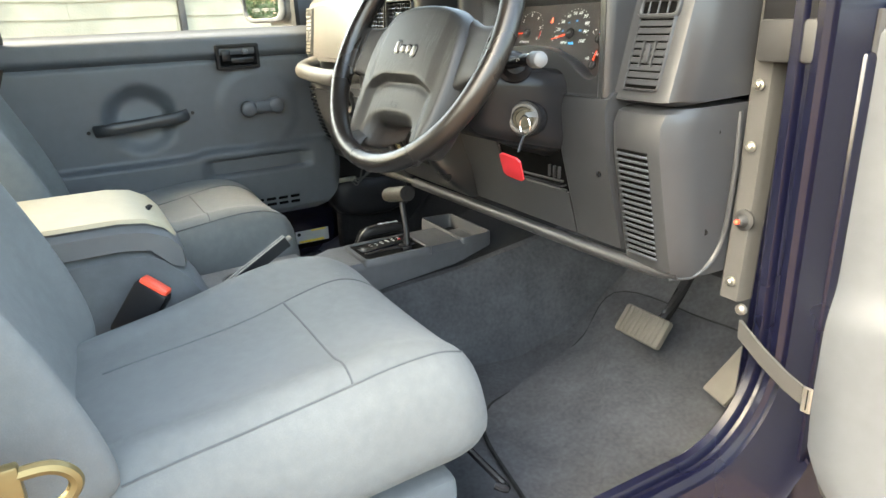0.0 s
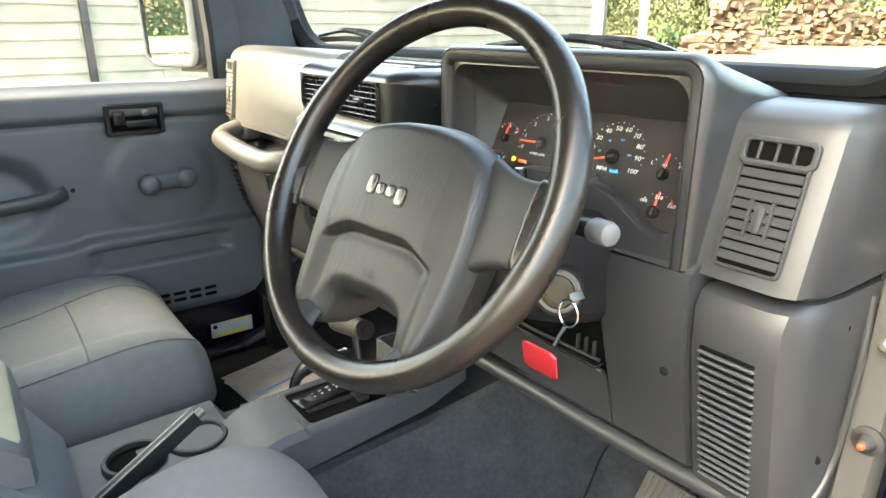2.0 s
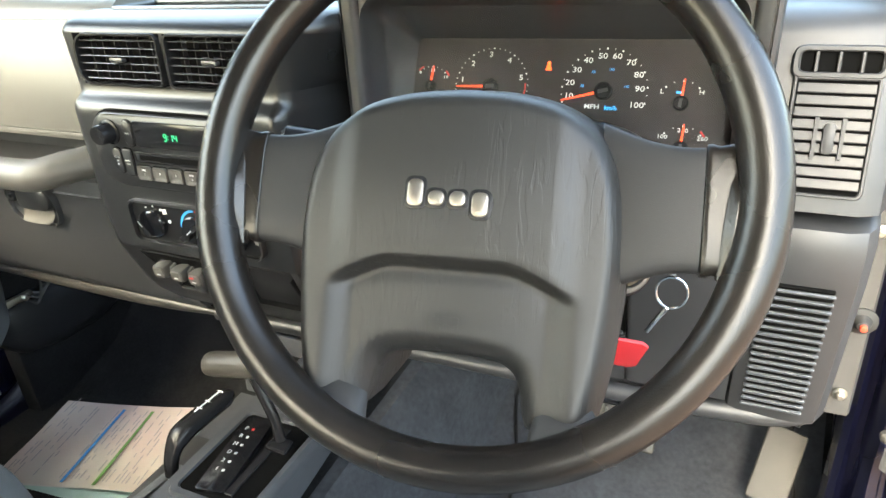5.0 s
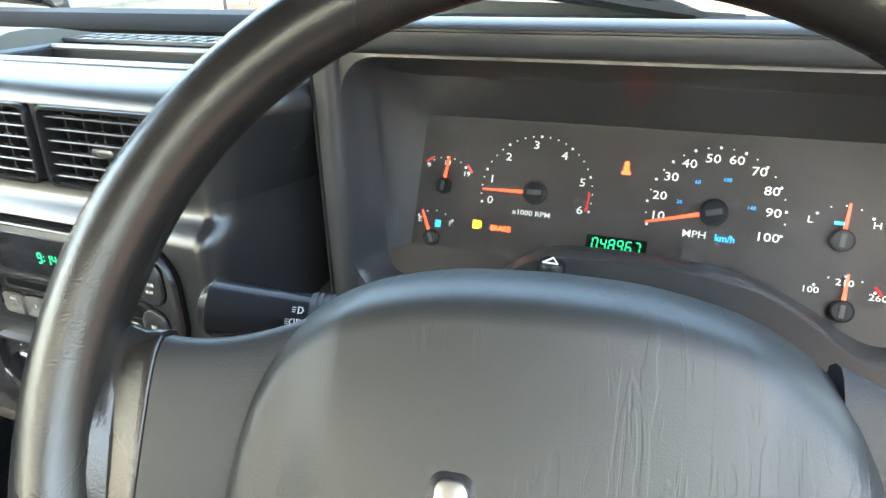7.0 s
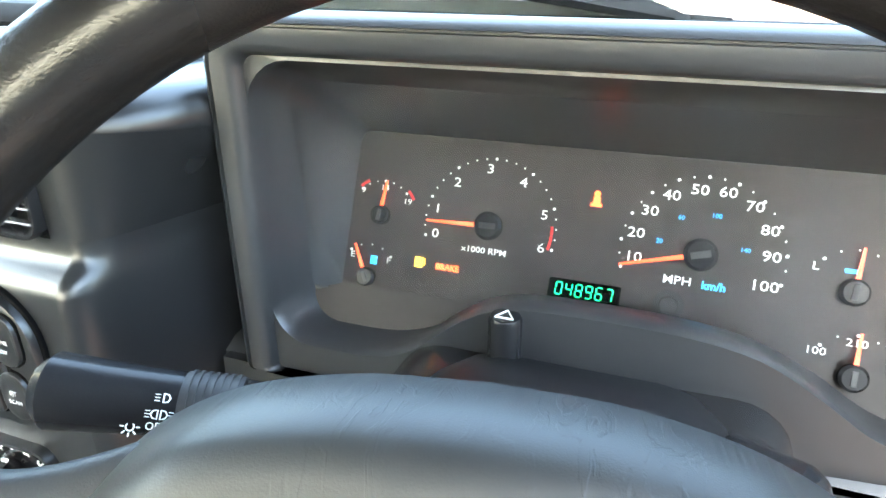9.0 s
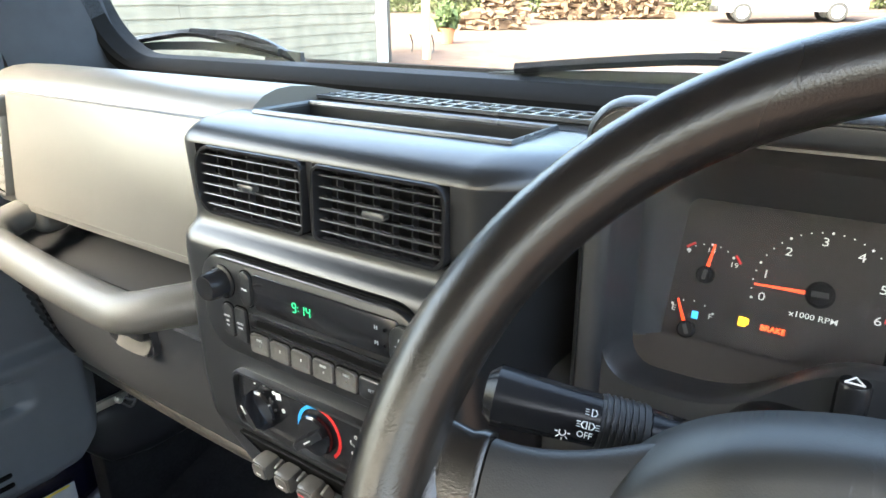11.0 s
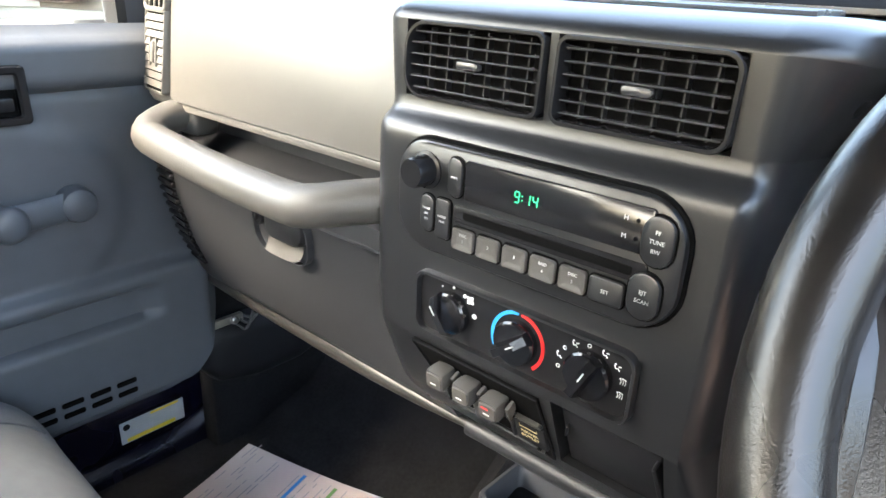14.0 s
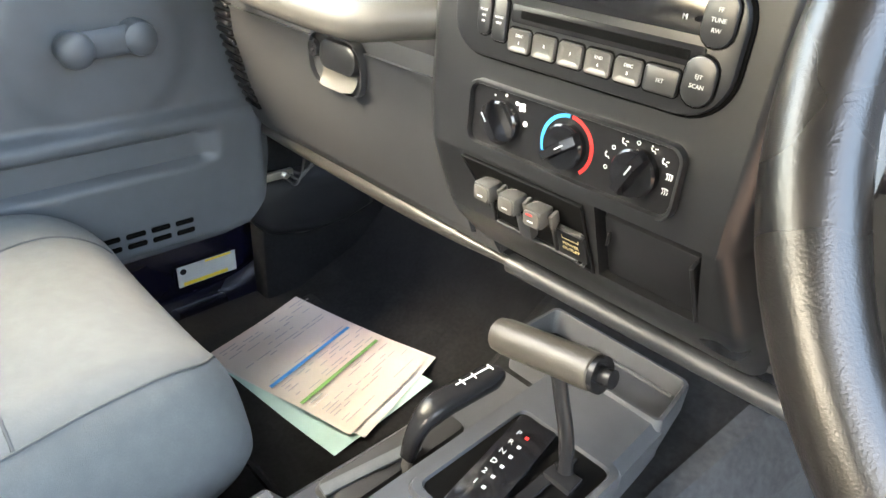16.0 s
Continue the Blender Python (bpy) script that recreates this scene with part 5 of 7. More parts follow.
def build_column():
    c = thing("steering_column", "black plastic steering column shroud with stalks", "steering column", at=(0.368, 0, 1.10))
    ax = Matrix.Rotation(radians(-28), 4, "X")
    rings = []
    for d, w, h, r in ((-0.055, 0.09, 0.09, 0.03), (-0.05, 0.12, 0.105, 0.04), (0.0, 0.165, 0.125, 0.05), (0.06, 0.185, 0.13, 0.055), (0.13, 0.18, 0.12, 0.05)):
        rings.append([ax @ Vector((x, d, z)) + Vector((0.0, 0.005, 0.0)) for x, z in rrect(w, h, r, 5)])
    part("shroud", loft(rings), M_MATTBLACK, c)
    part("lower_cover", loft([[(x, d, z) for x, z in rrect(ww, hh, r, 6, 0.0, cz)] for d, ww, hh, r, cz in ((-0.052, 0.10, 0.07, 0.02, -0.012), (-0.046, 0.13, 0.10, 0.025, -0.012), (-0.02, 0.165, 0.115, 0.03, -0.016), (0.03, 0.196, 0.125, 0.03, -0.026), (0.10, 0.204, 0.135, 0.03, -0.040))]), M_BLACK, c, smooth=50)
    # left stalk (lights)
    st = part("light_stalk", sweep([(-0.05, 0.0, 0.045), (-0.09, -0.02, 0.054), (-0.115, -0.031, 0.060)], [0.010, 0.011, 0.012], n=14), M_BLACK, c, "black light switch stalk with white symbols")
    part("stalk_collar", sweep([(-0.115, -0.031, 0.060), (-0.135, -0.039, 0.0635)], 0.0128, n=18), M_RUBBER, st)
    for q in range(7):
        part("stalk_rib", sweep([(-0.1165 - 0.0026 * q, -0.0316 - 0.00104 * q, 0.0603 + 0.00045 * q), (-0.1177 - 0.0026 * q, -0.0321 - 0.00104 * q, 0.0605 + 0.00045 * q)], 0.0135, n=18), M_RUBBER, st)
    part("stalk_end", sweep([(-0.135, -0.039, 0.0635), (-0.15, -0.045, 0.066), (-0.180, -0.0555, 0.070), (-0.1845, -0.057, 0.0705)], [0.0125, 0.0130, 0.0150, 0.011], n=18), M_BLACK, st)
    # white symbols on the end, facing the driver
    ux = Vector((0.94, 0.34, -0.13)).normalized()
    uy = Vector((-0.333, 0.69, -0.64))
    uy = (uy - ux * uy.dot(ux)).normalized()
    uz = ux.cross(uy)
    def on_stalk(x, y, z):
        m = Matrix((ux, uy, uz)).transposed().to_4x4()
        m.translation = Vector((x, y, z)) - uy * 0.0008
        return m
    part("stalk_print", text_mesh("stalk_print", "OFF", 0.0040, M_WHITE), None, st, at=on_stalk(-0.1353, -0.0545, 0.0645) @ STAND)
    sun = on_stalk(-0.1448, -0.0566, 0.0637)
    for q in range(8):
        a = q * 0.785
        part("sun_ray", box((0.0005, 0.0003, 0.0014), (0.0029 * math.cos(a), 0, 0.0029 * math.sin(a)), rot=Matrix.Rotation(1.57 - a, 4, "Y")), M_WHITE, st, at=sun)
    part("sun_symbol", sweep([(0.0015 * math.cos(q * 0.628), 0, 0.0015 * math.sin(q * 0.628)) for q in range(10)], 0.0003, n=4, closed=True, up=(0, 1, 0)), M_WHITE, st, at=sun)
    for m, both in ((on_stalk(-0.1350, -0.0486, 0.0733), False), (on_stalk(-0.1347, -0.0520, 0.0683), True)):
        for sd in ((-1, 1) if both else (1,)):
            part("lamp_symbol", sweep([(sd * 0.0006, 0, 0.0016), (sd * 0.0022, 0, 0.0013), (sd * 0.0030, 0, 0.0), (sd * 0.0022, 0, -0.0013), (sd * 0.0006, 0, -0.0016)], 0.0003, n=4, closed=True, up=(0, 1, 0)), M_WHITE, st, at=m)
            for q in range(3):
                part("lamp_beam", box((0.0018, 0.0003, 0.0003), (-0.0016 if not both else sd * 0.0042, 0, -0.0011 + 0.0011 * q)), M_WHITE, st, at=m)
    # right stalk (wipers)
    st = part("wiper_stalk", sweep([(0.045, -0.0, 0.035), (0.10, -0.016, 0.044), (0.135, -0.024, 0.050)], [0.0085, 0.0080, 0.0080], n=14), M_BLACK, c, "black wiper stalk with a grey end")
    part("stalk_boot", sweep([(0.060, 0.010, 0.034), (0.085, 0.000, 0.037), (0.089, -0.002, 0.0375), (0.091, -0.003, 0.038), (0.100, -0.008, 0.040)], [0.030, 0.028, 0.025, 0.020, 0.0125], n=24, flat=0.85), M_BLACK, st, smooth=25)
    part("boot_ring", sweep([(0.0895, -0.002, 0.0375), (0.0925, -0.0035, 0.038)], 0.0185, n=24, flat=0.85), M_STACK, st)
    part("stalk_grip", sweep([(0.133, -0.0235, 0.0495), (0.145, -0.0265, 0.0515), (0.171, -0.0305, 0.0530)], [0.0080, 0.0092, 0.0096], n=18), M_BLACK, st)
    part("stalk_end", sweep([(0.170, -0.0305, 0.0530), (0.173, -0.0308, 0.0531), (0.188, -0.0328, 0.0536), (0.192, -0.0336, 0.0539), (0.194, -0.0341, 0.0540)], [0.0100, 0.0112, 0.0112, 0.0098, 0.0060], n=18), M_LID, st, "grey end cap")
    part("grip_symbol", sweep([(0.150 + 0.003 * math.cos(q * 0.785), -0.0405, 0.052 + 0.003 * math.sin(q * 0.785)) for q in range(6)], 0.0004, n=4, up=(0, 1, 0)), M_GREYPRINT, st)
    # hazard push knob
    hz = part("hazard_knob", lathe([(0.0002, 0.026), (0.0075, 0.026), (0.0085, 0.024), (0.0085, 0.0)], 18, m=Matrix.Translation((-0.039, 0.077, 0.032))), M_BLACK, c, "black hazard button with a white triangle")
    part("triangle", sweep([(-0.0455 + 0.002, 0.0738, 0.0585), (-0.0345, 0.0738, 0.0585), (-0.039, 0.0815, 0.0585)], 0.0006, n=5, closed=True), M_WHITE, hz)
    # ignition lock
    ig = part("ignition_lock", lathe([(0.028, -0.035), (0.028, -0.003), (0.026, 0.0), (0.019, 0.0), (0.018, -0.002), (0.0002, -0.002)], 24, m=Matrix.Translation((0.100, 0.006, -0.037)) @ Matrix.Rotation(radians(80), 4, "X") @ Matrix.Rotation(radians(35), 4, "Y")), M_BLACK, c, "ignition lock with the key in it")
    part("lock_collar", lathe([(0.0235, -0.004), (0.0232, 0.0015), (0.0215, 0.0032), (0.0180, 0.0032), (0.0172, 0.0)], 28, caps=False, m=Matrix.Translation((0.100, 0.006, -0.037)) @ Matrix.Rotation(radians(80), 4, "X") @ Matrix.Rotation(radians(35), 4, "Y")), M_LOCK, ig, "dull steel collar")
    part("lock_face", lathe([(0.0175, -0.001), (0.0165, 0.0015), (0.0125, 0.002), (0.012, 0.0), (0.0002, 0.0)], 20, m=Matrix.Translation((0.100, 0.006, -0.037)) @ Matrix.Rotation(radians(80), 4, "X") @ Matrix.Rotation(radians(35), 4, "Y")), M_BARREL, ig)
    k = thing("ignition_key", "steel ignition key on a ring with a red tag", "car key", at=(0.499, 0.004, 1.076))
    part("key_bow", box((0.009, 0.018, 0.0025), (0.006, -0.012, -0.002), bevel=0.001, rot=Matrix.Rotation(radians(55), 4, "Y")), M_LOCK, k)
    part("key_ring", sweep([(0.008 + 0.012 * math.cos(6.283 * i / 20), -0.024, -0.016 + 0.014 * math.sin(6.283 * i / 20)) for i in range(20)], 0.0011, n=6, closed=True, up=(0, 1, 0)), M_CHROME, k)
    part("ring_link", sweep([(0.006, -0.024, -0.030), (-0.001, -0.024, -0.042), (-0.008, -0.023, -0.056)], 0.0022, n=8), M_CHROME, k)
    tg = plate([(-0.020, 0.018), (-0.014, 0.023), (0.014, 0.023), (0.020, 0.018), (0.020, -0.018), (0.014, -0.023), (-0.014, -0.023), (-0.020, -0.018)][::-1], 0.003, 0.001)
    part("tag", moved(tg, Matrix.Translation((-0.029, -0.022, -0.084)) @ Matrix.Rotation(radians(10), 4, "Z") @ Matrix.Rotation(radians(28), 4, "X") @ Matrix.Rotation(radians(12), 4, "Y")), M_REDTAG, k, "red plastic key tag")



build_column()
from mathutils.bvhtree import BVHTree

# ---- seats and consoles ----
def build_seat(x, label, inboard=0.0):
    """Cloth front seat: sculpted cushion with piped seams, and a leaning backrest."""
    s = thing("car_seat", label, "car seat", at=(x, -0.165, 0.492), group="front seats")
    # cushion: rings along y from the front lip to the back
    W = 0.232
    rings = []
    for y, top, half, low in ((0.0, 0.20, 0.160, 0.165), (0.012, 0.235, 0.184, 0.145), (-0.002, 0.268, 0.205, 0.13), (-0.025, 0.292, 0.222, 0.12), (-0.06, 0.312, 0.230, 0.11), (-0.10, 0.319, W, 0.11), (-0.15, 0.317, W + 0.003, 0.11),
                              (-0.25, 0.305, W + 0.004, 0.11), (-0.35, 0.295, W, 0.11), (-0.46, 0.29, W - 0.005, 0.11), (-0.54, 0.27, W - 0.012, 0.12)):
        ring = []
        b = 0.018 if y < -0.12 else 0.006
        for px, pz in ((-1, low), (-1.03, (low + top) / 2), (-1.0, top - 0.045), (-0.93, top - 0.014), (-0.82, top + b * 0.6), (-0.68, top + b * 0.6), (-0.60, top - 0.002), (-0.3, top - 0.004), (0, top - 0.005),
                       (0.3, top - 0.004), (0.60, top - 0.002), (0.68, top + b * 0.6), (0.82, top + b * 0.6), (0.93, top - 0.014), (1.0, top - 0.045), (1.03, (low + top) / 2), (1, low)):
            reach = (inboard + 0.035) * max(0.0, min(1.0, (y + 0.40) / 0.2)) - 0.035 if px < 0 and inboard else 0.0
            ring.append((px * (half + reach), y, pz))
        rings.append(ring)
    bm = loft(rings)
    cu = part("cushion", bm, M_SEAT, s, "grey cloth cushion", smooth=80)
    md = cu.modifiers.new("soft", "SUBSURF")
    md.levels = md.render_levels = 2
    # seams lie on the cushion's own surface
    tree = BVHTree.FromObject(cu, bpy.context.evaluated_depsgraph_get())
    lines = [[(-0.118, -0.004), (-0.122, -0.03), (-0.118, -0.08), (-0.095, -0.16), (-0.070, -0.25), (-0.058, -0.36), (-0.05, -0.45)],
             [(0.150, -0.004), (0.180, -0.03), (0.196, -0.08), (0.204, -0.16), (0.206, -0.25), (0.206, -0.45)],
             [(-0.086, -0.187), (0.0, -0.185), (0.1, -0.186), (0.204, -0.190)]]
    for ln in lines:
        pts = []
        for q in spline([(a, b, 0) for a, b in ln], 8):
            hit = tree.ray_cast(Vector((q.x, q.y, 0.6)), Vector((0, 0, -1)))[0]
            if hit:
                pts.append(hit)
        if len(pts) > 2:
            part("seam", sweep(pts, 0.0016, n=6), M_SEAM, cu)
    # side valance and base
    part("seat_base", box((0.42, 0.42, 0.12), (0, -0.26, 0.06), bevel=0.015), M_SEATSIDE, s)
    for sx in (-0.17, 0.17):
        part("seat_rail", box((0.03, 0.44, 0.032), (sx, -0.22, -0.006), bevel=0.003), M_STEEL, s)
    part("slide_lever", sweep(spline([(0.19, 0.02, 0.06), (0.20, 0.035, 0.055), (0.14, 0.04, 0.05), (-0.10, 0.04, 0.05)], 5), 0.006, n=8), M_BLACK, s, "black slide lever")
    # backrest
    rings = []
    for d, half, th in ((0.0, 0.215, 0.07), (0.04, 0.228, 0.10), (0.15, 0.236, 0.115), (0.30, 0.235, 0.11), (0.45, 0.222, 0.10), (0.56, 0.195, 0.085), (0.61, 0.16, 0.06), (0.63, 0.12, 0.03)):
        ring = []
        for px, py in ((-0.7, -1), (-0.95, -0.8), (-1.03, -0.3), (-1.04, 0.8), (-1.0, 1.65), (-0.90, 1.78), (-0.74, 1.15), (-0.3, 0.85), (0, 0.82), (0.3, 0.85), (0.74, 1.15), (0.90, 1.78), (1.0, 1.65), (1.04, 0.8), (1.03, -0.3), (0.95, -0.8), (0.7, -1)):
            ring.append((px * half, py * th * 0.5, d))
        rings.append(ring)
    bk = part("backrest", loft(rings), M_SEAT, s, "grey cloth backrest", at=Matrix.Translation((0, -0.508, 0.235)) @ Matrix.Rotation(radians(21), 4, "X"), smooth=80)
    md = bk.modifiers.new("soft", "SUBSURF")
    md.levels = md.render_levels = 2
    return s


build_seat(0.412, "grey cloth driver's seat with piped seams", 0.068)
build_seat(-0.412, "grey cloth passenger seat with piped seams")


def build_console():
    c = thing("centre_console", "grey plastic floor console with gear gate and cup holders", "console", at=(-0.010, 0.027, 0.634))
    # lever surround, with a lower ledge on the passenger side
    def section(y, hw, z, ledge):
        return [(-hw - 0.018, y, -0.19), (-hw - 0.018, y, ledge - 0.010), (-hw - 0.008, y, ledge), (-0.046, y, ledge), (-0.036, y, ledge + 0.004 if ledge < z - 0.01 else z), (-0.030, y, z), (hw - 0.010, y, z), (hw, y, z - 0.012), (hw, y, -0.19)]
    secs = [(0.104, 0.094, 0.106, 0.060), (0.05, 0.096, 0.106, 0.056), (-0.10, 0.102, 0.106, 0.050), (-0.175, 0.104, 0.106, 0.050), (-0.205, 0.103, 0.098, 0.052), (-0.225, 0.10, 0.088, 0.085), (-0.42, 0.10, 0.08, 0.08), (-0.47, 0.10, 0.08, 0.08)]
    part("body", loft([section(*q) for q in secs]), M_CONSOLE, c)
    # open bin in front, narrowing towards the engine, with a raised floor beside a deep pit
    def taper(pts):
        return [(x - (0.012 * (z + 0.044) / 0.088 if x > 0 else 0.0), z) for x, z in pts]
    o, i = taper(rrect(0.196, 0.088, 0.010, 5)), taper(rrect(0.184, 0.076, 0.008, 5))
    part("bin", ring_frame(o, i, 0.24, 0.0, 0.0025, back_inner=taper(rrect(0.174, 0.066, 0.008, 5))), M_CONSOLE, c, "open grey bin", at=Matrix.Translation((-0.004, 0.139, 0.110)) @ Matrix.Rotation(radians(-90), 4, "X") @ Matrix.Rotation(radians(-2), 4, "X"))
    # black floor paints the shade deep in the grey bin
    part("bin_pit_shade", box((0.175, 0.076, 0.004), (-0.006, 0.139, 0.040)), M_BLACK, c)
    part("raised_floor", box((0.122, 0.072, 0.060), (0.0205, 0.138, 0.058), bevel=0.003), M_CONSOLE, c)
    # added thin bead stands for the highlight along the floor's fillet
    part("fillet_highlight", sweep([(-0.040, 0.168, 0.0885), (0.070, 0.168, 0.0885)], 0.0022, n=8), M_CONSOLE, c)
    part("gate_surround", ring_frame(rrect(0.122, 0.162, 0.012, 4), rrect(0.102, 0.138, 0.008, 4), 0.018, 0.0, 0.004), M_CONSOLE, c, at=Matrix.Translation((0.043, -0.064, 0.112)) @ Matrix.Rotation(radians(-90), 4, "X"))
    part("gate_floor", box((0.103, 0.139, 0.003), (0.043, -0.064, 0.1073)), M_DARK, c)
    # cup holders
    for yy in (-0.275, -0.365):
        part("cup_holder", lathe([(0.036, -0.05), (0.036, -0.002), (0.038, 0.003), (0.043, 0.003), (0.045, 0.0), (0.045, -0.01), (0.037, -0.05)], 28, caps=False, m=Matrix.Translation((-0.01, yy, 0.088))), M_SPOKE, c)
        part("cup_floor", lathe([(0.0005, 0.001), (0.037, 0.001), (0.037, 0.0), (0.0005, 0)], 24, m=Matrix.Translation((-0.01, yy, 0.0815))), M_DARK, c)
    g = thing("gear_selector", "automatic gear selector with a tan T-handle", "gear lever", at=(0.024, -0.038, 0.7435))
    gate = part("gate_panel", plate(rrect(0.040, 0.130, 0.004, 3), 0.010, 0.001, -0.005), M_GLOSSBLACK, g, at=Matrix.Translation((-0.008, 0.001, 0)) @ Matrix.Rotation(radians(9), 4, "Z") @ Matrix.Rotation(radians(-90), 4, "X"))
    for i, ch in enumerate("PRND21"):
        zz = 0.041 - 0.0146 * i
        lettering("gate_letter", ch, 0.0085, M_GREYPRINT, gate, -0.0088, zz, -0.0055)
        part("gate_dot", box((0.0034, 0.0006, 0.0034), (0.0005, -0.0053, zz - 0.001)), M_REDPRINT if i == 0 else M_GREYPRINT, gate)
    part("slot_seal", box((0.012, 0.118, 0.003), (0.026, 0.001, 0.001), bevel=0.001, seg=1), M_BLACK, g, "lever slot")
    lv = spline([(0.034, 0.036, 0.0), (0.027, 0.040, 0.035), (0.010, 0.044, 0.075), (-0.002, 0.046, 0.105)], 5)
    part("lever", sweep(lv, [0.0085, 0.0085] + [0.0070] * (len(lv) - 2), n=12), M_BLACK, g)
    part("lever_foot", box((0.030, 0.022, 0.010), (0.036, 0.030, 0.003), bevel=0.003), M_BLACK, g)
    T0, T1 = Vector((-0.068, 0.046, 0.094)), Vector((0.040, 0.041, 0.1205))
    hd = [T0.lerp(T1, k) for k in (0, 0.02, 0.1, 0.5, 0.92, 0.98, 1.0)]
    h = part("t_handle", sweep(hd, [0.013, 0.0155, 0.0168, 0.0168, 0.0165, 0.0162, 0.014], n=20), M_HANDLE, g, "worn tan-grey T-shaped handle")
    part("handle_cap", sweep([T1, T1 + (T1 - T0).normalized() * 0.005], 0.0160, n=20), M_BLACK, h)
    part("release_button", sweep([T1 + (T1 - T0).normalized() * 0.004, T1 + (T1 - T0).normalized() * 0.015], 0.0082, n=16), M_BLACK, h)
    tl = thing("transfer_lever", "black transfer case lever in a rubber boot", "gear lever", at=(-0.095, -0.068, 0.680))
    part("boot", loft([[(x, y, z) for x, y in rrect(w, l, 0.008, 3)] for w, l, z in ((0.046, 0.170, 0.004), (0.040, 0.162, 0.012), (0.016, 0.14, 0.016))]), M_RUBBER, tl, "black slotted boot")
    part("shaft", sweep(spline([(0.020, -0.004, 0.006), (0.020, 0.002, 0.03), (0.020, 0.010, 0.055)], 5), [0.0055] * 11, n=10), M_STEEL, tl, "steel shaft")
    part("brush_seal", box((0.014, 0.110, 0.005), (0.006, -0.030, 0.0165), bevel=0.002), M_SEATSIDE, tl, "pale worn brush strip in the slot", at=Matrix.Rotation(radians(-8), 4, "Z"))
    # blocky knob with a flat top
    kp = spline([(0.020, -0.002, 0.022), (0.0195, 0.006, 0.046), (0.020, 0.018, 0.064), (0.0215, 0.036, 0.071), (0.024, 0.070, 0.072), (0.027, 0.118, 0.071)], 4)
    tt = np.linspace(0, 1, len(kp))
    hw = np.interp(tt, [0, 0.3, 0.5, 0.97, 1.0], [0.0075, 0.0110, 0.0140, 0.0135, 0.0095])
    rings = []
    for q, w in zip(kp, hw):
        lean = max(0.0, min(1.0, (0.068 - q[2]) / 0.03))
        ring = []
        for n in range(20):
            a = 2 * math.pi * n / 20
            u, v = math.copysign(abs(math.cos(a)) ** 0.6, math.cos(a)) * w, math.copysign(abs(math.sin(a)) ** 0.6, math.sin(a)) * w * 0.85
            ring.append((q[0] + u, q[1] - v * lean * 0.8, q[2] + v * (1 - 0.4 * lean)))
        rings.append(ring)
    k = part("knob", loft(rings), M_BLACK, tl, "black knob with a white shift pattern", smooth=50)
    for p in (((0.0215, 0.058, 0.0846), (0.0240, 0.106, 0.0840)), ((0.0185, 0.066, 0.0846), (0.0270, 0.066, 0.0846)), ((0.0195, 0.082, 0.0846), (0.0275, 0.081, 0.0846)), ((0.0205, 0.105, 0.0840), (0.0290, 0.105, 0.0840))):
        part("shift_pattern", sweep(list(p), 0.0009, n=5), M_WHITE, k)
    # parking brake lever beside the cup holders: a flat pressed bar with bright edges
    hb = thing("parking_brake", "black parking brake lever with bright worn edges", "hand brake", at=(0.099, -0.373, 0.767))
    d0, d1 = Vector((0.006, -0.045, -0.022)), Vector((-0.021, 0.106, 0.0515))
    across = Vector((0.006, 0.0, 0.0))
    up = (d1 - d0).cross(across).normalized() * -0.011
    up = up if up.z > 0 else -up
    part("lever", loft([[q - across - up, q + across - up, q + across * 1.05 + up * 0.8, q + across * 0.7 + up, q - across * 0.7 + up, q - across * 1.05 + up * 0.8] for q in (d0, d0.lerp(d1, 0.3), d0.lerp(d1, 0.97), d1)]), M_MATTBLACK, hb, smooth=20)
    for sd in (-1, 1):
        part("edge_strip", sweep([d0.lerp(d1, 0.1) + across * sd + up, d1 + across * sd + up], 0.0012, n=6), M_LOCK, hb, "bright worn edge")
    part("button", sweep([d1 - (d1 - d0) * 0.01, d1 + (d1 - d0).normalized() * 0.010], 0.006, n=12), M_LOCK, hb)
    # lockable box with armrest lid
    bx = thing("armrest_box", "centre storage box with a padded armrest lid", "armrest", at=(0.0, -0.46, 0.66))
    rings = [[(-0.125, y, -0.06), (-0.125, y, z - 0.01), (-0.115, y, z), (0.115, y, z), (0.125, y, z - 0.01), (0.125, y, -0.06)] for y, z in ((0.045, 0.075), (0.0, 0.155), (-0.03, 0.19), (-0.06, 0.205), (-0.45, 0.21))]
    part("box_body", loft(rings), M_SEATSIDE, bx, "dark grey moulded box")
    lid = [[(-hw, y, z0), (-hw, y, z1 - 0.014), (-hw + 0.014, y, z1), (hw - 0.014, y, z1), (hw, y, z1 - 0.014), (hw, y, z0)] for y, hw, z0, z1 in
           ((0.005, 0.11, 0.165, 0.185), (0.0, 0.122, 0.162, 0.212), (-0.02, 0.13, 0.172, 0.236), (-0.05, 0.132, 0.205, 0.250), (-0.09, 0.133, 0.212, 0.256), (-0.45, 0.133, 0.212, 0.258))]
    part("lid", loft(lid), M_LID, bx, "grey padded lid")
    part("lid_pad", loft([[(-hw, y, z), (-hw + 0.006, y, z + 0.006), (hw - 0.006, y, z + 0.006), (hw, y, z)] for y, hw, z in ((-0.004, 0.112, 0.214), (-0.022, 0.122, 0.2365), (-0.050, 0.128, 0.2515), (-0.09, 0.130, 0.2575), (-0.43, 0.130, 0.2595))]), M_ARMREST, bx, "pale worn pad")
    part("lock", lathe([(0.0002, 0.004), (0.012, 0.004), (0.014, 0.0)], 20, m=Matrix.Translation((0.02, -0.036, 0.246)) @ Matrix.Rotation(radians(35), 4, "X")), M_BLACK, bx)
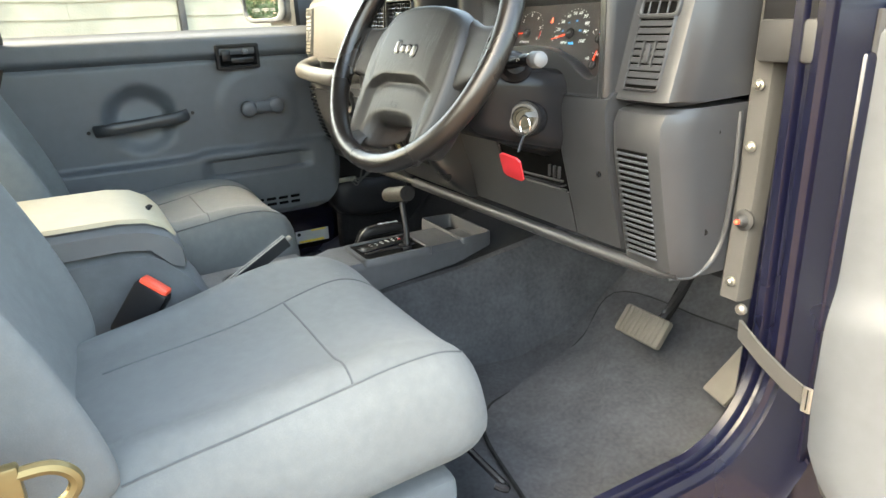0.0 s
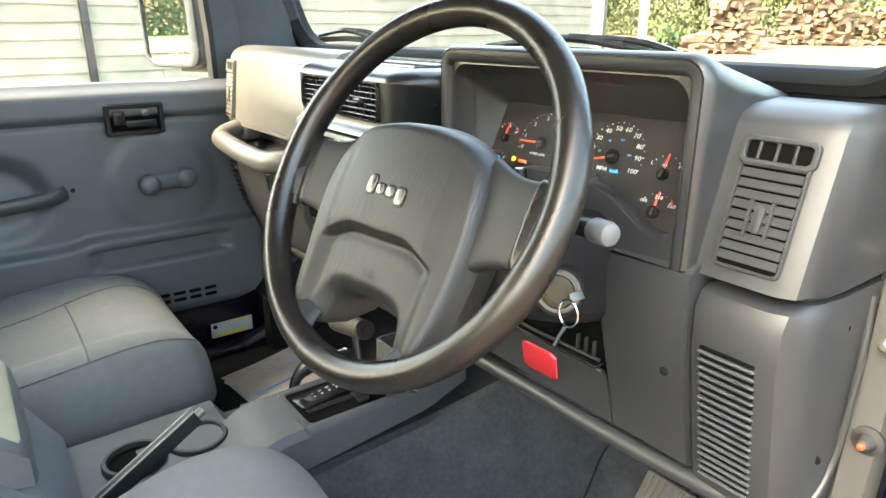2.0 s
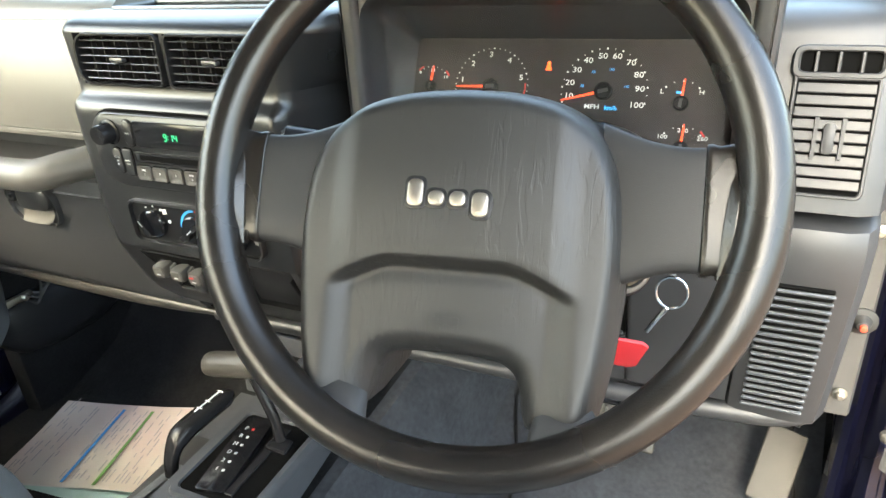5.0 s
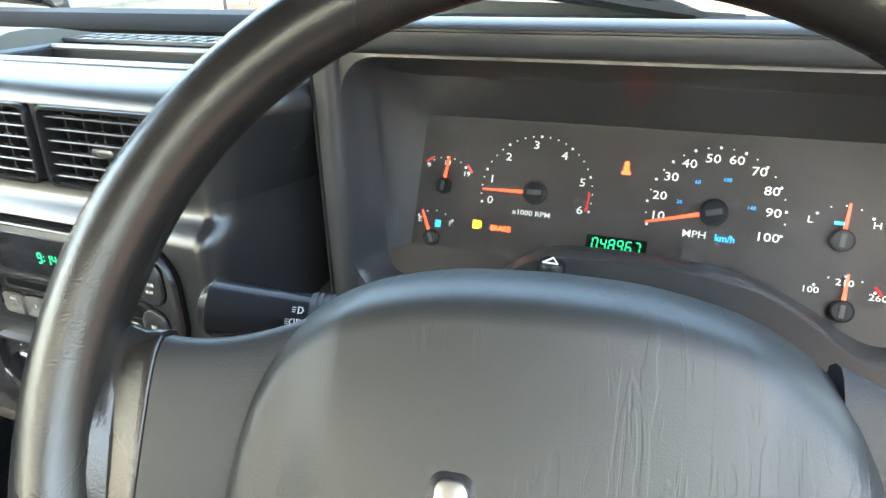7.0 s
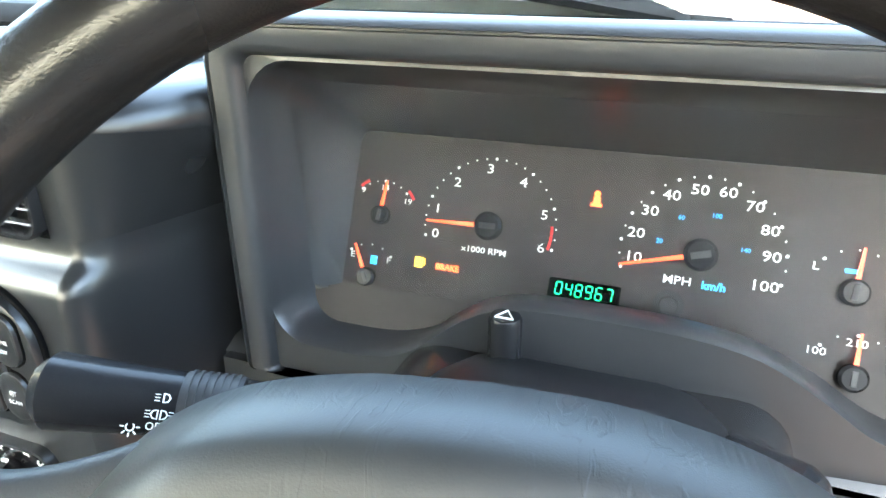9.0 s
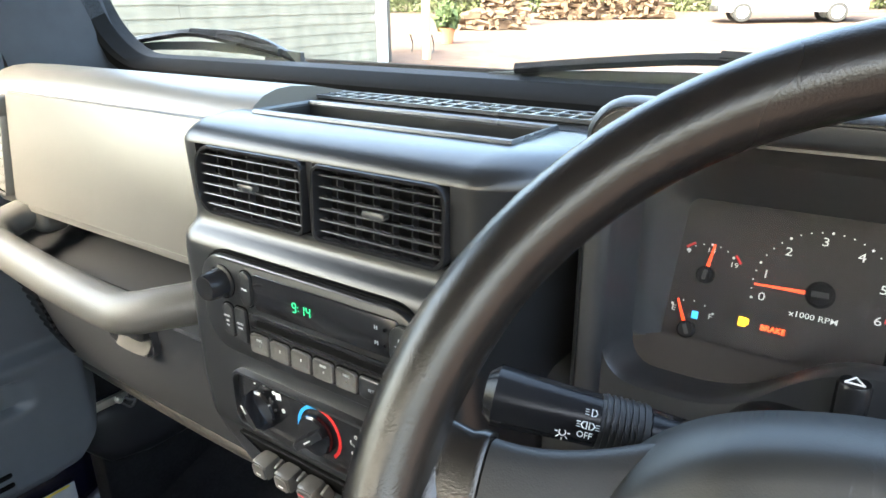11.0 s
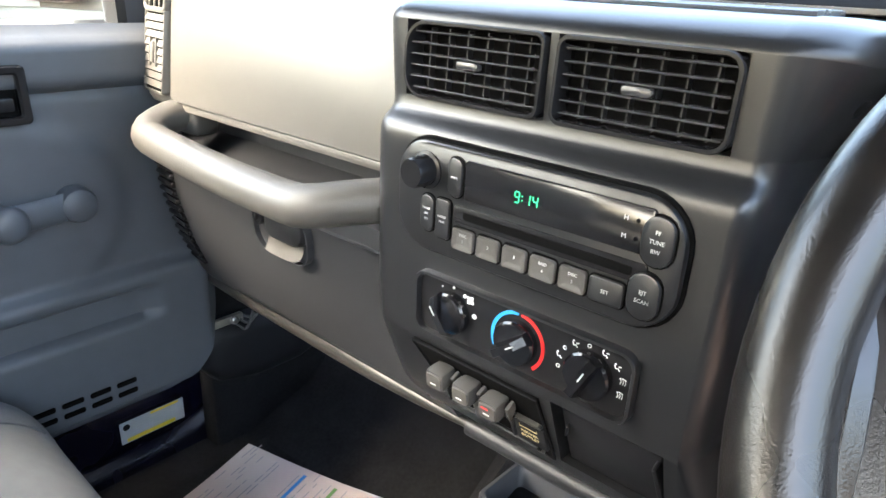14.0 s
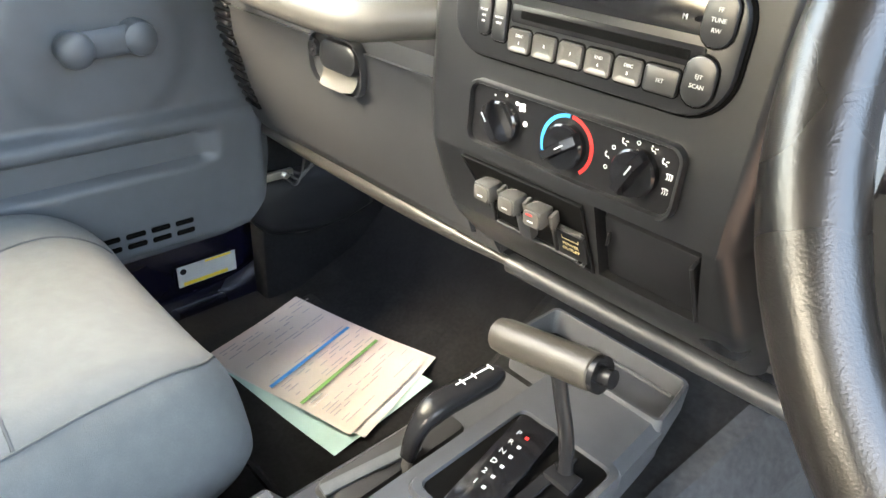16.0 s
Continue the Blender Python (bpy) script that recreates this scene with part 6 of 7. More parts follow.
    b = thing("seat_belt_buckle", "black seat belt buckle with a red button", "buckle", at=(0.176, -0.545, 0.780), turn=Matrix.Rotation(radians(-34), 4, "X") @ Matrix.Rotation(radians(10), 4, "Y") @ Matrix.Rotation(radians(62), 4, "Z"))
    part("body", box((0.058, 0.034, 0.10), (0, 0, 0.0), bevel=0.009), M_BLACK, b)
    part("button", box((0.048, 0.026, 0.014), (0, 0.0, 0.050), bevel=0.005), M_REDBTN, b, "bright red release button")
    part("stem", box((0.03, 0.012, 0.10), (0, 0, -0.085), bevel=0.004), M_BLACK, b)


build_console()

# ---- fittings on the dashboard ----
M_PRESET = material("preset_key_plastic", (0.068, 0.065, 0.06), rough=0.22, vary=0.1, bump=0.1)
M_OUTLETPRINT = material("faded_yellow_print", (0.50, 0.40, 0.20), rough=0.6, vary=0.1, bump=0)
M_GRIP = material("grip_vinyl", (0.063, 0.0585, 0.051), rough=0.46, vary=0.12, bump=0.4)


M_SCREEN = material("display_window", (0.010, 0.010, 0.011), rough=0.17, vary=0.1, bump=0, rough_vary=0.03)


def build_radio():
    r = thing("radio", "black car radio with a green clock display and oval keys", "car radio", at=(-0.004, -0.0015, 1.1265))
    part("gap", plate(rrect(0.2275, 0.0875, 0.031, 7), 0.004, 0.001, -0.0008), M_DARK, r)
    part("fascia", plate(rrect(0.223, 0.083, 0.029, 7), 0.008, 0.003, -0.0055), M_STACK, r, "satin black fascia")
    y = -0.0058
    part("display", plate(rrect(0.138, 0.0285, 0.003, 3), 0.004, 0.0008, y - 0.0015), M_SCREEN, r, "glossy display window", at=Matrix.Translation((0.0235, 0, 0.0205)))
    display_digits("clock_digit", "9:14", 0.0072, M_GREENLED, r, 0.006, 0.0195, y - 0.0019)
    for dz, t in ((0.0055, "H"), (-0.0055, "M")):
        lettering("key_print", t, 0.0042, M_FAINT, r, 0.075, 0.0205 + dz, y - 0.0019)
        part("set_pin", lathe([(0.0002, 0.001), (0.0012, 0.001), (0.0014, 0)], 8, m=Matrix.Translation((0.0825, y - 0.0015, 0.0205 + dz)) @ Matrix.Rotation(radians(90), 4, "X")), M_DARK, r)
    part("volume_knob", lathe([(0.0140, 0.0), (0.0140, 0.002), (0.0115, 0.003), (0.0109, 0.016), (0.0098, 0.018), (0.0002, 0.0175)], 28, m=Matrix.Translation((-0.082, y + 0.001, 0.020)) @ Matrix.Rotation(radians(90), 4, "X")), M_BLACK, r, "ridged volume knob")
    part("disc_slot", plate(rrect(0.146, 0.0125, 0.002, 2), 0.004, 0.0005, y - 0.0008), M_BLACK, r, at=Matrix.Translation((0.019, 0, -0.0055)))
    part("disc_gap", plate(rrect(0.128, 0.0055, 0.001, 2), 0.002, 0, y - 0.0013), M_DARK, r, at=Matrix.Translation((0.019, 0, -0.0055)))

    def key(x, z, w, h, rad, text, size=0.0040, mat=M_STACK, dz=0.0):
        part("key_gap", plate(rrect(w + 0.0022, h + 0.0022, rad + 0.001, 4), 0.003, 0, y - 0.0004), M_DARK, r, at=Matrix.Translation((x, 0, z)))
        cap = dished(w, h, rad, y - 0.0026) if mat is M_PRESET else plate(rrect(w, h, rad, 4), 0.006, 0.0014, y - 0.0026)
        k = part("key", cap, mat, r, at=Matrix.Translation((x, 0, z)), smooth=25)
        for i, t in enumerate(text):
            lettering("key_print", t, size * 0.85, M_FAINT, k, 0, dz - (i - (len(text) - 1) / 2) * size * 1.35, y - 0.0029 + (0.0012 if mat is M_PRESET else 0.0))
        return k
    keys = (("DISC", "1"), ("2",), ("3",), ("RND", "4"), ("DISC", "5"))
    for i, t in enumerate(keys):
        key(-0.0440 + 0.0224 * i, -0.0235, 0.0200, 0.0165, 0.003, t, 0.0036, M_PRESET, 0.001)
    key(0.0690, -0.0235, 0.0235, 0.0165, 0.003, ("SET",))
    key(0.0955, 0.0165, 0.0200, 0.0310, 0.010, ("FF", "TUNE", "RW"), 0.0042)
    key(0.0925, -0.0185, 0.0205, 0.0300, 0.010, ("EJT", "SCAN"), 0.0042, dz=0.0)
    key(-0.0535, 0.0205, 0.0130, 0.0285, 0.006, ("PWR",), 0.0034)
    key(-0.0635, -0.0125, 0.0130, 0.0300, 0.003, ("AUDIO", "TIME"), 0.0030)
    key(-0.0785, -0.0115, 0.0130, 0.0280, 0.006, ("MODE", "AM", "FM"), 0.0030)


build_radio()


def build_climate():
    c = thing("climate_control", "black heater control panel with three rotary knobs", "heater controls", at=(-0.002, -0.0015, 1.0395))
    part("surround", ring_frame(rrect(0.188, 0.054, 0.012, 6), rrect(0.181, 0.047, 0.009, 6), 0.012, -0.0045, 0.0016), M_STACK, c)
    part("panel", plate(rrect(0.181, 0.047, 0.009, 6), 0.004, 0, 0.0005), M_BLACK, c)
    for i, (x, a) in enumerate(((-0.058, -38), (0.003, 52), (0.061, 25))):
        k = part("knob", lathe([(0.0170, 0), (0.0170, 0.006), (0.0155, 0.0075), (0.0002, 0.0080)], 28, m=Matrix.Rotation(radians(90), 4, "X")), M_GLOSSBLACK, c, "glossy black rotary knob", at=Matrix.Translation((x, 0.0005, -0.001)) @ Matrix.Rotation(radians(a), 4, "Y"))
        gp = loft([[(-0.0048, -0.006, z * 0.0165), (-0.0030, yy, z * 0.0155), (0.0030, yy, z * 0.0155), (0.0048, -0.006, z * 0.0165)] for z, yy in ((-1, -0.012), (-0.7, -0.0185), (0.6, -0.0185), (1.08, -0.012))])
        part("grip", gp, M_GLOSSBLACK, k)
        part("pointer", box((0.0010, 0.0006, 0.008), (0, -0.0187, 0.0075)), M_GREYPRINT, k)
    for (t0, t1, mat) in ((92, 222, M_CYAN), (-48, 86, M_REDPRINT)):
        n = 14
        rings = []
        for i in range(n + 1):
            t = radians(t0 + (t1 - t0) * i / n)
            rings.append([(0.003 + q * math.cos(t), yy, -0.001 + q * math.sin(t)) for q, yy in ((0.0205, 0.0), (0.0232, 0.0), (0.0232, 0.0008), (0.0205, 0.0008))])
        part("temperature_arc", loft(rings), mat, c, "blue cold arc" if mat is M_CYAN else "red hot arc")
    for a, s in ((118, 0.0008), (88, 0.0012), (58, 0.0016), (12, 0.0021)):
        part("fan_mark", lathe([(0.0002, 0.0004), (s, 0.0004), (s, 0)], 10, m=Matrix.Translation((-0.058 + 0.0222 * math.cos(radians(a)), 0.0003, -0.001 + 0.0210 * math.sin(radians(a)))) @ Matrix.Rotation(radians(90), 4, "X")), M_WHITE, c)
    fan = bmesh.new()
    for q in range(4):
        box((0.0022, 0.0004, 0.0032), (0.0022 * math.cos(q * 1.57 + 0.8), 0, 0.0022 * math.sin(q * 1.57 + 0.8)), rot=Matrix.Rotation(q * 1.57, 4, "Y"), bm=fan)
    part("fan_symbol", fan, M_WHITE, c, at=Matrix.Translation((-0.041, 0.0002, 0.0150)))
    for n, a in enumerate((192, 168, 146, 122, 96, 68, 40, 12, -18)):
        bm = bmesh.new()
        if n in (0, 2, 4):
            ring = [(0.0013 * math.cos(6.283 * q / 8), 0, 0.0013 * math.sin(6.283 * q / 8)) for q in range(8)]
            sweep(ring, 0.00032, n=4, closed=True, up=(0, 1, 0), bm=bm)
        elif n in (7, 8):
            for q in range(3):
                sweep([(-0.0016 + 0.0016 * q, 0, -0.0018), (-0.0010 + 0.0016 * q, 0, 0.0), (-0.0016 + 0.0016 * q, 0, 0.0018)], 0.00032, n=4, bm=bm)
            sweep([(-0.0024, 0, 0.0020), (0.0, 0, 0.0026), (0.0024, 0, 0.0020)], 0.00032, n=4, bm=bm)
        else:
            sweep([(-0.0020, 0, 0.0012), (-0.0010, 0, -0.0008), (0.0008, 0, -0.0006), (0.0018, 0, -0.0020)], 0.00042, n=4, bm=bm)
            box((0.0010, 0.0005, 0.0010), (-0.0014, 0, 0.0022), bm=bm)
            if n != 1:
                sweep([(0.0028, 0, 0.0014), (0.0008, 0, 0.0010)], 0.00034, n=4, bm=bm)
        part("mode_symbol", bm, M_WHITE, c, at=Matrix.Translation((0.061 + 0.0240 * math.cos(radians(a)), 0.0002, -0.001 + 0.0200 * math.sin(radians(a)))))


build_climate()


def build_switches():
    s = thing("switch_panel", "recessed panel of grey push switches and a power outlet", "switch panel", at=(-0.02, 0.0126, 0.975), turn=Matrix.Rotation(radians(23.5), 4, "X"))
    edge = [(0.040, 0.0225), (-0.084, 0.0225), (-0.070, -0.006), (-0.055, -0.043), (0.030, -0.047), (0.046, -0.049)]
    # flat black plate stands for the shade inside the recess
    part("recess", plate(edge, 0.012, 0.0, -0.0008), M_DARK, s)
    part("rim", sweep([(x, -0.0012, z) for x, z in edge], 0.0012, n=6, closed=True, up=(0, 1, 0)), M_SEAL, s)
    # cross bars between the two rows, and the faces left between the sockets
    part("bar", box((0.110, 0.004, 0.0035), (-0.014, -0.0025, -0.0095), bevel=0.001, seg=1), M_STACK, s)
    part("bar", box((0.088, 0.004, 0.0040), (-0.012, -0.0025, -0.0415), bevel=0.001, seg=1), M_STACK, s)
    for x, w in ((-0.0580, 0.004), (-0.0270, 0.005), (0.0110, 0.004)):
        part("upright", box((w, 0.004, 0.030), (x, -0.0022, -0.026), bevel=0.001, seg=1), M_STACK, s)
    part("blank_plug", box((0.015, 0.012, 0.022), (-0.0165, -0.004, -0.026), bevel=0.004), M_DASH, s, "dark grey blanking plug")
    for i in range(3):
        x, z = -0.047 + 0.0265 * i, 0.0085 - 0.0012 * i
        k = part("switch", box((0.0190, 0.018, 0.0172), (0, 0, 0), bevel=0.0035), M_PRESET, s, "grey push switch", at=Matrix.Translation((x, -0.012, z)) @ Matrix.Rotation(radians(-16), 4, "X"))
        part("switch_face", plate(rrect(0.0152, 0.0134, 0.003, 3), 0.002, 0.0008, -0.0098), M_GRIP, k)
        part("switch_symbol", box((0.0055, 0.0006, 0.0012), (0.0, -0.0101, -0.002)), M_FAINT, k)
        part("switch_clip", box((0.0035, 0.010, 0.015), (x + 0.0125, -0.008, z - 0.003), bevel=0.001), M_PRESET, s)
    part("red_mark", box((0.006, 0.0006, 0.0016), (0.006, -0.0220, 0.0145)), M_REDPRINT, s)
    part("socket_lip", box((0.026, 0.005, 0.002), (0.0265, -0.003, -0.0075), bevel=0.0008, seg=1), M_PRESET, s)
    part("outlet_block", box((0.029, 0.006, 0.028), (0.0285, -0.001, -0.026), bevel=0.002), M_MATTBLACK, s)
    lettering("outlet_print", "POWER", 0.0046, M_OUTLETPRINT, s, 0.0285, -0.0235, -0.0046)
    lettering("outlet_print", "OUTLET", 0.0046, M_OUTLETPRINT, s, 0.0285, -0.0290, -0.0046)
    part("outlet_bracket", sweep([(0.0205, -0.0046, -0.0145), (0.0205, -0.0046, -0.0175), (0.0365, -0.0046, -0.0175), (0.0365, -0.0046, -0.0145)], 0.0004, n=4), M_OUTLETPRINT, s)
    for x, z in ((0.030, -0.0425), (0.037, -0.0440)):
        part("pin", lathe([(0.0018, 0), (0.0018, 0.003), (0.0002, 0.0034)], 8, m=Matrix.Translation((x, -0.001, z)) @ Matrix.Rotation(radians(90), 4, "X")), M_LOUVRE, s)
    a = thing("ashtray", "black closed ashtray drawer sunk in the centre stack", "ashtray", at=(0.0726, 0.031, 0.965), turn=Matrix.Rotation(radians(23.5), 4, "X"))
    part("drawer", plate([(0.0385, 0.030), (-0.038, 0.030), (-0.038, -0.034), (0.0385, -0.034)][::-1], 0.006, 0.002, -0.0055), M_MATTBLACK, a)
    part("side_wall", box((0.003, 0.012, 0.058), (0.0395, -0.008, -0.003), bevel=0.001, seg=1, rot=Matrix.Rotation(radians(-6), 4, "Y")), M_MATTBLACK, a)
    part("pivot", box((0.002, 0.004, 0.016), (-0.034, -0.008, 0.010), bevel=0.0008, seg=1, rot=Matrix.Rotation(radians(12), 4, "Y")), M_STACK, a)


build_switches()




def build_grab_handle():
    g = thing("grab_handle", "stout moulded grab handle on the passenger side of the dash", "grab handle", at=(-0.36, 0.0, 1.09))
    pts = [(-0.190, 0.075, 0.018), (-0.196, 0.045, 0.014), (-0.190, 0.016, 0.006), (-0.172, 0.001, 0.0), (-0.14, -0.004, -0.003), (0.0, -0.014, -0.006), (0.12, -0.020, -0.004), (0.150, -0.016, -0.001), (0.175, 0.002, 0.004), (0.205, 0.034, 0.008), (0.225, 0.06, 0.008)]
    sp = spline(pts, 6)
    part("bar", sweep(sp, [0.0205] * len(sp), n=16, flat=0.95), M_GRIP, g, "worn grey grip")
    part("end_mount", box((0.05, 0.04, 0.05), (-0.192, 0.072, 0.014), bevel=0.012, seg=3), M_GRIP, g)
    part("end_mount", box((0.04, 0.05, 0.05), (0.215, 0.055, 0.006), bevel=0.012, seg=3), M_DASH, g)
    gl = thing("glove_box", "dark grey glove box lid with a recessed latch", "glove box", at=(-0.36, 0.044, 0.985))
    face = [(0.0, 0.050), (0.002, 0.045), (0.004, 0.015), (0.022, -0.055), (0.040, -0.100), (0.048, -0.118)]
    part("lid", loft([[(x, y - 0.003 + d, z) for y, z in face] + [(x, y + 0.012, z) for y, z in face[::-1]] for x, d in ((-0.215, 0.004), (-0.212, 0.0), (0.0, 0.0), (0.200, 0.0), (0.203, 0.004))]), M_DASH, gl, smooth=50)
    lt = part("latch", ring_frame(rrect(0.098, 0.064, 0.026, 7), rrect(0.092, 0.058, 0.023, 7), 0.012, 0.0005, 0.003), M_DASH, gl, "latch recess", at=Matrix.Translation((0.024, -0.0085, 0.029)) @ Matrix.Rotation(radians(6), 4, "X"))
    part("recess_floor", plate(rrect(0.092, 0.058, 0.023, 7), 0.004, 0, 0.006), M_DASH, lt)
    part("paddle", plate(rrect(0.066, 0.032, 0.014, 6), 0.014, 0.006, -0.005, dome=0.003), M_STACK, lt, at=Matrix.Translation((0.013, 0, 0.011)) @ Matrix.Rotation(radians(-8), 4, "X"))
    part("finger_dish", loft([[(k, -0.0030, -0.0275 + 0.007 * abs(k / 0.036) ** 3), (k, 0.0008, -0.021 + 0.003 * abs(k / 0.036) ** 3), (k, 0.0040, -0.013), (k, 0.0055, -0.003)] for k in (-0.026, -0.022, -0.016, 0.0, 0.016, 0.028, 0.034, 0.036)], closed=False, caps=False), M_GRIP, lt, "pale finger dish", smooth=60)
    part("lock", lathe([(0.0002, 0.003), (0.003, 0.003), (0.0032, 0.005), (0.0085, 0.005), (0.0100, 0)], 18, m=Matrix.Translation((-0.032, 0.002, 0.012)) @ Matrix.Rotation(radians(90), 4, "X")), M_BLACK, lt)
    # ribbed grip strip at the passenger end of the glove box
    sv = thing("side_outlet", "ribbed black side outlet at the end of the dash", "air vent", at=(-0.594, 0.0440, 0.960))
    for k in range(13):
        z = 0.074 - 0.0118 * k
        y = float(np.interp(z + 0.96, (0.865, 0.93, 1.0, 1.035), (0.094, 0.066, 0.048, 0.046))) - 0.046
        part("rib", box((0.046, 0.010, 0.0068), (-0.002, y + 0.001, z), bevel=0.002, seg=1, rot=Matrix.Rotation(radians(-6), 4, "Z")), M_BLACK, sv)


build_grab_handle()


def build_lower_shelf():
    """The raised cover below the instruments, cut out round the column, with a pocket in the cut-out."""
    def back(z):
        return float(np.interp(z, (0.855, 0.90, 1.0, 1.07, 1.092), (0.132, 0.120, 0.092, 0.085, 0.086)))

    def strip(x0, x1, z0, z1, soft_left=False, unseen_soft_top=False):
        zs = list(np.linspace(z0, z1, 14))
        xs = [(x0, 0.0065), (x0 + 0.0012, 0.003), (x0 + 0.0035, 0.0008), (x0 + 0.007, 0.0)] if soft_left else [(x0, 0.0)]
        rings = []
        for x, e in xs + [(x1, 0.0)]:
            face = [(x, back(z) - 0.007 + e + ((0.004 if k == len(zs) - 1 else 0.0) if unseen_soft_top else 0.0), z) for k, z in enumerate(zs)]
            rings.append(face + [(x, back(z) + 0.003, z) for z in zs[::-1]])
        return loft(rings)
    part("column_cover", strip(0.459, 0.5645, 0.858, 1.092, True, True), M_DASH, dash, smooth=50)
    part("column_cover", strip(0.150, 0.2760, 0.858, 1.092), M_DASH, dash, smooth=50)
    low = strip(0.2760, 0.459, 0.858, 0.930)
    part("column_cover", low, M_DASH, dash, smooth=50)
    s = thing("column_pocket", "pocket with a ledge below the ignition lock, its shade a black sheet", "pocket", at=(0.0, 0.0, 0.0))
    rows = (1.090, 1.07, 1.03, 1.0, 0.975, 0.95, 0.9295)
    # black sheet over the panel paints the shade within the cut-out
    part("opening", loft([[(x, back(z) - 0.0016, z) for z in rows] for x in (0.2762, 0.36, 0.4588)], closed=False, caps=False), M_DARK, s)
    part("ledge", sweep(spline([(0.278, 0.0910, 0.985), (0.281, 0.0975, 0.955), (0.292, 0.1035, 0.937), (0.320, 0.1050, 0.9315), (0.390, 0.1048, 0.9315), (0.456, 0.1035, 0.9330)], 5), 0.0028, n=8), M_DASH, s)
    part("inner_ledge", sweep(spline([(0.300, 0.0930, 0.962), (0.318, 0.0970, 0.949), (0.360, 0.0975, 0.947), (0.455, 0.0965, 0.950)], 5), 0.0022, n=8), M_SPOKE, s)
    part("ledge_floor", box((0.165, 0.016, 0.004), (0.372, 0.0985, 0.941), bevel=0.0015, seg=1), M_BLACK, s)
    for k in range(3):
        part("rib", box((0.0022, 0.006, 0.020), (0.424 + 0.0125 * k, 0.0930, 0.964), bevel=0.0006, seg=1), M_SPOKE, s)


build_lower_shelf()


# ---- passenger door ----
def build_passenger_door():
    d = thing("door_1", "closed passenger door with moulded dark grey trim", "car door", at=(DOOR_X, 0, 0), kind="structure")
    ny, nz = 130, 90
    y0, y1, z0, z1 = -0.92, 0.125, 0.672, 1.205

    def sm(a, b, v):
        t = max(0.0, min(1.0, (v - a) / (b - a)))
        return t * t * (3 - 2 * t)

    def depth(y, z):
        x = 0.0
        x += 0.016 * sm(1.125, 1.145, z) - 0.03 * sm(1.18, 1.206, z)          # padded belt
        x -= 0.006 * math.exp(-((z - 1.128) / 0.005) ** 2)                       # groove under it
        r = math.hypot(y + 0.415, z - 0.985)                                      # round pull recess
        if r < 0.1:
            x -= 0.030 * (1 - sm(0.052, 0.099, r)) * (0.55 + 0.45 * sm(-0.06, 0.05, z - 0.985))
        r = math.hypot(y + 0.105, z - 0.985)                                      # shallow boss round the winder
        x += 0.006 * (1 - sm(0.095, 0.125, r))
        top = 0.872 + 0.012 * sm(-0.32, -0.26, y)
        low = 1 - sm(top - 0.012, top + 0.006, z)
        x += 0.020 * low                        # raised lower panel
        if -0.285 < y < 0.035:                                                    # long pocket in it
            zc = 0.832
            hh = 0.026
            ee = min(1.0, max(0.0, (y + 0.285) / 0.03)) * min(1.0, max(0.0, (0.035 - y) / 0.03))
            x -= 0.016 * (1 - sm(hh * 0.7, hh, abs(z - zc))) * ee
        x -= 0.02 * sm(0.10, 0.125, y) + 0.015 * (1 - sm(0.672, 0.69, z))
        return x
    bm = bmesh.new()
    vs = []
    for j in range(nz + 1):
        row = []
        z = z0 + (z1 - z0) * j / nz
        for i in range(ny + 1):
            y = y0 + (y1 - y0) * i / ny
            # lower front corner is rounded away
            yy = y
            if z < 0.80:
                lim = 0.125 - 0.11 * (1 - math.sqrt(max(0, 1 - ((0.80 - z) / 0.13) ** 2)))
                yy = y0 + (lim - y0) * i / ny
            row.append(bm.verts.new((depth(yy, z), yy, z)))
        vs.append(row)
    for j in range(nz):
        for i in range(ny):
            bm.faces.new((vs[j][i], vs[j][i + 1], vs[j + 1][i + 1], vs[j + 1][i]))
    part("trim_panel", bm, M_DOOR, d, "moulded dark grey door card", smooth=60)
    part("door_shell", box((0.07, 1.04, 0.50), (-0.075, -0.40, 0.925), bevel=0.01), M_BLUE, d)
    part("window_ledge", box((0.095, 1.04, 0.026), (-0.058, -0.40, 1.190), bevel=0.004), M_MATTBLACK, d, "black window seal")
    # pull strap
    st = spline([(0.005, -0.53, 0.968), (0.026, -0.50, 0.972), (0.030, -0.42, 0.978), (0.026, -0.33, 0.986), (0.005, -0.30, 0.990)], 6)
    part("pull_strap", sweep(st, [0.0155] * len(st), n=12, up=(1, 0, 0), flat=0.40), M_DASH, d, "black moulded pull strap")
    for y, z in ((-0.545, 0.966), (-0.285, 0.992)):
        part("strap_screw", lathe([(0.0002, 0.003), (0.004, 0.003), (0.005, 0)], 10, m=Matrix.Translation((0.0, y, z)) @ Matrix.Rotation(radians(90), 4, "Y")), M_BLACK, d)
    # release handle in its bezel (faces +x)
    face = Matrix.Rotation(radians(90), 4, "Z")
    hb = part("handle_bezel", ring_frame(rrect(0.118, 0.066, 0.006, 4), rrect(0.096, 0.046, 0.003, 4), 0.012, -0.010, 0.003), M_BLACK, d, at=Matrix.Translation((0.014, -0.148, 1.132)) @ face)
    part("handle_recess", plate(rrect(0.097, 0.047, 0.003, 3), 0.004, 0, 0.004), M_DARK, hb)
    part("release_lever", box((0.062, 0.010, 0.016), (0.012, -0.003, -0.010), bevel=0.003), M_BLACK, hb)
    part("lever_hinge", box((0.024, 0.008, 0.030), (-0.030, -0.001, 0.003), bevel=0.003), M_BLACK, hb)
    part("lock_slide", box((0.016, 0.008, 0.014), (0.022, -0.003, 0.012), bevel=0.003), M_DASHTOP, hb)
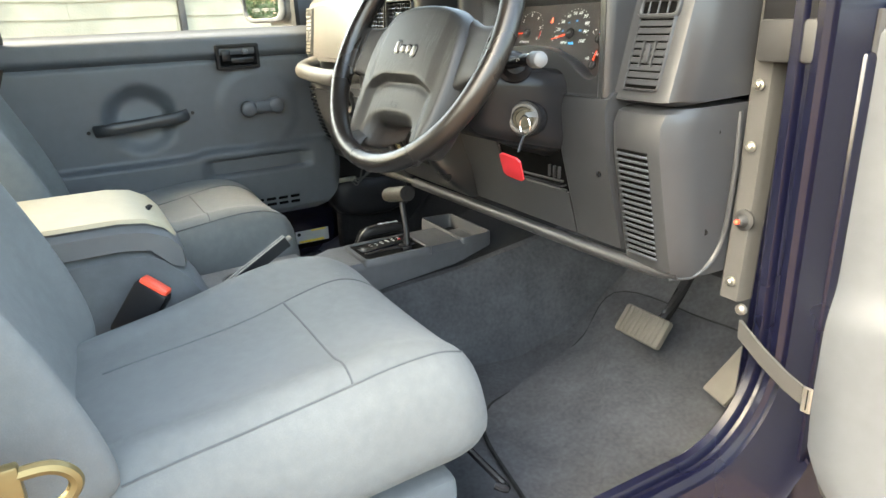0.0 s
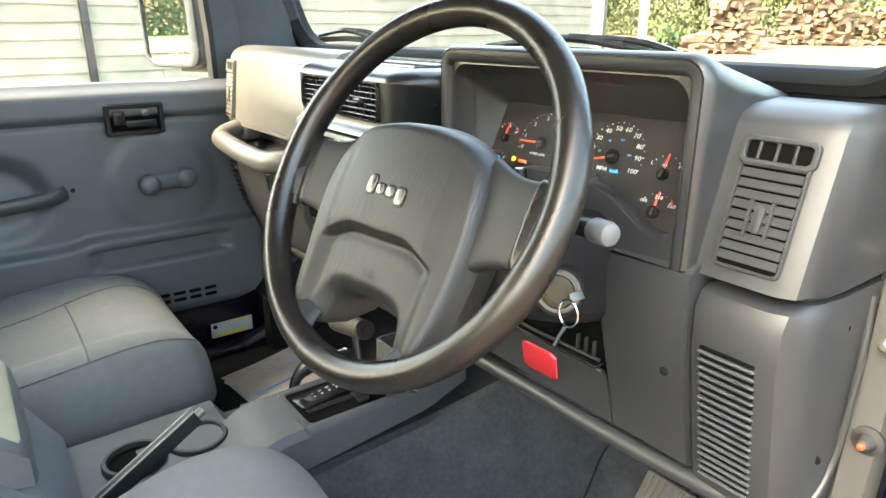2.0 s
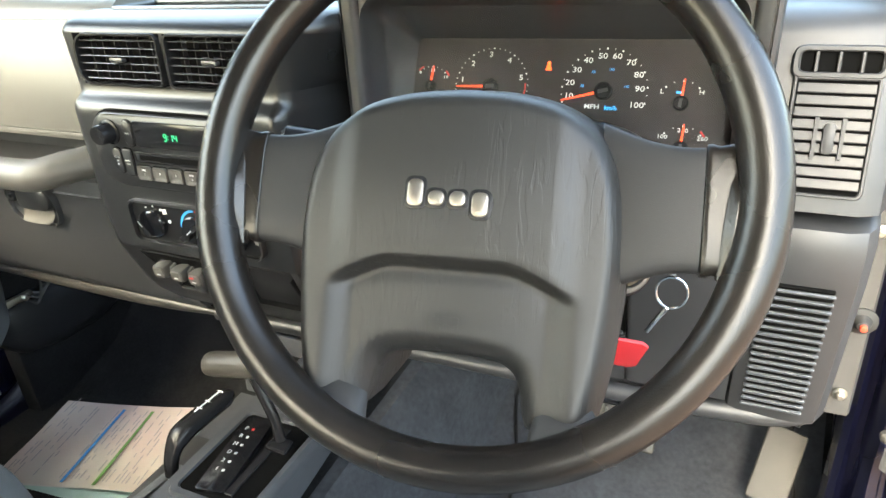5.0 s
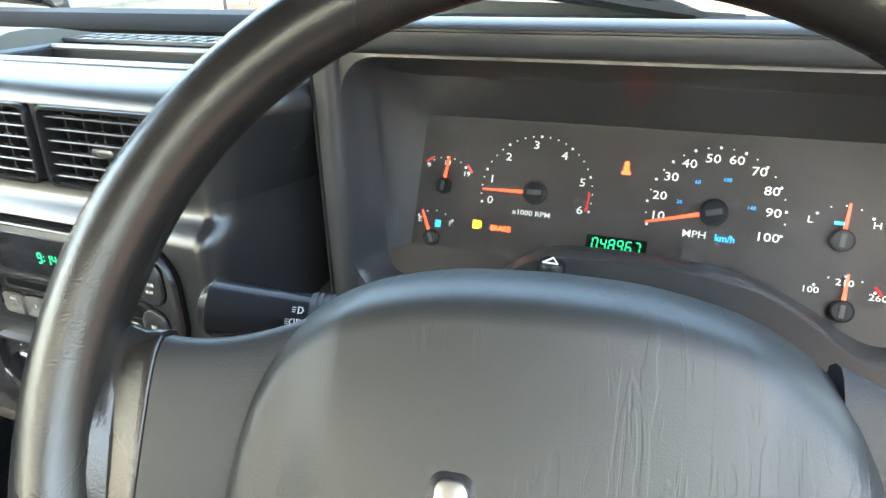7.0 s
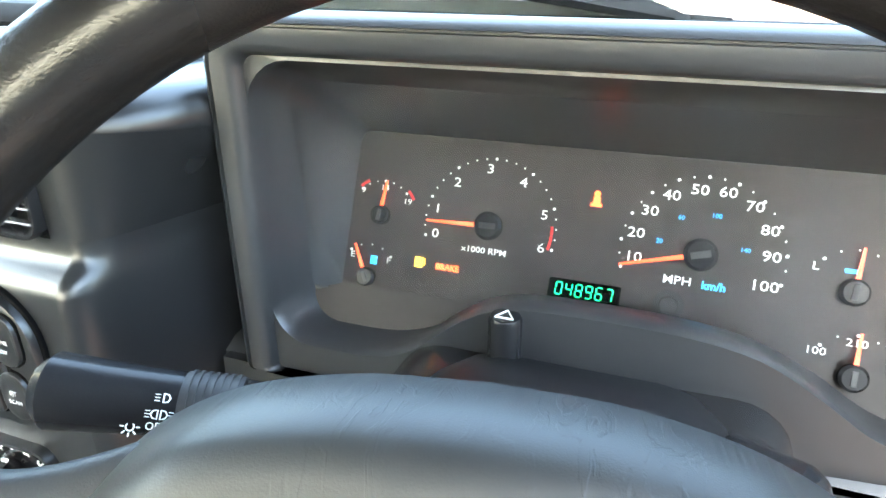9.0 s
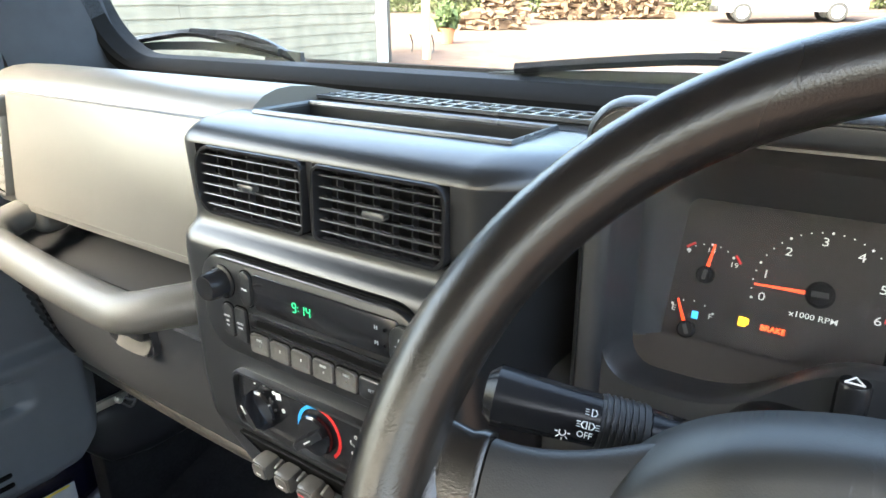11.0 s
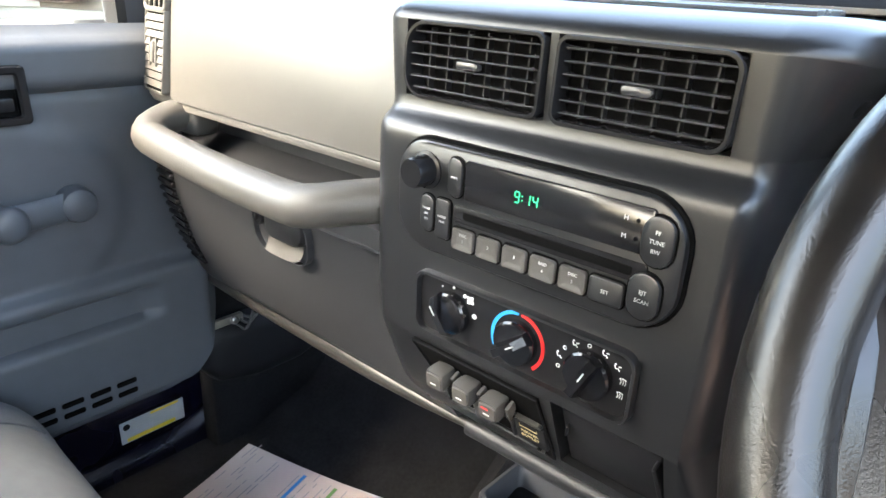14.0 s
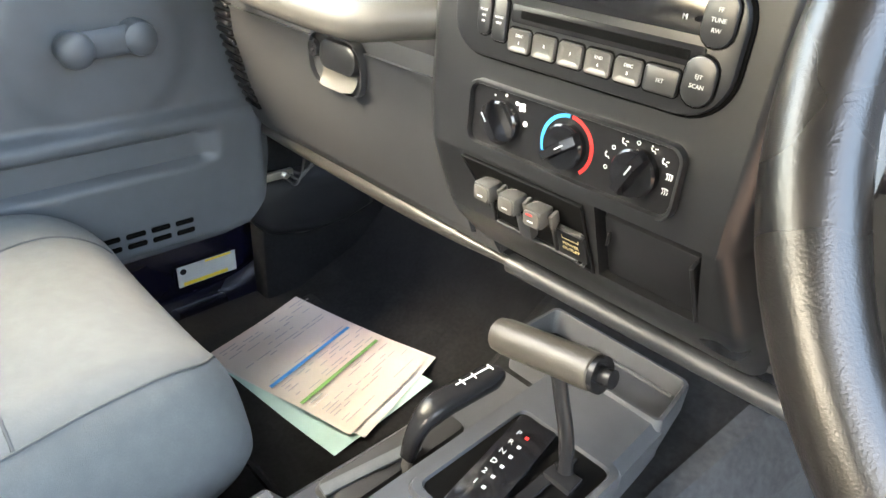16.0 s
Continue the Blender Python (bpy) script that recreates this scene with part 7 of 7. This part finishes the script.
    # window winder
    cr = part("winder_arm", sweep([(0.018, -0.058, 0.994), (0.026, -0.10, 0.993), (0.026, -0.140, 0.991)], [0.0185, 0.0175, 0.0175], n=14, up=(1, 0, 0), flat=0.45), M_DOOR, d, "dark grey window winder")
    part("winder_hub", lathe([(0.0225, 0), (0.0225, 0.020), (0.0205, 0.026), (0.015, 0.0295), (0.007, 0.031), (0.0002, 0.0315)], 24, m=Matrix.Translation((0.004, -0.058, 0.994)) @ Matrix.Rotation(radians(90), 4, "Y")), M_DOOR, cr)
    part("winder_knob", lathe([(0.017, 0), (0.0215, 0.004), (0.0225, 0.016), (0.0205, 0.022), (0.015, 0.0265), (0.007, 0.0285), (0.0002, 0.029)], 24, m=Matrix.Translation((0.024, -0.141, 0.991)) @ Matrix.Rotation(radians(90), 4, "Y")), M_DOOR, cr)
    # drain slots low down
    for r in range(2):
        for k in range(6):
            part("slot", box((0.004, 0.028, 0.0085), (0.0225, -0.035 - 0.036 * k, 0.722 - 0.016 * r + 0.0006 * k), bevel=0.002, seg=1), M_DARK, d)
    # window frame and glass
    w = thing("window_2", "passenger side window in a dark frame", "car window", at=(-0.69, 0, 1.20), kind="structure")
    fr = loft([[(x, y + s, z) for x, y in ((-0.03, 0.0), (0.02, 0.0), (0.022, 0.066), (-0.03, 0.066))] for z, s in ((-0.02, 0.046), (0.10, 0.045), (0.25, 0.035), (0.55, -0.03))])
    part("front_frame", fr, M_FRAME, w, "dark padded window frame")
    part("frame_seal", loft([[(x, y + s, z) for x, y in ((-0.01, -0.006), (0.024, -0.006), (0.024, 0.006), (-0.01, 0.006))] for z, s in ((-0.01, 0.046), (0.10, 0.045), (0.25, 0.035), (0.55, -0.03))]), M_MATTBLACK, w)
    pn = part("pane", box((0.004, 0.98, 0.56), (0.0, -0.44, 0.27)), M_GLASS, w)
    pn.visible_shadow = False
    # tub side below the door, with its label
    ts = thing("tub_side", "dark blue inner side of the body below the door", "car body", at=(-0.758, 0, 0.56), kind="structure")
    part("side_skin", box((0.012, 1.1, 0.24), (-0.004, -0.30, 0.0), bevel=0.003), M_BLUE, ts)
    lb = thing("warning_label", "white and yellow printed label on the sill", "label", at=(-0.7515, 0.045, 0.545), turn=Matrix.Rotation(radians(90), 4, "Z"))
    part("paper", plate(rrect(0.112, 0.042, 0.001, 2), 0.0006, 0, -0.0006), M_GREYPRINT, lb)
    part("stripe", box((0.085, 0.0004, 0.007), (-0.004, -0.0010, -0.016)), material("yellow_print", (0.75, 0.55, 0.04), rough=0.5, bump=0), lb)
    part("stripe", box((0.050, 0.0004, 0.0045), (0.022, -0.0010, 0.018)), bpy.data.materials["yellow_print"], lb)
    bars("fine_print", lb, M_FAINT, 4, 0.006, 0.002, 0.085, 0.022, -0.0010, 8)
    part("round_mark", lathe([(0.0002, 0.0004), (0.006, 0.0004), (0.006, 0)], 14, m=Matrix.Translation((-0.045, -0.0008, 0.010)) @ Matrix.Rotation(radians(90), 4, "X")), M_BLACK, lb)
    # padded hinge pillar on the passenger side
    pl = thing("hinge_pillar", "dark padded front pillar beside the dash", "pillar", at=(-0.715, 0.19, 1.2), kind="structure")
    part("pad", loft([[(x, y + s, z) for x, y in ((-0.07, -0.05), (0.045, -0.07), (0.055, -0.03), (0.055, 0.09), (-0.07, 0.09))] for z, s in ((-0.10, 0.01), (0.0, 0.0), (0.06, 0.0), (0.3, -0.06), (0.58, -0.16))]), M_FRAME, pl)
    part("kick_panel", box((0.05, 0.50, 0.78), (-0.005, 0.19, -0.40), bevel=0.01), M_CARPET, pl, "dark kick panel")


build_passenger_door()


def build_kick_trim():
    """Moulded trim, bracket and wires in the corner ahead of the passenger door."""
    k = thing("kick_trim", "dark moulded trim ahead of the passenger door", "trim panel", at=(-0.672, 0, 0))
    ol = [(0.10, 0.725), (0.13, 0.735), (0.22, 0.725), (0.33, 0.715), (0.37, 0.69), (0.37, 0.62), (0.30, 0.60), (0.20, 0.602), (0.13, 0.62), (0.10, 0.66)]
    rings = [[(x, 0.23 + (y - 0.23) * f, 0.67 + (z - 0.67) * f) for y, z in ol] for x, f in ((-0.05, 1.0), (-0.02, 1.0), (0.004, 0.95), (0.016, 0.80), (0.020, 0.5))]
    part("panel", loft(rings), M_MATTBLACK, k, smooth=70)
    c = thing("door_check", "small steel door check bracket with a loose wire", "bracket", at=(-0.665, 0.150, 0.735))
    part("strap", box((0.010, 0.060, 0.014), (0, 0, 0), bevel=0.002), M_STEEL, c)
    part("bolt", lathe([(0.007, 0), (0.007, 0.005), (0.004, 0.008), (0.0002, 0.008)], 10, m=Matrix.Translation((0.005, 0.012, 0)) @ Matrix.Rotation(radians(90), 4, "Y")), M_STEEL, c)
    for i, (dy, dz) in enumerate(((0.02, 0.10), (0.045, 0.085), (0.06, 0.11))):
        part("wire", sweep(spline([(0.0, 0.01 + 0.01 * i, 0.0), (0.012, 0.03 + 0.008 * i, -0.02 + 0.01 * i), (0.010, 0.03 + dy, 0.03), (0.0, 0.03 + dy, dz)], 6), 0.0028, n=6), M_RUBBER, c)


build_kick_trim()


def build_mirror():
    m = thing("door_mirror", "grey door mirror on a stalk outside the passenger window", "mirror", at=(-0.945, 0.03, 1.318), turn=Matrix.Rotation(radians(26), 4, "Z") @ Matrix.Rotation(radians(1.3), 4, "X"))
    o = rrect(0.19, 0.195, 0.035, 6)
    rings = [[(x, 0, z) for x, z in o], [(x * 1.05, 0.01, z * 1.05) for x, z in o], [(x * 1.05 + 0.01, 0.05, z * 1.03) for x, z in o], [(x * 0.98 + 0.02, 0.105, z * 0.95) for x, z in o], [(x * 0.6 + 0.03, 0.140, z * 0.6) for x, z in o]]
    part("housing", loft(rings), material("mirror_housing_plastic", (0.085, 0.086, 0.088), rough=0.45, vary=0.08, bump=0.2), m, "grey plastic housing", smooth=60)
    part("rim", ring_frame(rrect(0.194, 0.199, 0.036, 6), rrect(0.158, 0.176, 0.030, 6, -0.008), 0.012, -0.008, 0.003), M_FRAME, m)
    g = part("glass", plate(rrect(0.160, 0.178, 0.031, 6, -0.008), 0.003, 0, -0.002), material("mirror_glass", (0.90, 0.91, 0.92), rough=0.02, metal=1.0, vary=0.0, bump=0, rough_vary=0), m)
    bars("mirror_print", g, M_CONSOLE, 2, 0.0, -0.062, 0.11, 0.010, -0.0024, 11)
    part("arm", loft([[(x, y, -0.10 + z) for y, z in ((0.02, -0.012), (0.07, -0.016), (0.07, 0.016), (0.02, 0.02))] for x in (0.0, 0.12, 0.24)]), M_DASHTOP, m)


build_mirror()


def build_wiper(x0, x1, y, z, label, flip=1):
    w = thing("wiper", label, "wiper", at=(x0, y, z), group="windscreen wipers")
    L = x1 - x0
    part("blade", loft([[(L * k, yy, zz + 0.010 * math.sin(k * 3.1)) for yy, zz in ((-0.004, -0.006), (0.004, -0.006), (0.003, 0.006), (-0.003, 0.006))] for k in (0, 0.25, 0.5, 0.75, 1)]), M_RUBBER, w)
    br = sweep(spline([(L * 0.08, -0.008, 0.012), (L * 0.3, -0.012, 0.022), (L * 0.5, -0.014, 0.028), (L * 0.7, -0.012, 0.020), (L * 0.92, -0.008, 0.006)], 5), 0.006, n=6)
    part("bridge", br, M_BLACK, w)
    part("arm", sweep(spline([(L * 0.5, -0.014, 0.030), (L * 0.8, -0.006, 0.022), (L * 1.05, 0.005, -0.02)], 5), 0.006, n=6), M_BLACK, w)


build_wiper(-0.76, -0.34, 0.335, 1.282, "black wiper resting low on the windscreen")
build_wiper(-0.04, 0.42, 0.310, 1.274, "black wiper resting low on the windscreen")


# ---- driver's footwell and door opening ----
def build_driver_side():
    h = thing("hinge_pillar", "grey driver's hinge pillar trim with bright bolts", "pillar", at=(0.70, 0.245, 0.97), kind="structure")
    rings = [[(x, y + s, z) for x, y in ((-0.034, 0.004), (-0.028, -0.002), (0.000, -0.002), (0.004, 0.006), (0.004, 0.06), (-0.034, 0.06))] for z, s in ((-0.18, -0.012), (0.0, 0.0), (0.20, 0.008), (0.27, 0.012))]
    part("trim", loft(rings), M_GREYTRIM, h, "grey pillar trim")
    part("wall", box((0.05, 0.28, 0.30), (-0.008, 0.20, -0.03)), M_CARPET, h)
    jamb = [(0.005, 0.024), (0.012, 0.016), (0.020, 0.026), (0.028, 0.016), (0.036, 0.026), (0.046, 0.018), (0.060, 0.030), (0.070, 0.060), (0.005, 0.060)]
    part("jamb", loft([[(x, y + s, z) for x, y in jamb] for z, s in ((-0.48, -0.03), (-0.18, -0.012), (0.0, 0.0), (0.20, 0.008), (0.24, 0.010))]), M_BLUE, h, "fluted blue door jamb", smooth=20)
    for z, s in ((0.137, 0.0), (0.052, -0.002), (-0.150, -0.012)):
        part("bolt", lathe([(0.0078, 0.0), (0.0078, 0.0018), (0.0048, 0.0026), (0.0048, 0.0075), (0.0030, 0.009), (0.0002, 0.009)], 12, m=Matrix.Translation((-0.012, s - 0.002, z)) @ Matrix.Rotation(radians(90), 4, "X")), M_STEEL, h, "bright zinc bolt")
    sw = part("door_switch", lathe([(0.016, 0), (0.016, 0.004), (0.010, 0.006), (0.006, 0.016), (0.0002, 0.018)], 16, m=Matrix.Translation((-0.008, -0.004, -0.055)) @ Matrix.Rotation(radians(90), 4, "X")), M_RUBBER, h, "door light plunger")
    part("plunger", lathe([(0.004, 0.014), (0.0035, 0.021), (0.0002, 0.022)], 10, m=Matrix.Translation((-0.008, -0.004, -0.055)) @ Matrix.Rotation(radians(90), 4, "X")), M_REDBTN, sw)
    lt = thing("screen_latch", "dark grey padded windscreen hinge block", "bracket", at=(0.725, 0.27, 1.22))
    part("block", box((0.085, 0.07, 0.12), (0.0, 0.0, 0.0), bevel=0.010), M_BLACK, lt)
    part("cover", box((0.082, 0.02, 0.055), (0.0, -0.030, -0.055), bevel=0.006), M_RUBBER, lt)
    # windscreen frame foot on the driver's side
    pl = thing("screen_pillar", "dark padded windscreen pillar on the driver's side", "pillar", at=(0.715, 0.26, 1.26), kind="structure")
    part("pad", loft([[(x, y + s, z) for x, y in ((-0.035, -0.03), (0.04, -0.03), (0.04, 0.07), (-0.035, 0.07))] for z, s in ((0.0, 0.02), (0.3, -0.08), (0.52, -0.16))]), M_FRAME, pl)
    # pedals
    b = thing("brake_pedal", "wide brake pedal with a ribbed rubber pad", "pedal", at=(0.432, 0.330, 0.612), turn=Matrix.Rotation(radians(-38), 4, "X"))
    part("pad", box((0.115, 0.016, 0.062), (0, 0, 0), bevel=0.006), M_PEDAL, b)
    for k in range(9):
        part("rib", box((0.004, 0.003, 0.054), (-0.044 + 0.011 * k, -0.009, 0), bevel=0.001, seg=1), M_PEDAL, b)
    part("arm", sweep(spline([(0.0, 0.012, 0.0), (0.0, 0.05, 0.06), (-0.01, 0.05, 0.30), (-0.01, 0.02, 0.42)], 5), 0.011, n=8), M_BLACK, b)
    a = thing("accelerator_pedal", "narrow grey accelerator pedal beside the brake", "pedal", at=(0.655, 0.318, 0.615), turn=Matrix.Rotation(radians(-42), 4, "X") @ Matrix.Rotation(radians(12), 4, "Y"))
    part("pad", box((0.052, 0.012, 0.11), (0, 0, 0), bevel=0.004), M_PEDAL, a)
    part("arm", sweep([(0.0, 0.01, 0.02), (0.0, 0.06, 0.12), (0.0, 0.08, 0.26)], 0.008, n=8), M_BLACK, a)
    # fitted floor mat with a raised edge
    fm = thing("floor_mat", "grey carpet floor mat in the driver's footwell", "floor mat", at=(0.46, 0.0, 0.472))
    ol = [(0.24, -0.10), (0.25, 0.0), (0.24, 0.20), (0.20, 0.42), (0.0, 0.44), (-0.20, 0.42), (-0.185, 0.30), (-0.15, 0.10), (-0.125, 0.02), (-0.05, -0.035), (0.10, -0.07)]
    ol = [(p.x, p.y) for p in spline([(x, y, 0) for x, y in ol + ol[:1]], 6)[:-1]]

    def lift(x, y):
        yy = y
        return 0.0 if yy < 0.20 else (yy - 0.20) * 0.36 + 0.52 * max(0.0, yy - 0.34)
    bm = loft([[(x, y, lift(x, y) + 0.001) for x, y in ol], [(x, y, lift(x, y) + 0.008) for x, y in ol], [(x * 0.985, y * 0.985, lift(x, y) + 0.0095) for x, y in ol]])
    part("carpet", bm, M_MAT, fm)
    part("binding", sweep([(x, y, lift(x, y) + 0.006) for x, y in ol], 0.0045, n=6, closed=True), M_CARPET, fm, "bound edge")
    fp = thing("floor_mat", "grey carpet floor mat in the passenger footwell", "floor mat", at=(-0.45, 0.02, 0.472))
    # takes the darker carpet colour that stands for footwell shade
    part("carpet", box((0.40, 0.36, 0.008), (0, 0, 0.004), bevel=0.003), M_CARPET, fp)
    # fabric check strap
    s = thing("door_strap", "grey webbing check strap between pillar and open door", "strap", at=(0.735, 0.193, 0.770))
    a0, a1 = Vector((0.0, 0.0, 0.0)), Vector((0.095, 0.027, -0.076))
    side = Vector((0.0, 0.0, 0.014))
    part("webbing", loft([[p - side, p - side + Vector((0.002, 0.003, 0)), p + side + Vector((0.002, 0.003, 0)), p + side] for p in (a0, a0.lerp(a1, 0.35) + Vector((0, 0, -0.006)), a0.lerp(a1, 0.7) + Vector((0, 0, -0.006)), a1)]), M_TAN, s)
    part("buckle", sweep([a1 + Vector((0, -0.002, 0.018)), a1 + Vector((0.008, -0.002, 0.018)), a1 + Vector((0.008, -0.002, -0.018)), a1 + Vector((0, -0.002, -0.018))], 0.003, n=6, closed=True, up=(0, 1, 0)), M_STEEL, s)
    part("anchor", lathe([(0.008, 0), (0.008, 0.006), (0.004, 0.010), (0.0002, 0.010)], 12, m=Matrix.Translation((0.0, 0.004, 0.03)) @ Matrix.Rotation(radians(90), 4, "X")), M_LOCK, s)
    # open driver's door, swung out on its hinges
    d = thing("door_2", "open driver's door with a moulded grey trim panel", "car door", at=(0.775, 0.335, 0.0), turn=Matrix.Rotation(radians(12), 4, "Z"), kind="structure")
    ny, nz = 40, 50
    bm = bmesh.new()
    vs = []
    for j in range(nz + 1):
        z = 0.44 + (1.20 - 0.44) * j / nz
        row = []
        cut = 0.0 if z > 0.66 else 0.14 * (1 - math.sqrt(max(0, 1 - ((0.66 - z) / 0.23) ** 2)))
        for i in range(ny + 1):
            x = cut + (0.92 - cut) * i / ny
            y = -0.03 - 0.015 * (1 / (1 + math.exp(-(0.80 + 0.10 * x - z) * 90))) + 0.02 * math.exp(-i * 0.9) + 0.02 * max(0, (z - 1.17) / 0.03)
            row.append(bm.verts.new((x, y, z)))
        vs.append(row)
    for j in range(nz):
        for i in range(ny):
            bm.faces.new((vs[j][i], vs[j][i + 1], vs[j + 1][i + 1], vs[j + 1][i]))
    part("trim_panel", bm, M_DOOR, d, "grey moulded door card", smooth=60)
    part("door_shell", box((0.92, 0.045, 0.70), (0.49, 0.02, 0.86), bevel=0.008), M_BLUE, d)
    part("door_seal", sweep(spline([(0.012, -0.012, 1.20), (0.004, -0.014, 0.95), (0.004, -0.014, 0.66), (0.03, -0.014, 0.53), (0.11, -0.014, 0.45), (0.5, -0.014, 0.44)], 6), 0.008, n=8), M_RUBBER, d)
    for z in (0.70, 1.08):
        hg = part("hinge", box((0.05, 0.05, 0.06), (-0.025, 0.02, z), bevel=0.006), M_BLUE, d)
        part("hinge_pin", lathe([(0.009, -0.04), (0.009, 0.04), (0.0002, 0.042)], 10, m=Matrix.Translation((-0.02, -0.008, z))), M_STEEL, hg)


build_driver_side()


def build_papers():
    """Loose papers on the passenger floor."""
    tints = (material("pale_green_paper", (0.36, 0.52, 0.48), rough=0.8, vary=0.05, bump=0.1), material("pink_form_paper", (0.57, 0.415, 0.375), rough=0.8, vary=0.06, scale=5, bump=0.1, hue=(0.50, 0.49, 0.43)),
             material("white_paper", (0.52, 0.50, 0.48), rough=0.8, vary=0.04, bump=0.1))
    Bp, Gp = material("form_blue", (0.03, 0.22, 0.58), rough=0.7, bump=0), material("form_green", (0.13, 0.28, 0.07), rough=0.7, bump=0)
    for i, (dx, dy, rot, mat, lab) in enumerate(((0.022, -0.012, -8, tints[0], "pale green printed sheet under other papers"), (0.012, 0.006, 3, tints[2], "white printed sheet under other papers"), (0.0, 0.0, 0, tints[1], "pink and green printed form lying on the floor"))):
        p = thing("paper_sheet", lab, "paper", at=(-0.468 + dx, 0.092 + dy, 0.4845 + 0.0042 * i), turn=Matrix.Rotation(radians(14.5 + rot), 4, "Z"), group="loose papers")
        n = 8
        bm = bmesh.new()
        W, Lh = 0.297, 0.212
        vs = [[bm.verts.new((-W / 2 + W * a / n, -Lh / 2 + Lh * b / n, 0.0014 * math.sin(a * 0.9 + i) * math.cos(b * 0.7) + 0.002 * (b / n) ** 2)) for a in range(n + 1)] for b in range(n + 1)]
        for b in range(n):
            for a in range(n):
                bm.faces.new((vs[b][a], vs[b][a + 1], vs[b + 1][a + 1], vs[b + 1][a]))
        part("sheet", bm, mat, p)
        if i == 2:
            for x, m in ((-0.010, Bp), (0.052, Gp)):
                part("printed_bar", box((0.006, 0.19, 0.0006), (x, -0.006, 0.0045)), m, p)
            rnd = random.Random(2)
            bm = bmesh.new()
            for col in [-0.132 + 0.0075 * q for q in range(36)]:
                if abs(col + 0.010) < 0.007 or abs(col - 0.052) < 0.007 or rnd.random() < 0.25:
                    continue
                y = -0.092
                while y < 0.085:
                    l = rnd.uniform(0.008, 0.035)
                    if rnd.random() < 0.6:
                        box((0.0016, l, 0.0004), (col, y + l / 2, 0.0044), bm=bm)
                    y += l + rnd.uniform(0.003, 0.012)
            tagged(part("fine_print", bm, material("faint_print", (0.30, 0.29, 0.30), rough=0.8, bump=0), p), kind="stuff")


build_papers()


# ---- unseen soft top, added to shade the cabin ----
def build_unseen_top():
    # never in view: roof and curtains are added to shape the cabin light
    t = thing("unseen_soft_top", "unseen black fabric top added to shade the cabin", "soft top", at=(0, -1.25, 1.24))
    M_CANVAS = material("black_canvas", (0.012, 0.012, 0.012), rough=0.85, vary=0.2, bump=0.5, bump_scale=500)
    rings = []
    for y, z in ((1.345, 0.545), (1.28, 0.56), (0.58, 0.575), (0.45, 0.57), (0.0, 0.56), (-0.45, 0.53), (-0.64, 0.47)):
        rings.append([(x, y, z * k) for x, k in ((-0.70, 0.90), (-0.62, 0.985), (-0.3, 1.0), (0.3, 1.0), (0.62, 0.985), (0.70, 0.90))])
    part("canopy", loft(rings, closed=False, caps=False), M_CANVAS, t)
    for s in (-1, 1):
        side = Matrix.Translation((s * 0.705, -0.16, 0.25)) @ Matrix.Rotation(radians(90), 4, "Z")
        part("side_curtain", ring_frame(rrect(1.02, 0.54, 0.03, 4), rrect(0.86, 0.40, 0.06, 4), 0.010, -0.005, 0.002), M_CANVAS, t, "unseen black canvas side curtain", at=side)
        clear = part("side_window", plate(rrect(0.88, 0.42, 0.06, 4), 0.003, 0, 0.0), M_GLASS, t, "unseen clear vinyl side window", at=side)
        clear.visible_shadow = False
        part("rear_bow", sweep([(s * 0.70, -0.70, 0.0), (s * 0.70, -0.64, 0.44)], 0.022, n=10), M_RUBBER, t)
        part("side_rail", sweep([(s * 0.69, -0.60, 0.47), (s * 0.69, 0.60, 0.52), (s * 0.69, 0.9, 0.53), (s * 0.69, 1.36, 0.49)], 0.020, n=10), M_RUBBER, t)
    # added flap, rolled up so that light enters from the rear
    roll = spline([(-0.68, -0.66, 0.44), (-0.3, -0.68, 0.46), (0.3, -0.68, 0.46), (0.68, -0.66, 0.44)], 6)
    part("unseen_rolled_flap", sweep(roll, [0.045] * len(roll), n=12), M_CANVAS, t, "unseen rolled rear flap, added")


build_unseen_top()


def build_belt():
    b = thing("seat_belt", "black seat belt hanging beside the passenger seat", "seat belt", at=(-0.64, -0.71, 0.98))
    pts = spline([(-0.02, -0.03, 0.42), (0.0, 0.01, 0.22), (0.0, -0.04, 0.05), (0.005, 0.0, -0.02), (0.01, 0.0, -0.18)], 5)
    part("webbing", sweep(pts, 0.020, n=8, up=(1, 0, 0), flat=0.12), M_BLACK, b)
    part("tongue", box((0.014, 0.036, 0.026), (0.010, 0.002, -0.005), bevel=0.004), M_STEEL, b)
    s = thing("door_striker", "yellow zinc door striker on the rear pillar", "striker", at=(0.735, -0.700, 0.870))
    part("plate", box((0.012, 0.05, 0.06), (0.0, 0.0, 0.0), bevel=0.003), M_BRASS, s)
    part("loop", sweep(spline([(0.0, 0.005, 0.02), (0.0, 0.045, 0.018), (0.0, 0.060, 0.0), (0.0, 0.045, -0.018), (0.0, 0.005, -0.02)], 5), 0.006, n=8, up=(1, 0, 0)), M_BRASS, s)
    p = thing("rear_pillar", "dark lower rear door pillar", "pillar", at=(0.74, -0.80, 0.80), kind="structure")
    part("post", box((0.10, 0.12, 0.80), (0.02, 0.0, 0.0), bevel=0.01), M_BLACK, p)


M_BRASS = material("yellow_zinc", (0.17, 0.13, 0.06), rough=0.45, metal=0.7, vary=0.2, bump=0.1)
build_belt()
